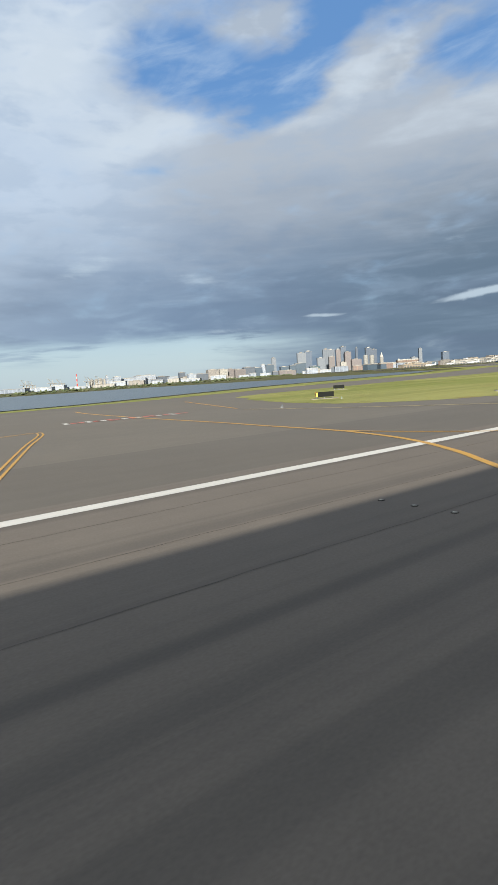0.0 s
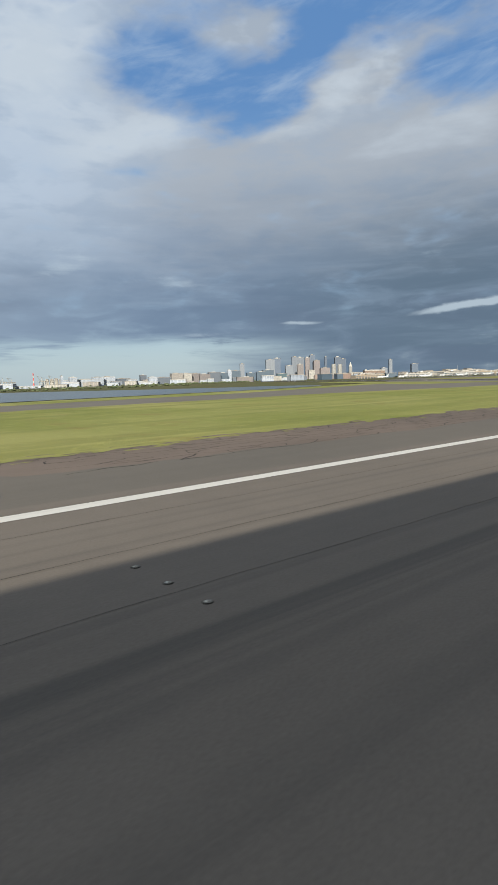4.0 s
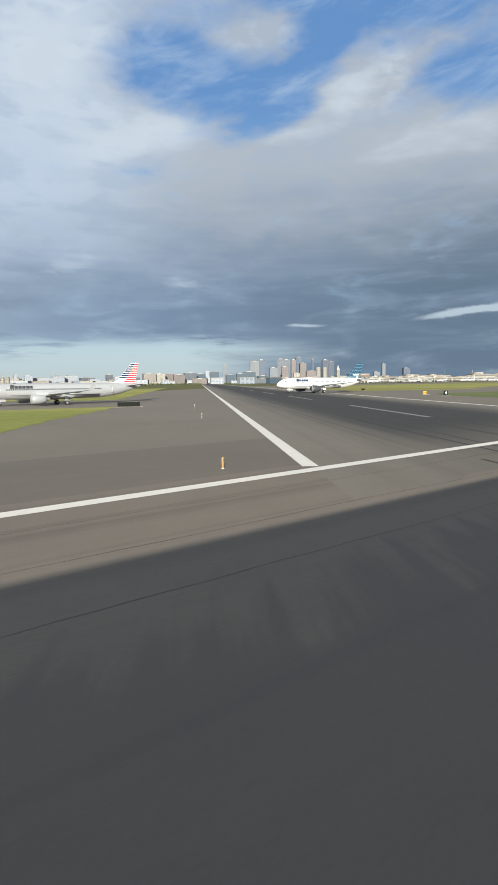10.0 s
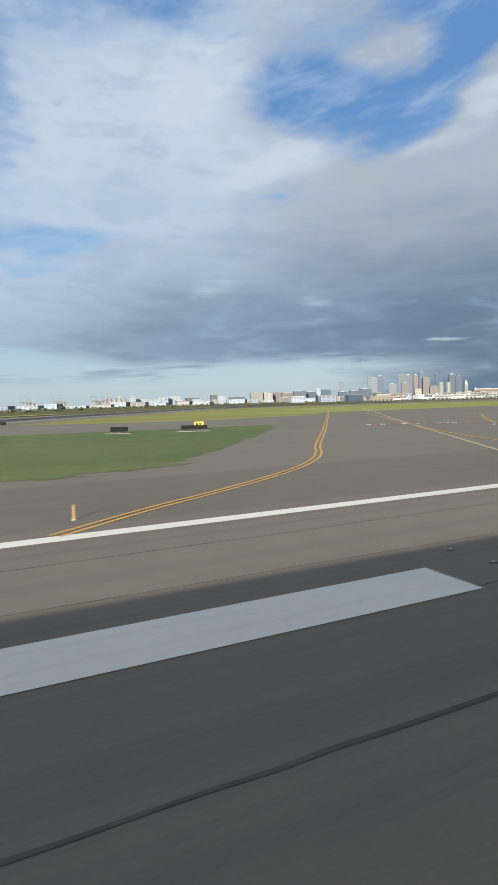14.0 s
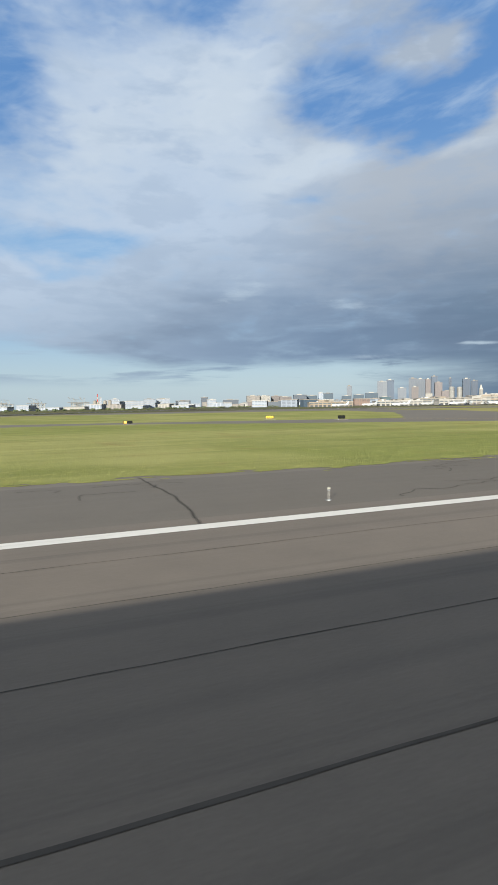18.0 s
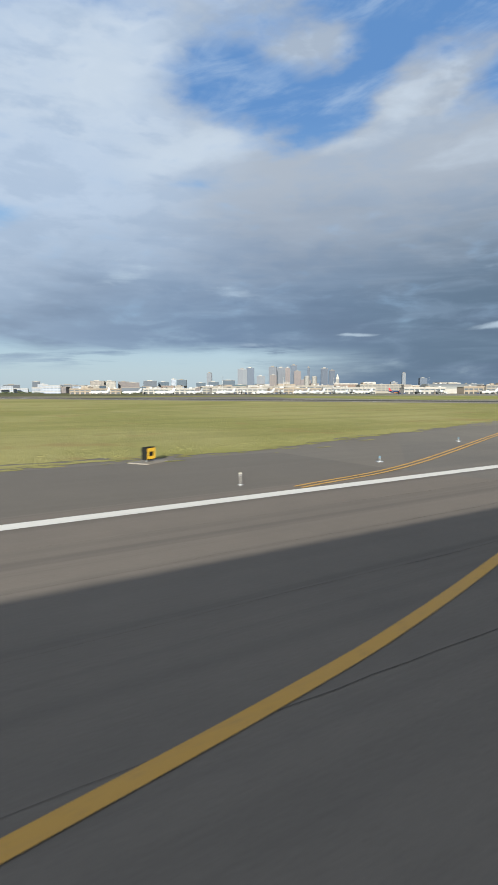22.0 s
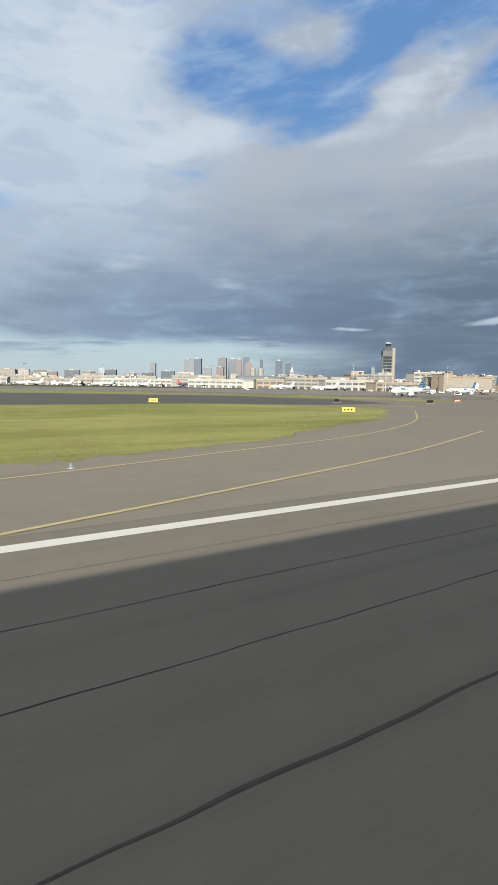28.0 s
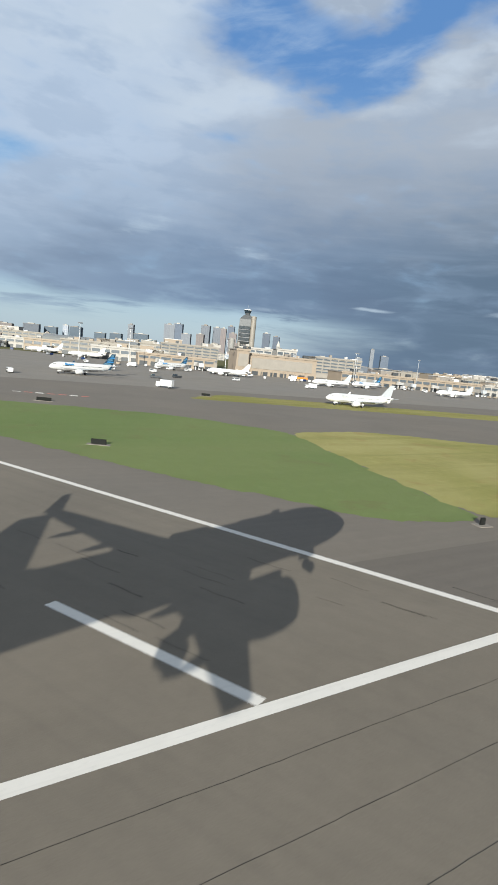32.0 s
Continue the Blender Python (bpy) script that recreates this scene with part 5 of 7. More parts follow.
def chimney(x, y, h):
    c = root("chimney", x, y, 0, 0, "tall red and white banded chimney", "chimney")
    for i in range(6):
        part("band", a_tube((0, 0, h * i / 6), (0, 0, h * (i + 1) / 6), 4.2 - i * 0.3, 3.9 - i * 0.3, 14), (PLASTER, SIGN_RED)[i % 2], c)


chimney(1029, 3300, 84)
for i in range(4):
    tk = root("storage_tank", 962 + i * 24, 2900, 0, 0, "pale cylindrical storage silo with conical roof", "tank", "silos on the shore")
    part("shell", a_tube((0, 0, 0), (0, 0, 40), 9, 9, 16), BEIGE, tk)
    part("roof", a_tube((0, 0, 40), (0, 0, 44), 9.3, 3, 16), ROOFING, tk)


def crane(x, y, h, mat, label):
    """A quayside container crane."""
    c = root("harbour_crane", x, y, 0, 30, label, "crane", "cranes on the quay")
    for sx in (-9, 9):
        for sy in (-8, 8):
            part("leg", a_box(sx - 1.2, sx + 1.2, sy - 1.2, sy + 1.2, 0, h * 0.62), mat, c)
        part("portal_beam", a_box(sx - 1, sx + 1, -9, 9, h * 0.38, h * 0.42), mat, c)
    part("girder", a_box(-36, 22, -1.8, 1.8, h * 0.62, h * 0.67), mat, c)
    part("boom", rings(bmesh.new(), [[(-9, -1, h * 0.66), (-9, 1, h * 0.66), (-9, 1, h * 0.69), (-9, -1, h * 0.69)], [(-30, -1, h * 1.1), (-30, 1, h * 1.1), (-30, 1, h * 1.13), (-30, -1, h * 1.13)]]), mat, c)
    part("mast", a_tube((0, 0, h * 0.66), (-4, 0, h), 1.2, 0.8, 8), mat, c)
    part("stay", a_tube((-4, 0, h), (-28, 0, h * 1.08), 0.5, 0.5, 6), mat, c)
    part("cabin", a_box(2, 9, -3, 3, h * 0.55, h * 0.62), PLASTER, c)


for i, (cx, cm) in enumerate(((365, 1), (395, 1), (420, 1), (545, 0), (575, 0), (672, 0), (700, 0), (835, 0), (858, 0), (880, 0))):
    crane(cx, 2600 + 15 * (i % 3), 44 + 5 * (i % 2), (PLASTER, SKY_BLUE)[cm], ("white steel container crane on the quay", "blue steel container crane on the quay")[cm])
dome = root("domed_hall", 1800, 3000, 0, 0, "white domed storage hall on the shore", "hall")
part("shell", rings(bmesh.new(), [[(48 * math.cos(e) * math.cos(a), 48 * math.cos(e) * math.sin(a), 26 * math.sin(e)) for a in np.linspace(0, 6.2832, 24, endpoint=False)] for e in (0, 0.3, 0.6, 0.9, 1.2, 1.5)]), PLASTER, dome, smooth=True)

# low white and tan sheds, terminals and quays between the airfield and the city
random.seed(11)
for i in range(46):
    f = i / 45
    hx = 430 + 4200 * f + random.uniform(-30, 30)
    hy = 2350 + 500 * math.sin(f * 7) * 0.3 + random.uniform(-120, 120)
    if hx > 1700:
        hy -= 500 * min(1, (hx - 1700) / 800)
    tower(hx, hy, random.uniform(50, 120), random.uniform(30, 60), random.uniform(9, 20), random.choice(("white", "white", "cream", "tan", "grey", "white")), -35 + random.uniform(-8, 8))


random.seed(23)
for i in range(105):
    f = random.random()
    hx = 1250 + 2500 * f + random.uniform(-40, 40)
    hy = float(np.interp(hx, [1250, 1800, 2300, 3000, 3750], [1250, 1250, 1020, 820, 760])) + random.uniform(0, 900)
    tower(hx, hy, random.uniform(18, 60), random.uniform(14, 34), random.uniform(7, 13) + hy * 0.005, random.choice(("tan", "brown", "brick", "brick", "grey", "slate", "cream", "glass", "white")), random.uniform(-50, 0))


def hedge(name, x0, y0, x1, y1, n, h, label):
    """A far line of trees: many small leafy clumps of uneven height on short trunks."""
    bm = bmesh.new()
    for i in range(n):
        f = i / n + random.uniform(-0.3, 0.3) / n
        cx, cy = x0 + (x1 - x0) * f, y0 + (y1 - y0) * f + random.uniform(-8, 8)
        hh = h * random.uniform(0.45, 1.1)
        for j in range(5):
            m = Matrix.Translation((cx + random.uniform(-4, 4), cy + random.uniform(-3, 3), hh * random.uniform(0.35, 0.85))) @ Matrix.Diagonal((random.uniform(2, 4), random.uniform(2, 4), hh * random.uniform(0.2, 0.4), 1))
            r = bmesh.ops.create_icosphere(bm, subdivisions=1, radius=1, matrix=m)
            for v in r["verts"]:
                v.co += Vector((random.uniform(-0.7, 0.7), random.uniform(-0.7, 0.7), random.uniform(-0.8, 0.8)))
    tagged(part(name, bm, FOLIAGE), label, "trees", "", "stuff")


FOLIAGE = turf("dark_foliage", (0.085, 0.105, 0.055), (0.12, 0.135, 0.07))
hedge("shore_trees", -600, 690, 420, 760, 90, 3.5, "low scrub and trees along the far shore")
hedge("shore_trees", 420, 900, 1500, 1900, 60, 4.5, "low scrub and trees along the far shore")
hedge("shore_trees", 450, 2300, 3000, 2250, 90, 6, "far line of dark trees before the city")

# ---- control tower ----
SLAB = plain("grey_slab", (0.15, 0.155, 0.165), 0.7, 0, 0.1, 0.2)
ct = root("control_tower", 2041, 686, 0, -34, "twin-shafted concrete control tower with dark glazed upper floors", "control tower")
for sx, r, top in ((-1, 2.7, 62), (1, 4.0, 75)):
    loops = [[(sx * 8.6 + r * k * math.cos(a), 6.5 * k * math.sin(a), z) for a in np.linspace(0, 6.2832, 18, endpoint=False)] for z, k in ((0, 1.12), (30, 1.0), (top, 0.96))]
    part("shaft", rings(bmesh.new(), loops), BEIGE, ct, "tapering beige concrete shaft")
for z in (38, 43.5, 49, 54.5):
    part("floor_slab", a_box(-10.5, 5.2, -7, 7, z, z + 1.1, 0.3), SLAB, ct, "grey floor edge")
    part("glazed_storey", a_box(-10.2, 5.0, -6.6, 6.6, z + 1.4, z + 5.5), GLASS, ct)
part("underside", rings(bmesh.new(), [[(-6, -4, 34), (3, -4, 34), (3, 4, 34), (-6, 4, 34)], [(-10.5, -7, 38), (5.2, -7, 38), (5.2, 7, 38), (-10.5, 7, 38)]]), DARKBOX, ct)
part("upper_block", rings(bmesh.new(), [[(-10.5, -7, 60), (5.2, -7, 60), (5.2, 7, 60), (-10.5, 7, 60)], [(-10.5, -7, 70), (5.2, -7, 70), (5.2, 7, 70), (-10.5, 7, 70)], [(-5, -4.5, 76), (4, -4.5, 76), (4, 4.5, 76), (-5, 4.5, 76)]]), DARKBOX, ct, "dark clad block with sloping shoulders")
part("cab_neck", a_tube((-0.5, 0, 75.5), (-0.5, 0, 79), 3.0, 3.6, 12), DARKBOX, ct)
part("cab_glass", rings(bmesh.new(), [[(-0.5 + r * math.cos(a), r * math.sin(a), z) for a in np.linspace(0, 6.2832, 12, endpoint=False)] for r, z in ((3.8, 79), (5.2, 83))]), GLASS, ct)
part("cab_roof", rings(bmesh.new(), [[(-0.5 + r * math.cos(a), r * math.sin(a), z) for a in np.linspace(0, 6.2832, 12, endpoint=False)] for r, z in ((5.4, 83), (5.4, 83.8), (2.4, 85))]), SKIN_WHITE, ct)
part("antenna", a_tube((-0.5, 0, 85), (-0.5, 0, 90), 0.25, 0.1, 6), STEEL, ct)
ct.scale.z = 0.955

# ---- aircraft ----
def airliner(livery, label, group="", size=1.0, length=37.6, near=False):
    """A twin-jet airliner: nose at the origin, tail towards -x, wheels on the ground."""
    k = size
    skin, belly, fin_mat, eng, wing = livery["skin"], livery["belly"], livery["fin"], livery["engine"], SKIN_GREY
    a = root("airliner", 0, 0, 0, 0, label, "aircraft", group)
    L, R, zc = length * k, 1.98 * k, 3.7 * k

    def ring(x, r, dz, n=20, squash=1.0):
        return [(-x, r * math.cos(t) * squash, zc + dz + r * 1.03 * math.sin(t)) for t in np.linspace(0, 6.2832, n, endpoint=False)]

    prof = [(0.0, 0.05, -0.55), (0.25, 0.42, -0.5), (0.8, 0.85, -0.38), (1.6, 1.25, -0.22), (2.8, 1.62, -0.1), (4.2, 1.87, -0.02), (5.6, 1.98, 0)]
    tail = [(0.70, 1.98, 0), (0.76, 1.9, 0.08), (0.83, 1.62, 0.34), (0.90, 1.2, 0.68), (0.96, 0.72, 1.0), (0.99, 0.42, 1.15), (1.0, 0.2, 1.2)]
    loops = [ring(x * k, r * k, dz * k) for x, r, dz in prof] + [ring(f * L, r * k, dz * k) for f, r, dz in tail]
    part("fuselage", rings(bmesh.new(), loops), skin, a, smooth=True)
    loops = [[(x, y * 1.012, min(z, zc - 0.95 * k) - 0.02 * k) for x, y, z in ring(f * L, r * k, 0)] for f, r in ((0.16, 1.90), (0.2, 1.99), (0.5, 1.99), (0.70, 1.99))]
    part("belly_panel", rings(bmesh.new(), loops), belly, a, smooth=True)
    loops = [[(-f * L, 1.7 * k * s * math.cos(t), zc - 1.35 * k + 0.95 * k * s * math.sin(t)) for t in np.linspace(0, 6.2832, 14, endpoint=False)] for f, s in ((0.29, 0.3), (0.33, 0.9), (0.40, 1.05), (0.52, 1.05), (0.58, 0.4))]
    part("wing_box_fairing", rings(bmesh.new(), loops), belly, a, smooth=True)
    for s in (-1, 1):
        for i in range(3):
            x0 = (1.75 + i * 0.48) * k
            w = a_box(-x0 - 0.42 * k, -x0, s * (0.78 + 0.24 * i) * k, s * (0.98 + 0.24 * i) * k, zc + 0.62 * k - i * 0.04 * k, zc + 1.05 * k - i * 0.02 * k, 0.03 * k)
            part("cockpit_window", w, GLASS, a)
        count = int((L * 0.58) / (0.53 * k))
        if near:
            pane = part("cabin_window", a_box(-0.13 * k, 0.13 * k, s * 1.93 * k, s * 1.992 * k, zc + 0.28 * k, zc + 0.63 * k), GLASS, a)
            pane.location.x = -6.4 * k * S
            for i in range(1, count):
                again(pane, a, Matrix.Translation((-6.4 * k - i * 0.53 * k, 0, 0)))
        else:
            bm = bmesh.new()
            for i in range(count):
                x = 6.4 * k + i * 0.53 * k
                box(bm, -x - 0.13 * k, -x + 0.13 * k, s * 1.93 * k, s * 1.992 * k, zc + 0.28 * k, zc + 0.63 * k)
            tagged(part("cabin_windows", bm, GLASS, a), kind="stuff")
        for dx in (4.9 * k, L * 0.765):
            bm = bmesh.new()
            for x0, x1, z0, z1 in ((0, 0.05, -0.75, 1.1), (0.85, 0.9, -0.75, 1.1), (0, 0.9, 1.05, 1.1), (0, 0.9, -0.75, -0.7)):
                box(bm, -dx - x1 * k, -dx - x0 * k, s * (1.9 if dx < 10 * k else 1.72) * k, s * (1.985 if dx < 10 * k else 1.90) * k, zc + z0 * k, zc + z1 * k)
            part("door_seam", bm, SKIN_GREY, a)
        # wing: root to tip, swept and tapering, with a little dihedral
        sec = []
        for f, chord, lead, z, th in ((0.0, 7.0, 0.315, -1.25, 0.95), (0.36, 3.9, 0.420, -0.75, 0.48), (1.0, 1.5, 0.575, 0.15, 0.18)):
            y = s * (1.6 + 15.0 * f) * k
            x = -lead * 37.6 * k
            sec.append([(x, y, zc + z * k), (x - chord * 0.3 * k, y, zc + (z + th * 0.6) * k), (x - chord * 0.65 * k, y, zc + (z + th * 0.4) * k), (x - chord * k, y, zc + z * k), (x - chord * 0.5 * k, y, zc + (z - th * 0.35) * k), (x - chord * 0.12 * k, y, zc + (z - th * 0.3) * k)])
        part("wing", rings(bmesh.new(), sec), wing, a)
        y, x = s * 16.6 * k, -0.575 * 37.6 * k
        part("winglet", rings(bmesh.new(), [[(x, y, zc + 0.15 * k), (x - 1.5 * k, y, zc + 0.15 * k), (x - 1.5 * k, y + 0.12 * s * k, zc + 0.2 * k), (x, y + 0.12 * s * k, zc + 0.2 * k)],
                                            [(x - 1.5 * k, y + 0.5 * s * k, zc + 2.2 * k), (x - 2.2 * k, y + 0.5 * s * k, zc + 2.2 * k), (x - 2.2 * k, y + 0.56 * s * k, zc + 2.2 * k), (x - 1.5 * k, y + 0.56 * s * k, zc + 2.2 * k)]]), livery["winglet"], a)
        for i, (fx, fy) in enumerate(((0.505, 4.2), (0.53, 7.6), (0.57, 11.2))):
            part("flap_fairing", rings(bmesh.new(), [[(-fx * 37.6 * k + d * k, s * fy * k + r * k * math.cos(t), zc - 1.0 * k + i * 0.3 * k + r * k * math.sin(t)) for t in np.linspace(0, 6.2832, 8, endpoint=False)] for d, r in ((1.4, 0.05), (0.4, 0.24), (-0.9, 0.2), (-1.8, 0.04))]), wing, a)
        # engine
        ex, ey, ez = -11.2 * k, s * 5.75 * k, zc - 2.0 * k
        e = root("engine", 0, 0)
        e.parent = a
        part("nacelle", rings(bmesh.new(), [[(ex + d * k, ey + r * k * math.cos(t), ez + r * k * math.sin(t)) for t in np.linspace(0, 6.2832, 18, endpoint=False)] for d, r in ((0, 1.0), (-0.15, 1.13), (-0.9, 1.22), (-2.2, 1.2), (-3.4, 0.98), (-3.5, 0.9))]), eng, e, smooth=True)
        part("inlet_lip", rings(bmesh.new(), [[(ex + d * k, ey + r * k * math.cos(t), ez + r * k * math.sin(t)) for t in np.linspace(0, 6.2832, 18, endpoint=False)] for d, r in ((-0.12, 1.14), (0.05, 1.06), (0.02, 0.98), (-0.2, 0.93))], False), STEEL, e, smooth=True)
        part("fan", a_tube((ex - 0.1 * k, ey, ez), (ex - 0.05 * k, ey, ez), 0.94 * k, 0.94 * k, 16), DARKBOX, e)
        part("exhaust", a_tube((ex - 3.4 * k, ey, ez), (ex - 4.6 * k, ey, ez), 0.62 * k, 0.34 * k, 14), STEEL, e)
        part("pylon", a_box(ex - 4.4 * k, ex - 1.0 * k, ey - 0.18 * k, ey + 0.18 * k, ez + 0.9 * k, ez + 1.75 * k), wing, e)
        # tailplane
        tx, tz = -L + 6.2 * k, zc + 0.95 * k
        part("tailplane", rings(bmesh.new(), [[(tx, s * 0.4 * k, tz), (tx - 3.6 * k, s * 0.4 * k, tz), (tx - 3.6 * k, s * 0.4 * k, tz + 0.12 * k), (tx - 1.0 * k, s * 0.4 * k, tz + 0.34 * k)],
                                              [(tx - 3.6 * k, s * 6.2 * k, tz + 0.6 * k), (tx - 5.1 * k, s * 6.2 * k, tz + 0.6 * k), (tx - 5.1 * k, s * 6.2 * k, tz + 0.66 * k), (tx - 4 * k, s * 6.2 * k, tz + 0.72 * k)]]), wing, a)
        # main gear
        g = root("main_gear", 0, 0)
        g.parent = a
        gx = -17.6 * k * (length / 37.6)
        part("strut", a_tube((gx, s * 3.8 * k, 0.6 * k), (gx, s * 3.8 * k, zc - 1.4 * k), 0.16 * k, 0.2 * k), STEEL, g)
        part("gear_door", a_box(gx - 0.6 * k, gx + 0.6 * k, s * 4.15 * k, s * 4.25 * k, 1.1 * k, zc - 1.3 * k), belly, g)
        for wy in (3.4, 4.2):
            part("tyre", a_tube((gx, s * (wy - 0.2) * k, 0.58 * k), (gx, s * (wy + 0.2) * k, 0.58 * k), 0.58 * k, 0.58 * k, 16), RUBBER, g)
            part("wheel_hub", a_tube((gx, s * (wy - 0.22) * k, 0.58 * k), (gx, s * (wy + 0.22) * k, 0.58 * k), 0.27 * k, 0.27 * k, 10), STEEL, g)
    g = root("nose_gear", 0, 0)
    g.parent = a
    part("strut", a_tube((-5.0 * k, 0, 0.4 * k), (-5.2 * k, 0, zc - 1.6 * k), 0.11 * k, 0.13 * k), STEEL, g)
    for s in (-1, 1):
        part("tyre", a_tube((-5.0 * k, s * 0.12 * k, 0.38 * k), (-5.0 * k, s * 0.36 * k, 0.38 * k), 0.38 * k, 0.38 * k, 14), RUBBER, g)
        part("gear_door", a_box(-6.3 * k, -4.6 * k, s * 0.42 * k, s * 0.46 * k, 1.15 * k, zc - 1.7 * k), belly, g)

    # fin, with what is painted on it
    fx, fz = -L + 8.2 * k, zc + 1.6 * k

    def fin_at(f, lead, trail, wide):
        x0 = fx - 5.4 * k * f
        x1 = fx - 6.2 * k - 1.5 * k * f
        h = fz + 6.0 * k * f
        p, q = x0 + (x1 - x0) * lead, x0 + (x1 - x0) * trail
        return [(p, -wide * k * (1 - 0.6 * f), h), (p, wide * k * (1 - 0.6 * f), h), (q, wide * k * (1 - 0.6 * f), h), (q, -wide * k * (1 - 0.6 * f), h)]

    fin = part("fin", rings(bmesh.new(), [fin_at(0, 0, 1, 0.16), fin_at(1, 0, 1, 0.16)]), fin_mat, a)
    part("fin_fillet", rings(bmesh.new(), [[(fx + 3.2 * k, -0.05 * k, fz - 0.15 * k), (fx + 3.2 * k, 0.05 * k, fz - 0.15 * k), (fx - 1 * k, 0.16 * k, fz - 0.5 * k), (fx - 1 * k, -0.16 * k, fz - 0.5 * k)],
                                           [(fx - 0.6 * k, -0.05 * k, fz + 0.8 * k), (fx - 0.6 * k, 0.05 * k, fz + 0.8 * k), (fx - 1.6 * k, 0.12 * k, fz + 0.8 * k), (fx - 1.6 * k, -0.12 * k, fz + 0.8 * k)]]), fin_mat if livery["kind"] != "white" else skin, a)
    if livery["kind"] == "stripes":
        for i in range(11):
            f0, f1 = i / 11, (i + 0.66) / 11
            left = i / 11 * 0.25
            part("stripe", rings(bmesh.new(), [fin_at(f0, left + 0.36, 1.0, 0.19), fin_at(f1, left + 0.40, 1.0, 0.19)]), CRIMSON, fin, "red stripe")
            if i > 2:
                part("stripe", rings(bmesh.new(), [fin_at(f0, 0.0, left + 0.36, 0.19), fin_at(f1, 0.0, left + 0.40, 0.19)]), NAVY, fin, "navy stripe")
    elif livery["kind"] == "lattice":
        for i in range(5):
            part("stripe", rings(bmesh.new(), [fin_at(0.12 + 0.19 * i, 0, 1, 0.185), fin_at(0.138 + 0.19 * i, 0, 1, 0.185)]), FIN_LINE, fin, "pale blue crossing line")
            part("stripe", rings(bmesh.new(), [fin_at(0, 0.1 + i * 0.2, 0.125 + i * 0.2, 0.185), fin_at(1, 0.1 + i * 0.2, 0.125 + i * 0.2, 0.185)]), FIN_LINE, fin, "pale blue upright line")
        part("emblem", rings(bmesh.new(), [fin_at(0.20, 0.36, 0.86, 0.2), fin_at(0.27, 0.36, 0.86, 0.2)]), SIGN_WHITE, fin, "white emblem bar")
    elif livery["kind"] == "waves":
        for i in range(5):
            part("stripe", rings(bmesh.new(), [fin_at(0.08 + 0.18 * i, 0.15 * (i % 2), 0.75 + 0.25 * (i % 2), 0.19), fin_at(0.18 + 0.18 * i, 0.1 + 0.15 * (i % 2), 0.7 + 0.2 * (i % 2), 0.19)]), (FIN_LINE, SKY_BLUE)[i % 2], fin, "paler blue stripe")
    # the title on the side, as plain bars
    for s in (-1, 1):
        x = -7.2 * k
        for w, h in livery["title"]:
            part("title_bar", a_box(x - w * k, x, s * 1.86 * k, s * 1.975 * k, zc + 0.72 * k, zc + (0.72 + h) * k), livery["ink"], a)
            x -= (w + 0.22) * k
    return a


TITLE = ((0.9, 1.0), (0.7, 0.7), (0.8, 0.7), (0.7, 0.7), (0.8, 0.7), (0.5, 0.7))
LIVERY_STRIPES = {"kind": "stripes", "skin": SKIN_SILVER, "belly": SKIN_SILVER, "fin": SIGN_WHITE, "engine": SKIN_SILVER, "winglet": SKIN_SILVER, "title": TITLE, "ink": DARKBOX}
LIVERY_LATTICE = {"kind": "lattice", "skin": SKIN_WHITE, "belly": SKIN_WHITE, "fin": FIN_BLUE, "engine": DARKBOX, "winglet": SKIN_WHITE, "title": TITLE[:5], "ink": NAVY}
LIVERY_WAVES = {"kind": "waves", "skin": SKIN_WHITE, "belly": SKIN_WHITE, "fin": FIN_BLUE, "engine": SKIN_WHITE, "winglet": FIN_BLUE, "title": TITLE[:5], "ink": SKY_BLUE}
LIVERY_RED = {"kind": "plain", "skin": NAVY, "belly": ORANGE, "fin": CRIMSON, "engine": SKIN_WHITE, "winglet": CRIMSON, "title": TITLE[:2], "ink": SIGN_WHITE}
LIVERY_WHITE = {"kind": "white", "skin": SKIN_WHITE, "belly": SKIN_WHITE, "fin": SKIN_GREY, "engine": SKIN_WHITE, "winglet": SKIN_WHITE, "title": TITLE[:4], "ink": SKIN_GREY}


def heading(nx, ny, tx, ty):
    """The pose of an aircraft whose nose is at n and whose tail is towards t."""
    return at(nx, ny, 0.02, math.degrees(math.atan2(ny - ty, nx - tx)))


# size and distance of these two are set together to fit the camera's view
striped = airliner(LIVERY_STRIPES, "silver airliner with a red, white and blue striped fin", "", 0.86, 44.5, True)
striped.matrix_basis = heading(179, 132, 220, 131)
lattice = airliner(LIVERY_LATTICE, "white airliner with a navy lattice-patterned fin and navy engines", "", 1.06, 37.6, True)
lattice.matrix_basis = heading(295.6, 167.6, 333.8, 156.5)
waves = airliner(LIVERY_WAVES, "white airliner with a dark fin striped in blue", "airliners on the apron")
waves.matrix_basis = heading(1545, 236, 1583, 241)
copy_thing(waves, heading(1675, 282, 1706, 290))
white = airliner(LIVERY_WHITE, "plain white airliner with a pale grey fin parked at the terminal", "airliners on the apron", 0.95)
white.matrix_basis = heading(1770, 191, 1806, 184)
red = airliner(LIVERY_RED, "blue airliner with a red fin and an orange belly", "airliners on the apron")
red.matrix_basis = heading(1720, 770, 1687, 781)
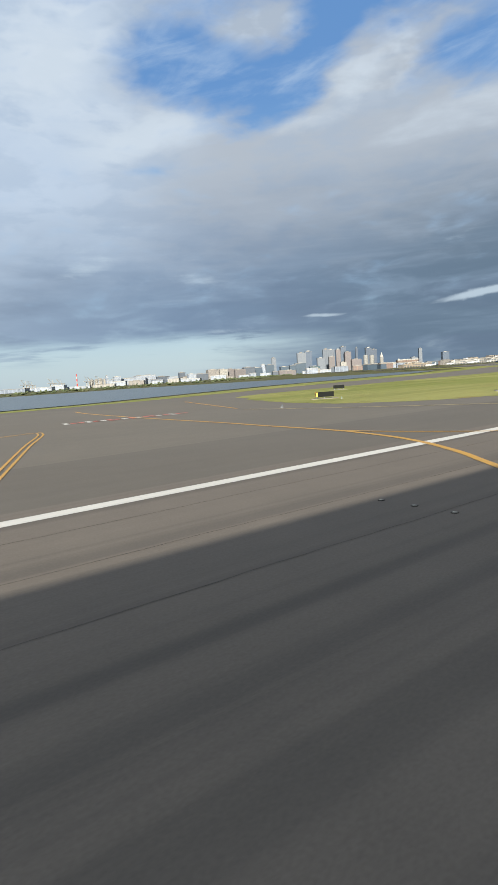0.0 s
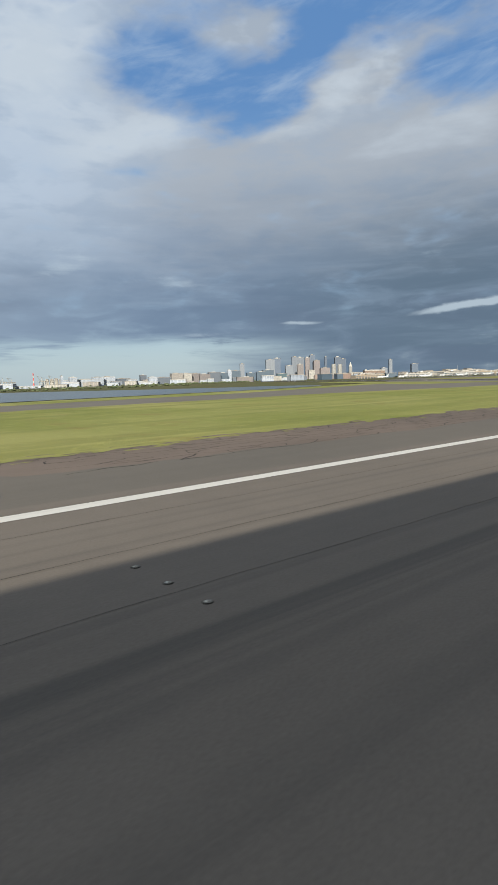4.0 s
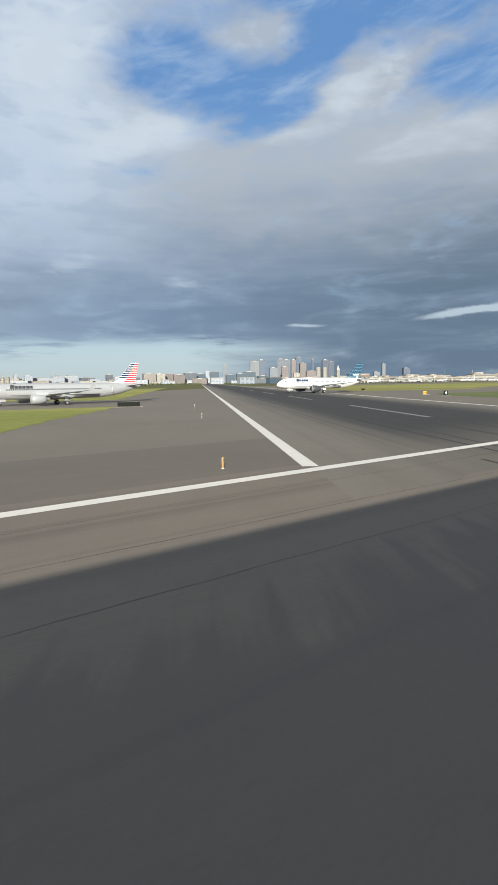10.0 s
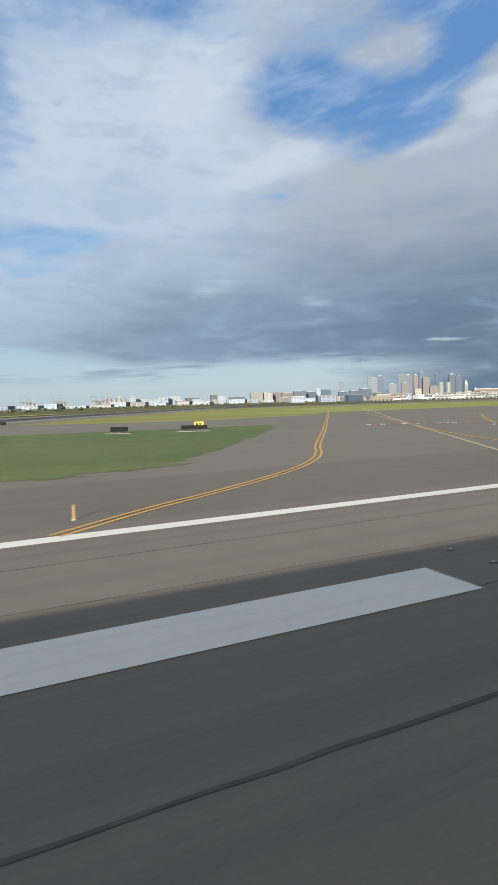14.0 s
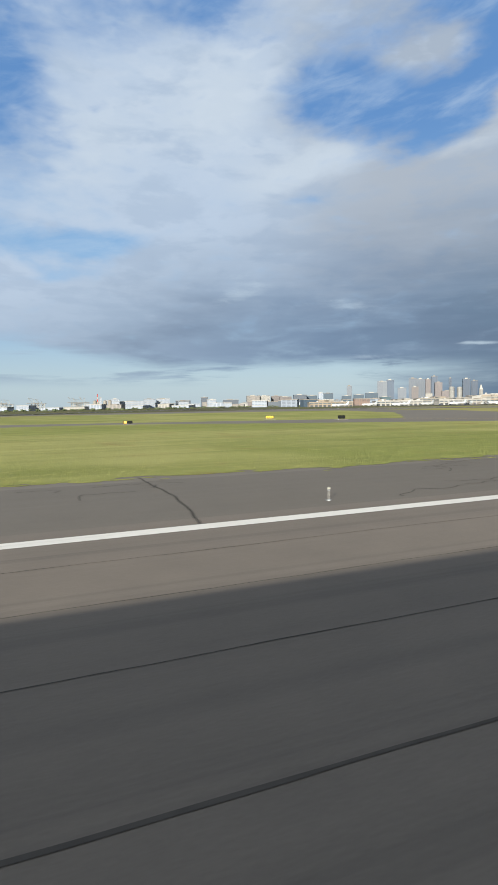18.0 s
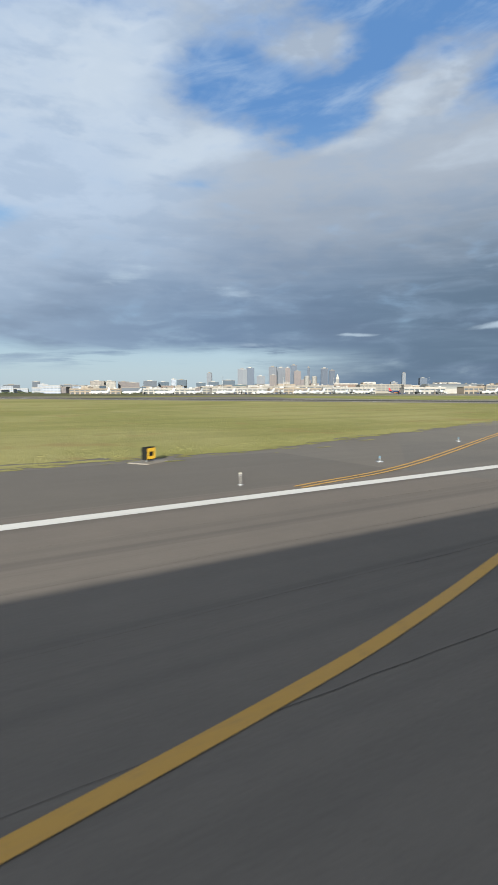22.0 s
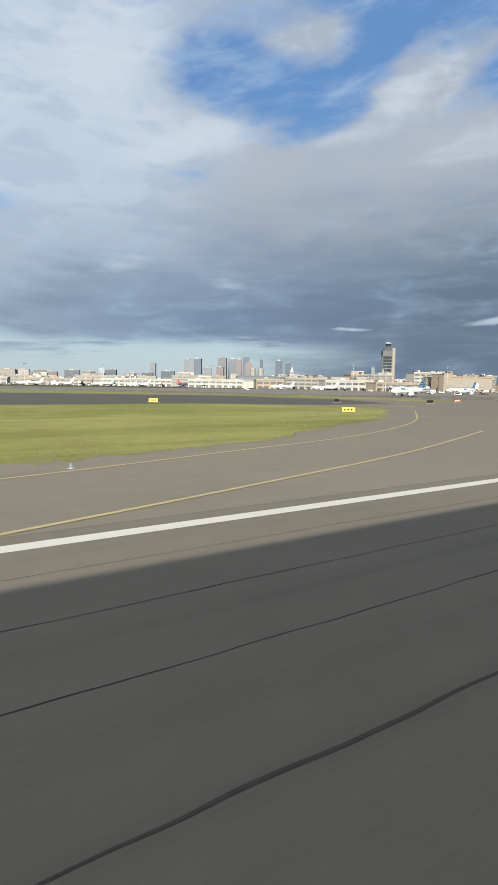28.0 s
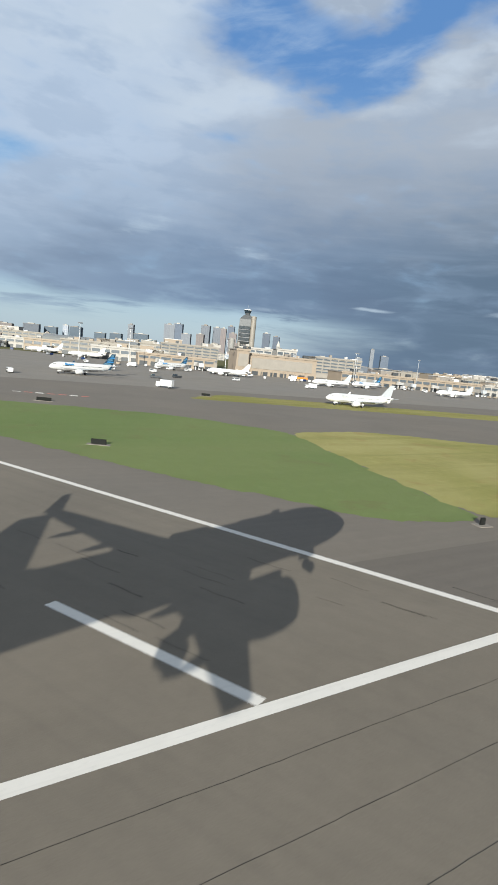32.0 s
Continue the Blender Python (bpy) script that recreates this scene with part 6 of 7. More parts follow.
for i, (px, py, turn) in enumerate(((1455, 790, 175), (1500, 806, 160), (1556, 792, 185), (1612, 800, 150), (1888, 345, 170), (1936, 352, 185), (2005, 322, 160), (2140, 296, 175), (1762, 560, 150), (1790, 420, 200), (1830, 408, 140), (2260, 280, 190), (1395, 815, 170), (1340, 858, 165), (1298, 886, 190), (1252, 916, 150), (1206, 950, 175), (1160, 985, 160), (1690, 745, 150), (1735, 612, 165))):
    copy_thing(waves if i in (5, 9) else white, at(px, py, 0.02, turn))

# ---- airfield signs and lights ----
def sign(x, y, w, h, face, turn=-38, text="", ink=None, label="", category="sign", foot=0.35, pad=True, panels=(), scale=0.72, depth=0.28, group="airfield signs"):
    """A lit airfield sign: a shallow cabinet on short legs over a concrete pad."""
    s = root("airfield_sign", x, y, 0, turn, label, category, group)
    part("cabinet", a_box(-w / 2, w / 2, -depth / 2, depth / 2, foot, foot + h, 0.04), SIGN_BLACK, s)
    if face is not SIGN_BLACK:
        part("face", a_box(-w / 2 + 0.06, w / 2 - 0.06, -depth / 2 - 0.025, -depth / 2 + 0.02, foot + 0.06, foot + h - 0.06), face, s)
    for mat, a, b in panels:
        part("panel", a_box(a * w, b * w, -depth / 2 - 0.03, -depth / 2 + 0.02, foot + 0.08, foot + h - 0.08), mat, s)
    n = max(2, int(w / 1.2) + 1)
    for i in range(n):
        px = -w / 2 + 0.2 + (w - 0.4) * i / (n - 1)
        part("leg", a_tube((px, 0, 0), (px, 0, foot + 0.05), 0.045, 0.045, 8), STEEL, s)
    if pad:
        part("pad", a_box(-w / 2 - 0.7, w / 2 + 0.7, -0.8, 0.8, 0.0, 0.085, 0.02), CONCRETE, s, "pale concrete pad")
    if text:
        lettering("lettering", text, h * scale * 1.35, ink, s, pose(0, -depth / 2 - 0.045, foot + h / 2, 90, 0, 0))
    return s


def unread(s, w, h, foot, n, ink, depth=0.28):
    """Writing too small to read, as bars."""
    for i in range(n):
        x = -w * 0.36 + w * 0.72 * (i + 0.1) / n
        part("writing_bar", a_box(x, x + w * 0.72 / n * 0.62, -depth / 2 - 0.05, -depth / 2 - 0.02, foot + h * 0.32, foot + h * 0.66), ink, s)


for x, y in ((1022.3, 96.1), (1011.9, 56.3), (1032.2, 66.0)):
    sign(x, y, 0.6, 0.42, PLASTER, -40, label="small white airfield marker board", foot=0.12, pad=False)
BACK = "black back of a long airfield sign on a concrete pad"
sign(-111, 71, 3.2, 0.85, SIGN_BLACK, -38, label="long black airfield sign with a small yellow panel", panels=((AMBER, -0.46, -0.36),))
sign(-79, 99, 2.6, 0.8, SIGN_BLACK, -38, label=BACK)
sign(-97, 47, 0.95, 1.05, SIGN_BLACK, -52, "9", SIGN_WHITE, "black distance sign with a white figure nine", foot=0.2)
sign(-102, 37, 2.0, 0.8, SIGN_BLACK, -38, label=BACK)
sign(78.7, 39.2, 1.75, 0.72, SIGN_RED, -84, "9-27", SIGN_WHITE, "red sign with white runway numbers", foot=0.15)
sign(200, 104, 4.4, 0.85, SIGN_BLACK, -34, label=BACK, foot=0.12)
sign(293.9, 93, 1.2, 1.35, SIGN_BLACK, -38, "4", SIGN_WHITE, "black distance sign with a white figure four", foot=0.2)
sign(274, 62, 3.1, 0.75, SIGN_BLACK, -20, label=BACK, foot=0.05)
sign(286, 40.5, 1.8, 0.68, SIGN_BLACK, -30, label=BACK)
sign(352, 172, 1.6, 0.8, SIGN_BLACK, -30, label=BACK, pad=False)
sign(367, 97, 3.0, 0.8, SIGN_BLACK, -30, label=BACK)
sign(379, 93, 4.4, 0.7, SIGN_BLACK, -25, label=BACK)
unread(sign(381, 96, 1.8, 0.9, AMBER, -25, label="yellow airfield sign with black writing", foot=0.7), 1.8, 0.9, 0.7, 2, SIGN_BLACK)
unread(sign(304.9, 107.5, 1.3, 0.8, AMBER, -25, label="yellow airfield sign with black writing", foot=0.3), 1.5, 0.9, 0.3, 2, SIGN_BLACK)
sign(446, 65, 4.2, 0.9, SIGN_BLACK, -25, label=BACK, foot=0.1)
sign(448, 34.5, 0.85, 0.8, SIGN_BLACK, -50, label="black square airfield sign on a concrete pad", foot=0.12, depth=0.5)
sign(479, 100, 1.6, 0.9, SIGN_BLACK, -25, label=BACK)
sign(603, 158, 2.6, 0.8, SIGN_BLACK, -22, label=BACK, panels=((AMBER, -0.4, -0.1),))
unread(sign(654, 176, 2.6, 0.9, AMBER, -20, label="yellow airfield sign with black writing"), 2.6, 0.9, 0.35, 3, SIGN_BLACK)
sign(666, 150, 2.2, 1.0, SIGN_BLACK, -20, label=BACK)
sign(698, 64, 4.2, 0.85, SIGN_BLACK, -16, label="long black airfield sign with a small yellow panel", foot=0.1, panels=((AMBER, 0.36, 0.46),))
sign(754.6, 94, 2.7, 0.85, SIGN_BLACK, -16, label=BACK, foot=0.1)
unread(sign(711, 70, 0.7, 0.45, AMBER, -16, label="small yellow airfield sign with black writing"), 0.7, 0.45, 0.35, 1, SIGN_BLACK)
sign(794, 43, 0.85, 1.05, SIGN_BLACK, -24, "6", SIGN_WHITE, "black distance sign with a white figure six", foot=0.12)
unread(sign(849, 35.5, 0.95, 0.85, AMBER, 30, label="small yellow airfield sign seen at an angle", foot=0.2, depth=0.45), 0.95, 0.85, 0.2, 1, SIGN_BLACK, 0.45)
unread(sign(1001.8, 105, 3.7, 1.1, SIGN_RED, -41, label="red airfield sign with white writing", foot=0.2), 3.7, 1.1, 0.2, 4, SIGN_WHITE)
unread(sign(1045.6, 40.5, 3.0, 0.95, SIGN_RED, -42, label="red airfield sign with white writing", foot=0.15), 3.0, 0.95, 0.15, 5, SIGN_WHITE)
sign(1038, 52.5, 4.2, 0.85, SIGN_BLACK, -42, label=BACK, foot=0.1)
sign(993, 37, 0.78, 0.78, SIGN_BLACK, 0, label="black square airfield sign on a concrete pad", foot=0.12)
unread(sign(1369, 92, 3.0, 1.1, AMBER, -35, label="yellow airfield sign with black bars", foot=0.2), 3.0, 1.1, 0.2, 3, SIGN_BLACK)
unread(sign(1354, 160, 2.8, 1.1, AMBER, -35, label="yellow airfield sign with black writing", foot=0.2), 2.8, 1.1, 0.2, 3, SIGN_BLACK)
sign(1397.4, 35.5, 1.0, 1.15, SIGN_BLACK, -38, "4", SIGN_WHITE, "black distance sign with a white figure four", foot=0.35)
unread(sign(1388.6, 36.3, 0.95, 0.85, AMBER, 20, label="small yellow airfield sign seen at an angle", foot=0.2, depth=0.5), 0.95, 0.85, 0.2, 1, SIGN_BLACK, 0.5)
unread(sign(1409.6, 46, 0.95, 0.8, AMBER, 15, label="small yellow airfield sign seen at an angle", foot=0.2, depth=0.5), 0.95, 0.8, 0.2, 1, SIGN_BLACK, 0.5)
sign(1452, 135, 2.3, 0.9, SIGN_BLACK, -35, label=BACK)
sign(1420, 150, 1.6, 0.9, SIGN_BLACK, -35, label=BACK)
unread(sign(1475, 140, 2.6, 1.0, SIGN_RED, -35, label="red airfield sign with white writing"), 2.6, 1.0, 0.35, 4, SIGN_WHITE)
sign(1477.5, 68.8, 3.4, 0.9, SIGN_BLACK, -28, label=BACK, foot=0.1)
sign(1488, 76, 2.4, 0.8, SIGN_BLACK, -28, label=BACK, foot=0.1, panels=((AMBER, -0.4, -0.3),))
unread(sign(1548.8, 38.9, 3.0, 0.95, SIGN_RED, -78, label="red airfield sign with white writing on a pad", foot=0.1, depth=0.4), 3.0, 0.95, 0.1, 5, SIGN_WHITE, 0.4)
sign(1556.2, 62, 2.5, 0.95, SIGN_BLACK, -35, label=BACK, foot=0.1)
sign(1637, 95, 2.6, 0.9, SIGN_BLACK, -30, label=BACK, foot=0.1)
sign(1716, 201, 3.4, 1.0, SIGN_BLACK, -30, label=BACK, foot=0.1)
sign(1667, 40.6, 0.7, 0.9, SIGN_BLACK, -10, label="black square airfield sign on a concrete pad", foot=0.1)
sign(1499.8, 38, 0.9, 0.9, SIGN_BLACK, -20, label="black square airfield sign on a concrete pad", foot=0.1)
sign(1643.5, 160, 4.0, 0.9, SIGN_BLACK, -30, label=BACK, foot=0.1)


def edge_light(amber):
    e = root("runway_edge_light", 0, 0, 0, 0, "slim amber runway edge light on a round base" if amber else "slim white runway edge light on a round base", "light", "runway edge lights")
    part("base", a_tube((0, 0, 0), (0, 0, 0.04), 0.11, 0.10, 14), STEEL, e)
    part("stem", a_tube((0, 0, 0.04), (0, 0, 0.48), 0.045 if amber else 0.022, 0.04 if amber else 0.02, 10), FADED_AMBER if amber else PLASTER, e)
    part("collar", a_tube((0, 0, 0.48), (0, 0, 0.54), 0.04, 0.04, 12), STEEL, e)
    part("lens", rings(bmesh.new(), [[(r * math.cos(t), r * math.sin(t), z) for t in np.linspace(0, 6.2832, 12, endpoint=False)] for r, z in ((0.036, 0.54), (0.042, 0.58), (0.036, 0.63), (0.015, 0.65))]), FADED_AMBER if amber else LENS, e, smooth=True)
    return e


LIGHT_W, LIGHT_O = edge_light(False), edge_light(True)
LIGHT_W.matrix_basis, LIGHT_O.matrix_basis = at(40, 24.2), at(165, 24.6)
for x in (-255, -196, -78, -19, 101, 468, 528, 587.5, 646.6, 753, 801, 849, 900, 952, 1003, 1121, 1180, 1239, 1357, 1416, 1590, 1649, 1708):
    copy_thing(LIGHT_W, at(x, 24.2))
for x, y in ((290, 24.9), (348.6, 24.4), (705, 24.2), (1062, 24.2), (1534.3, 24.1)):
    copy_thing(LIGHT_O, at(x, y))
for x, y in ((234, 31), (250, 62), (189, 62), (205, 88)):
    copy_thing(LIGHT_W, at(x, y))


def taxi_light():
    e = root("taxiway_light", 0, 0, 0, 0, "short taxiway edge light with a blue lens", "light", "taxiway lights")
    part("base", a_tube((0, 0, 0), (0, 0, 0.06), 0.25, 0.22, 12), STEEL, e)
    part("stem", a_tube((0, 0, 0.06), (0, 0, 0.26), 0.04, 0.04, 8), STEEL, e)
    part("lens", a_tube((0, 0, 0.26), (0, 0, 0.40), 0.06, 0.045, 10), FIN_LINE, e)
    return e


TAXI = taxi_light()
TAXI.matrix_basis = at(1291, 39)
for x, y in ((862, 27), (880, 34), (905, 44), (930, 52), (955, 61), (1000, 72), (1020, 66), (-128, 62), (-112, 66), (420, 66), (424, 80), (500, 128), (740, 100), (735, 118), (1435, 70), (1455, 95), (1380, 130), (1560, 110)):
    copy_thing(TAXI, at(x, y))


def flush_light():
    e = root("touchdown_light", 0, 0, 0, 0, "flush round touchdown light set in the runway", "light", "touchdown lights")
    part("rim", rings(bmesh.new(), [[(r * math.cos(t), r * math.sin(t), z) for t in np.linspace(0, 6.2832, 20, endpoint=False)] for r, z in ((0.125, 0.0), (0.118, 0.010), (0.105, 0.022))]), SEAL, e)
    part("plate", rings(bmesh.new(), [[(r * math.cos(t), r * math.sin(t), z) for t in np.linspace(0, 6.2832, 18, endpoint=False)] for r, z in ((0.105, 0.020), (0.075, 0.032), (0.03, 0.038))]), BEIGE, e, smooth=True)
    part("prism", a_box(-0.07, -0.02, -0.035, 0.035, 0.026, 0.042, 0.005), LENS, e)
    return e


FLUSH = flush_light()
FLUSH.matrix_basis = at(-77, 9.75, 0.008)
for i, x in enumerate((-77, -46, 173.3, 204, 234.7, 265.4, 296, 327, 358)):
    for y in (9.75, 11.35, 12.95):
        if i or y > 10.2:
            copy_thing(FLUSH, at(x, y, 0.008))
for x, y in ((-164.4, 13.2), (-164.4, 11.8), (-164.4, 10.3), (-134.3, 13.2), (-134.3, 11.7), (-134.3, 10.2)):
    copy_thing(FLUSH, at(x, y, 0.008))

# ---- terminals and the apron ----
def terminal(x, y, w, d, h, turn, wall, label, floors=2, bridges=0, doors=True, blank=False, group="terminals"):
    """A terminal block: wall with recessed window bays on each floor, a roof slab, plant on top, dock doors below."""
    b = root("terminal_building", x, y, 0, turn, label, "building", group)
    part("wall", a_box(-w / 2, w / 2, 0, d, 0, h), wall, b)
    part("roof", a_box(-w / 2 - 0.8, w / 2 + 0.8, -0.8, d + 0.8, h, h + 0.9), ROOFING, b)
    part("parapet", a_box(-w / 2 - 0.9, w / 2 + 0.9, -1.0, -0.5, h - 0.2, h + 1.5), wall, b)
    n = max(3, int(w / 9))
    fh = (h - 5) / max(1, floors)
    for f in range(0 if blank else floors):
        z0 = 5 + f * fh + fh * 0.28
        win = part("window", a_box(0.8, w / n - 0.8, -0.22, 0.25, z0, z0 + fh * 0.42), TINTED, b)
        win.location.x = -w / 2 * S
        for i in range(1, n):
            again(win, b, Matrix.Translation((-w / 2 + i * w / n, 0, 0)))
        part("sill_band", a_box(-w / 2, w / 2, -0.5, 0.0, z0 - 0.7, z0 - 0.2), wall, b)
    if blank:
        part("front_panel", a_box(-w * 0.36, w * 0.44, -0.6, 0.0, h * 0.34, h * 0.86, 0.1), BEIGE, b, "large plain front panel")
        for i in range(n):
            part("pier", a_box(-w / 2 + i * w / (n - 1) - 0.5, -w / 2 + i * w / (n - 1) + 0.5, -0.5, 0.0, 0, h * 0.32), wall, b)
    if doors:
        door = part("dock_door", a_box(1.5, w / n - 1.5, -0.15, 0.2, 0, 3.8), DARKBOX, b)
        door.location.x = -w / 2 * S
        for i in range(1, n):
            again(door, b, Matrix.Translation((-w / 2 + i * w / n, 0, 0)))
    random.seed(int(x))
    if w > 60 and not blank:
        for i in range(max(2, int(w / 45))):
            px, pw = random.uniform(-w * 0.48, w * 0.3), random.uniform(12, 26)
            up = random.uniform(2.8, 5.5)
            part("upper_storey", a_box(px, px + pw, d * 0.3, d * 0.85, h + 0.9, h + 0.9 + up), random.choice((TAN, BEIGE, PLASTER, ROOFING)), b)
            part("upper_roof", a_box(px - 0.5, px + pw + 0.5, d * 0.3 - 0.5, d * 0.85 + 0.5, h + 0.9 + up, h + 1.4 + up), random.choice((ROOFING, PLASTER, WHITE_ROOF)), b)
    for i in range(max(3, int(w / 13))):
        px, pw = random.uniform(-w * 0.46, w * 0.40), random.uniform(2, 7)
        part("roof_plant", a_box(px, px + pw, d * 0.2, d * 0.2 + random.uniform(3, 7), h + 0.9, h + random.uniform(2.2, 4.5), 0.1), random.choice((PLASTER, STEEL, ROOFING, TAN, DARKBOX, WHITE_ROOF)), b)
    for i in range(bridges):
        jetbridge(x, y, turn, -w / 2 + w * (i + 0.5) / bridges)
    return b


def jetbridge(x, y, turn, off):
    c, s = math.cos(radians(turn)), math.sin(radians(turn))
    j = root("jet_bridge", x + off * c, y + off * s, 0, turn, "white boarding bridge on a wheeled column", "jet bridge", "boarding bridges")
    part("rotunda", a_tube((0, -3, 3.6), (0, -3, 7.0), 2.4, 2.4, 12), PLASTER, j)
    part("rotunda_column", a_tube((0, -3, 0), (0, -3, 3.6), 0.6, 0.6, 8), STEEL, j)
    part("tunnel", a_box(-1.4, 1.4, -17, -4.5, 4.0, 6.6, 0.1), SKIN_WHITE, j)
    part("outer_tunnel", a_box(-1.7, 1.7, -27, -15, 3.8, 6.8, 0.1), PLASTER, j)
    part("cab", a_box(-2.2, 2.2, -30.5, -27, 3.6, 7.0, 0.2), SKIN_GREY, j)
    part("drive_column", a_box(-1.1, 1.1, -22.5, -21.6, 0.9, 3.8), STEEL, j)
    for sx in (-1, 1):
        part("wheel", a_tube((sx * 1.5, -22.3, 0.55), (sx * 1.0, -22.3, 0.55), 0.55, 0.55, 12), RUBBER, j)
    part("stair", a_box(1.8, 2.6, -26, -21, 0.0, 3.9), STEEL, j)


PALE, SAND = "pale terminal building with bands of dark windows", "sand-coloured terminal building with dock doors at the foot"
GARAGE = "beige parking garage with long open decks"
terminal(1934, 453, 79, 40, 19, -14, TAN, "tan hangar-like terminal with a large plain front", 1, 0, True, True)
terminal(1891, 452, 12, 24, 22, -14, TAN, "tan stair tower beside the terminal", 1, 0, False, True)
terminal(1966, 545, 38, 24, 26, -20, PLASTER, "pale office block above the terminal roofs", 4, 0, False)
terminal(2012, 548, 24, 22, 28, -20, PLASTER, "pale office block with stepped roof", 3, 0, False)
terminal(2082, 535, 60, 26, 24, -20, BEIGE, GARAGE, 5, 0, False)
terminal(1912, 600, 66, 26, 22, -22, BEIGE, GARAGE, 5, 0, False)
terminal(2072, 404, 170, 30, 11, -14, TAN, SAND, 1, 4)
terminal(2250, 368, 170, 30, 11, -14, PLASTER, SAND, 1, 3)
terminal(2430, 335, 160, 30, 12, -14, TAN, SAND, 1, 2)
terminal(2350, 440, 240, 40, 16, -14, BEIGE, PALE, 2, 0)
terminal(1838, 480, 70, 26, 10, -18, TAN, SAND, 1, 2)
terminal(1818, 545, 74, 26, 12, -22, PLASTER, PALE, 1, 0)
terminal(1812, 612, 84, 30, 15, -24, BEIGE, PALE, 2, 0)
terminal(1766, 640, 56, 26, 12, -26, TAN, SAND, 1, 1)
terminal(1716, 720, 80, 26, 11, -30, PLASTER, PALE, 1, 2)
terminal(1790, 900, 96, 36, 19, -30, BEIGE, GARAGE, 3, 0, False)
terminal(1652, 856, 110, 30, 11, -26, PLASTER, PALE, 1, 3)
terminal(1534, 882, 104, 30, 10, -22, TAN, SAND, 1, 3)
terminal(1414, 896, 104, 30, 10, -20, PLASTER, PALE, 1, 3)
terminal(1296, 950, 94, 30, 9, -20, PLASTER, SAND, 1, 1)
terminal(1186, 1030, 90, 30, 9, -20, TAN, SAND, 1, 0)
terminal(1480, 1005, 150, 40, 14, -22, BEIGE, PALE, 2, 0)
terminal(1690, 1040, 150, 40, 17, -28, BEIGE, PALE, 2, 0)
terminal(1960, 830, 130, 40, 20, -26, BEIGE, PALE, 2, 0)
terminal(2190, 720, 160, 40, 19, -22, PLASTER, PALE, 2, 0)
terminal(2480, 620, 180, 40, 18, -16, TAN, PALE, 2, 0)
terminal(2750, 490, 200, 40, 14, -14, PLASTER, PALE, 2, 0)
terminal(3000, 430, 190, 40, 13, -12, TAN, SAND, 1, 0)
vault = root("vaulted_hall", 1850, 760, 0, -28, "grey vaulted roof of a terminal hall", "building", "terminals")
part("roof", rings(bmesh.new(), [[(xx, 26 * math.cos(t), 10 + 10 * math.sin(t)) for t in np.linspace(0, 3.1416, 12)] for xx in (-60, 0, 60)]), plain("vault_roofing", (0.20, 0.205, 0.20), 0.4, 0, 0.15, 0.05), vault)
part("wall", a_box(-60, 60, -26, 26, 0, 10), PLASTER, vault)


def light_mast(x, y, h):
    m = root("light_mast", x, y, 0, 20, "tall galvanised apron light mast with floodlights", "light mast", "apron light masts")
    part("pole", a_tube((0, 0, 0), (0, 0, h), 0.30, 0.14, 10), STEEL, m)
    part("crossbar", a_box(-2.4, 2.4, -0.2, 0.2, h - 0.4, h), STEEL, m)
    for i in range(4):
        part("floodlight", a_box(-2.3 + i * 1.2, -1.4 + i * 1.2, -0.6, 0.1, h - 0.2, h + 0.5, 0.05), STEEL, m)


for mx, my in ((1745, 470), (1782, 455), (1860, 430), (1990, 408), (1998, 414), (2060, 392), (2165, 366), (2172, 372), (2290, 345), (1690, 690), (1590, 835), (1480, 850), (1360, 870)):
    light_mast(mx, my, 30)


def van(kind):
    """A ground service vehicle: van, fuel truck or baggage tug."""
    names = {"van": "white airport van with dark windows", "truck": "white box truck on the apron", "tug": "low dark pushback tug"}
    v = root("service_vehicle", 0, 0, 0, 0, names[kind], "vehicle", "apron vehicles")
    if kind == "van":
        part("body", a_box(-2.6, 2.6, -1.0, 1.0, 0.4, 2.2, 0.2), SKIN_WHITE, v)
        part("windscreen", a_box(2.2, 2.64, -0.85, 0.85, 1.3, 2.0, 0.05), GLASS, v)
        for s in (-1, 1):
            part("side_window", a_box(-2.0, 1.9, s * 0.98, s * 1.02, 1.35, 1.95), GLASS, v)
        wx = (-1.7, 1.7)
    elif kind == "truck":
        part("box_body", a_box(-4.2, 1.4, -1.25, 1.25, 0.9, 3.6, 0.06), SKIN_WHITE, v)
        part("cab", a_box(1.6, 3.6, -1.15, 1.15, 0.5, 2.6, 0.2), SKIN_WHITE, v)
        part("windscreen", a_box(3.4, 3.64, -0.95, 0.95, 1.5, 2.4, 0.04), GLASS, v)
        part("chassis", a_box(-4.2, 3.4, -0.6, 0.6, 0.5, 0.9), DARKBOX, v)
        wx = (-2.8, 2.4)
    else:
        part("body", a_box(-3.2, 3.2, -1.3, 1.3, 0.35, 1.3, 0.15), DARKBOX, v)
        part("cab", a_box(0.6, 2.6, -1.0, 1.0, 1.3, 2.2, 0.12), GLASS, v)
        wx = (-1.9, 1.9)
    for x in wx:
        for s in (-1, 1):
            w = part("wheel", a_tube((x, s * 0.85, 0.42), (x, s * 1.12, 0.42), 0.42, 0.42, 14), RUBBER, v)
            part("hub", a_tube((x, s * 1.1, 0.42), (x, s * 1.15, 0.42), 0.2, 0.2, 10), STEEL, w)
    return v


fleet = [van("van"), van("truck"), van("tug")]
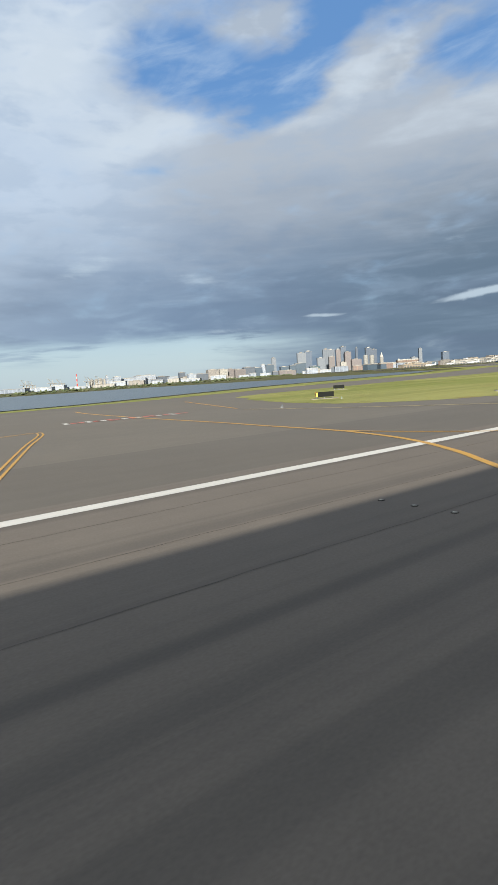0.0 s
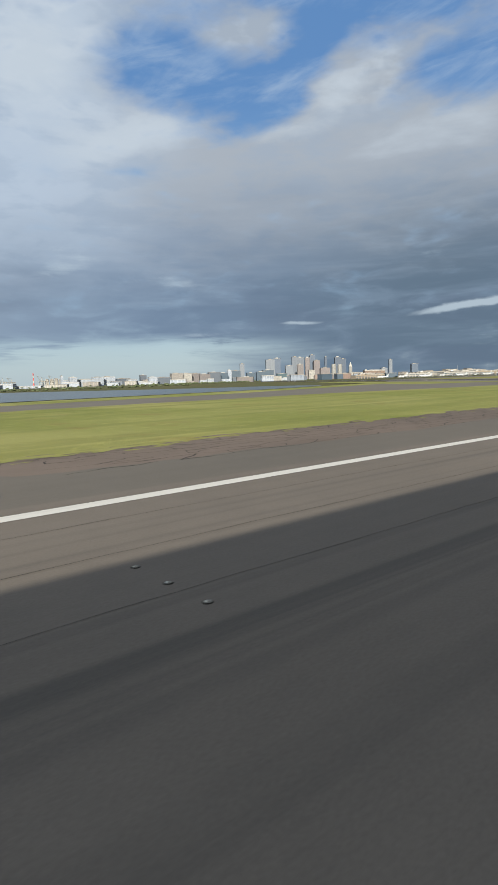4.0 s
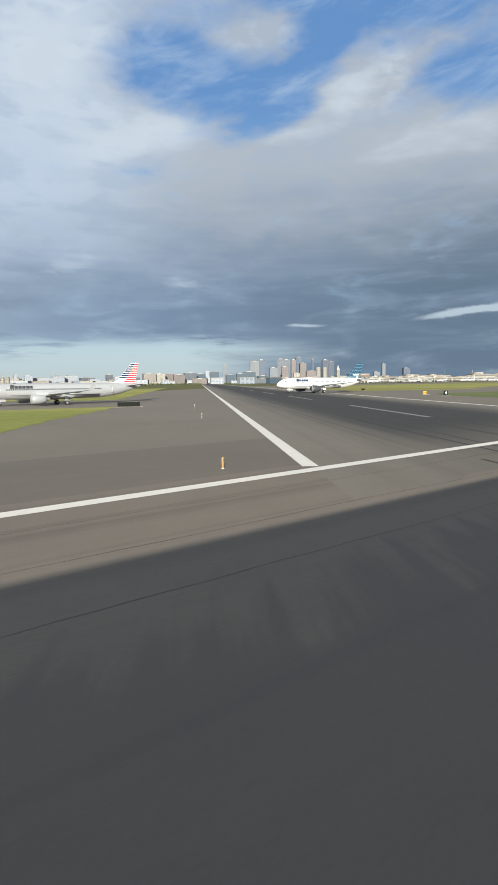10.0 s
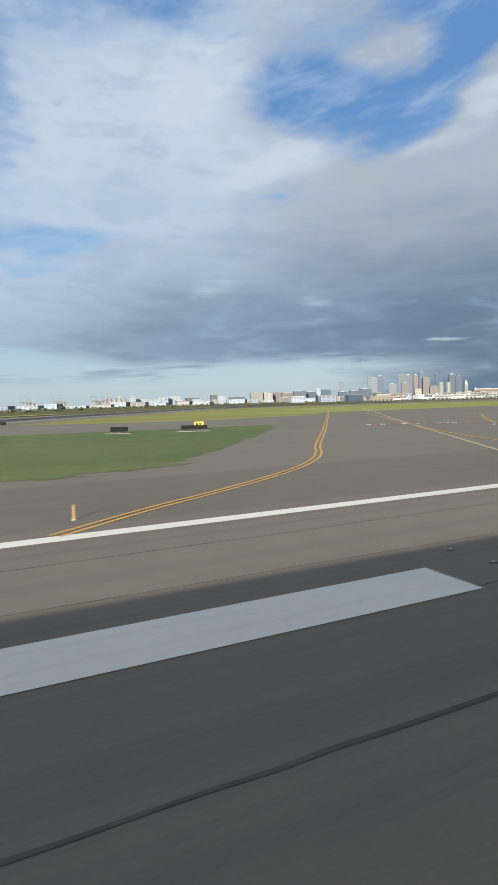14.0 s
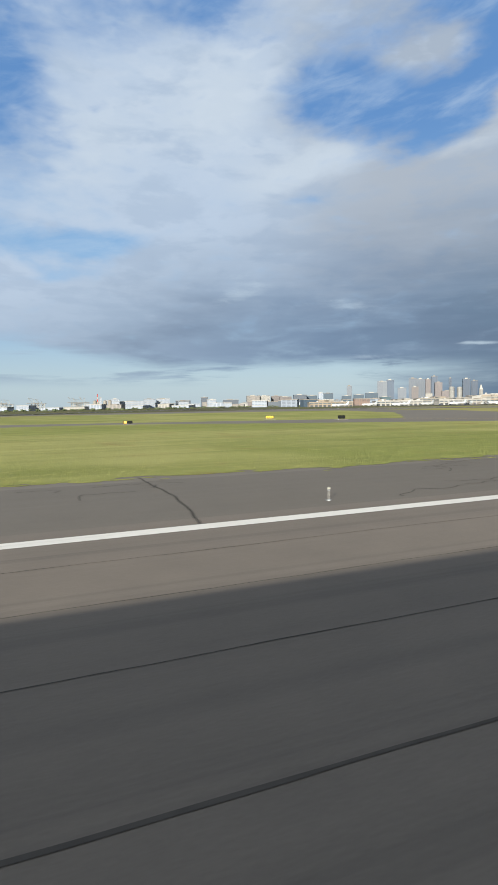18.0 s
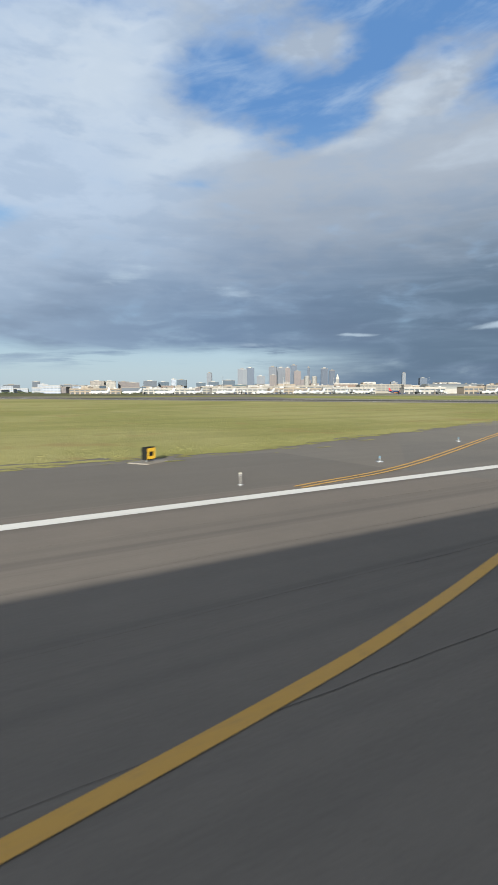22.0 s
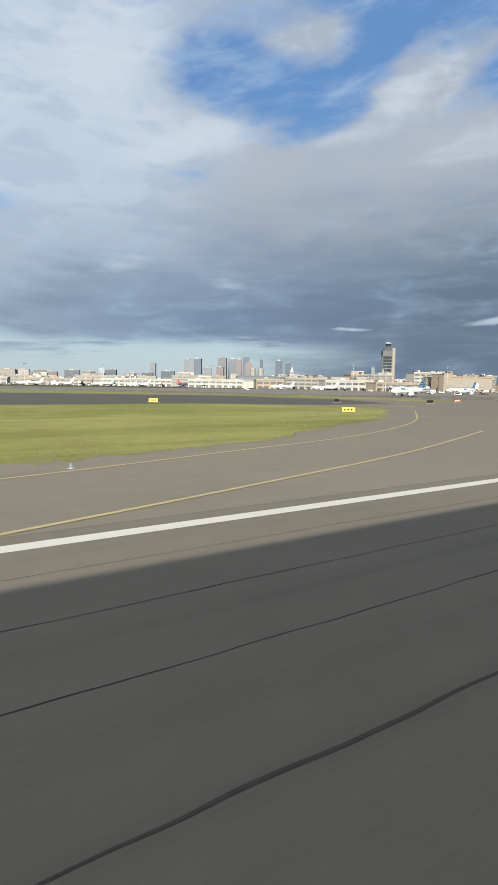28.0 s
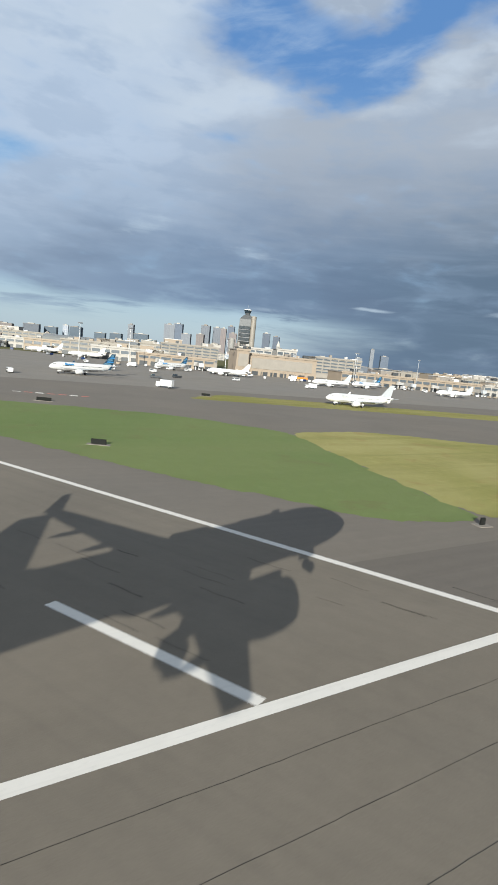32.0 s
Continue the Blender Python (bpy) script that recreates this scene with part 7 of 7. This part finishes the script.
spots = [(1655, 268), (1712, 232), (1738, 300), (1760, 318), (1690, 320), (1742, 440), (1775, 430), (1805, 425), (1842, 418), (1868, 412), (1880, 420), (1930, 425), (1985, 400), (2010, 392), (2035, 385), (2060, 380), (2095, 372), (2130, 362), (2200, 348), (1700, 660),
         (1650, 790), (1600, 810), (1540, 815), (1470, 830), (1410, 845), (1765, 365), (1728, 350), (1810, 330), (1640, 400), (1600, 470), (2240, 340), (1850, 300)]
for i, (vx, vy) in enumerate(spots):
    m = at(vx, vy, 0.01, 37 * i % 180 + 90)
    if i < 3:
        fleet[i].matrix_basis = m
    else:
        copy_thing(fleet[(0, 1, 0, 2, 1)[i % 5]], m)
def container(mat, label):
    """A baggage container or ground cart on the apron."""
    c = root("cargo_container", 0, 0, 0, 0, label, "container", "containers on the apron")
    part("body", a_box(-1.6, 1.6, -0.9, 0.9, 0.45, 2.1, 0.06), mat, c)
    part("chassis", a_box(-1.7, 1.7, -0.7, 0.7, 0.0, 0.45), DARKBOX, c)
    return c


boxes = [container(SKIN_WHITE, "white baggage container on a dark trailer"), container(STEEL, "bare metal baggage container on a dark trailer"),
         container(NAVY, "dark blue baggage container on a trailer"), container(TAN, "tan baggage container on a dark trailer")]
random.seed(31)
for i in range(110):
    f = random.random()
    bx = 1330 + 1100 * f
    by = float(np.interp(bx, [1330, 1500, 1640, 1700, 1770, 1860, 2000, 2200, 2430], [885, 850, 800, 680, 480, 425, 402, 355, 312])) - random.uniform(4, 34)
    m = at(bx, by, 0.01, random.uniform(0, 180))
    if i < 4:
        boxes[i].matrix_basis = m
    else:
        copy_thing(boxes[i % 4], m)
bar_o = root("barrier_row", 1950, 446, 0, -12, "row of orange plastic barriers by the terminal", "barrier")
for i in range(6):
    part("barrier", a_box(i * 2.2, i * 2.2 + 2.0, -0.4, 0.4, 0, 2.0, 0.1), ORANGE, bar_o)

# ---- other side of the runway: unseen wall and airliner added to cast shade ----
southern = root("wall_south", 0, -31, 0, 0, "unseen wall added to cast the aircraft's shade along the runway", "wall", "", "structure")


def shade_section(x0, x1, top, low, crest):
    """Unseen panels; the raked, rounded end is fitted to the plane's shadow in view."""
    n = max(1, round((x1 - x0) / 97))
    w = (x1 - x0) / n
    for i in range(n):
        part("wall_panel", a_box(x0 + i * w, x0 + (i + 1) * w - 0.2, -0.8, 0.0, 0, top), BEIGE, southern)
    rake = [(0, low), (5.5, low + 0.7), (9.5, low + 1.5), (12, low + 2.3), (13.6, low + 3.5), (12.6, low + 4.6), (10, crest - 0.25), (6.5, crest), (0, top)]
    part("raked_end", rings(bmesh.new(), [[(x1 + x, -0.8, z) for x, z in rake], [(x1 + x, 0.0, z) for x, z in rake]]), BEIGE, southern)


# panel height sets how far the added shade reaches over the runway
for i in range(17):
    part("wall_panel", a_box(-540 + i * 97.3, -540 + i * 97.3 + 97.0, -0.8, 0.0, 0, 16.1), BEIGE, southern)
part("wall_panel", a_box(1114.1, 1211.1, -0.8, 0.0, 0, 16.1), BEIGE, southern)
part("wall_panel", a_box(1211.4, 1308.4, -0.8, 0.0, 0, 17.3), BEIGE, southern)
# each end is fitted to the nose shadow the camera sees while passing
shade_section(1308.7, 1333, 17.7, 13.2, 18.5)
shade_section(1376, 1409.5, 18.9, 14.5, 20.3)
shade_section(1452, 1489.2, 21.9, 18.4, 24.0)
# unseen stand-in for the camera's own aircraft, moved up-sun to cast its shadow
shadow_airliner = airliner(LIVERY_WAVES, "unseen airliner, nose raised, added to cast the lift-off shadow", "", 1.08)
shadow_airliner.matrix_basis = pose(1596.2 * S, -18.2 * S, 20.2 * S, 0, -8, 0)
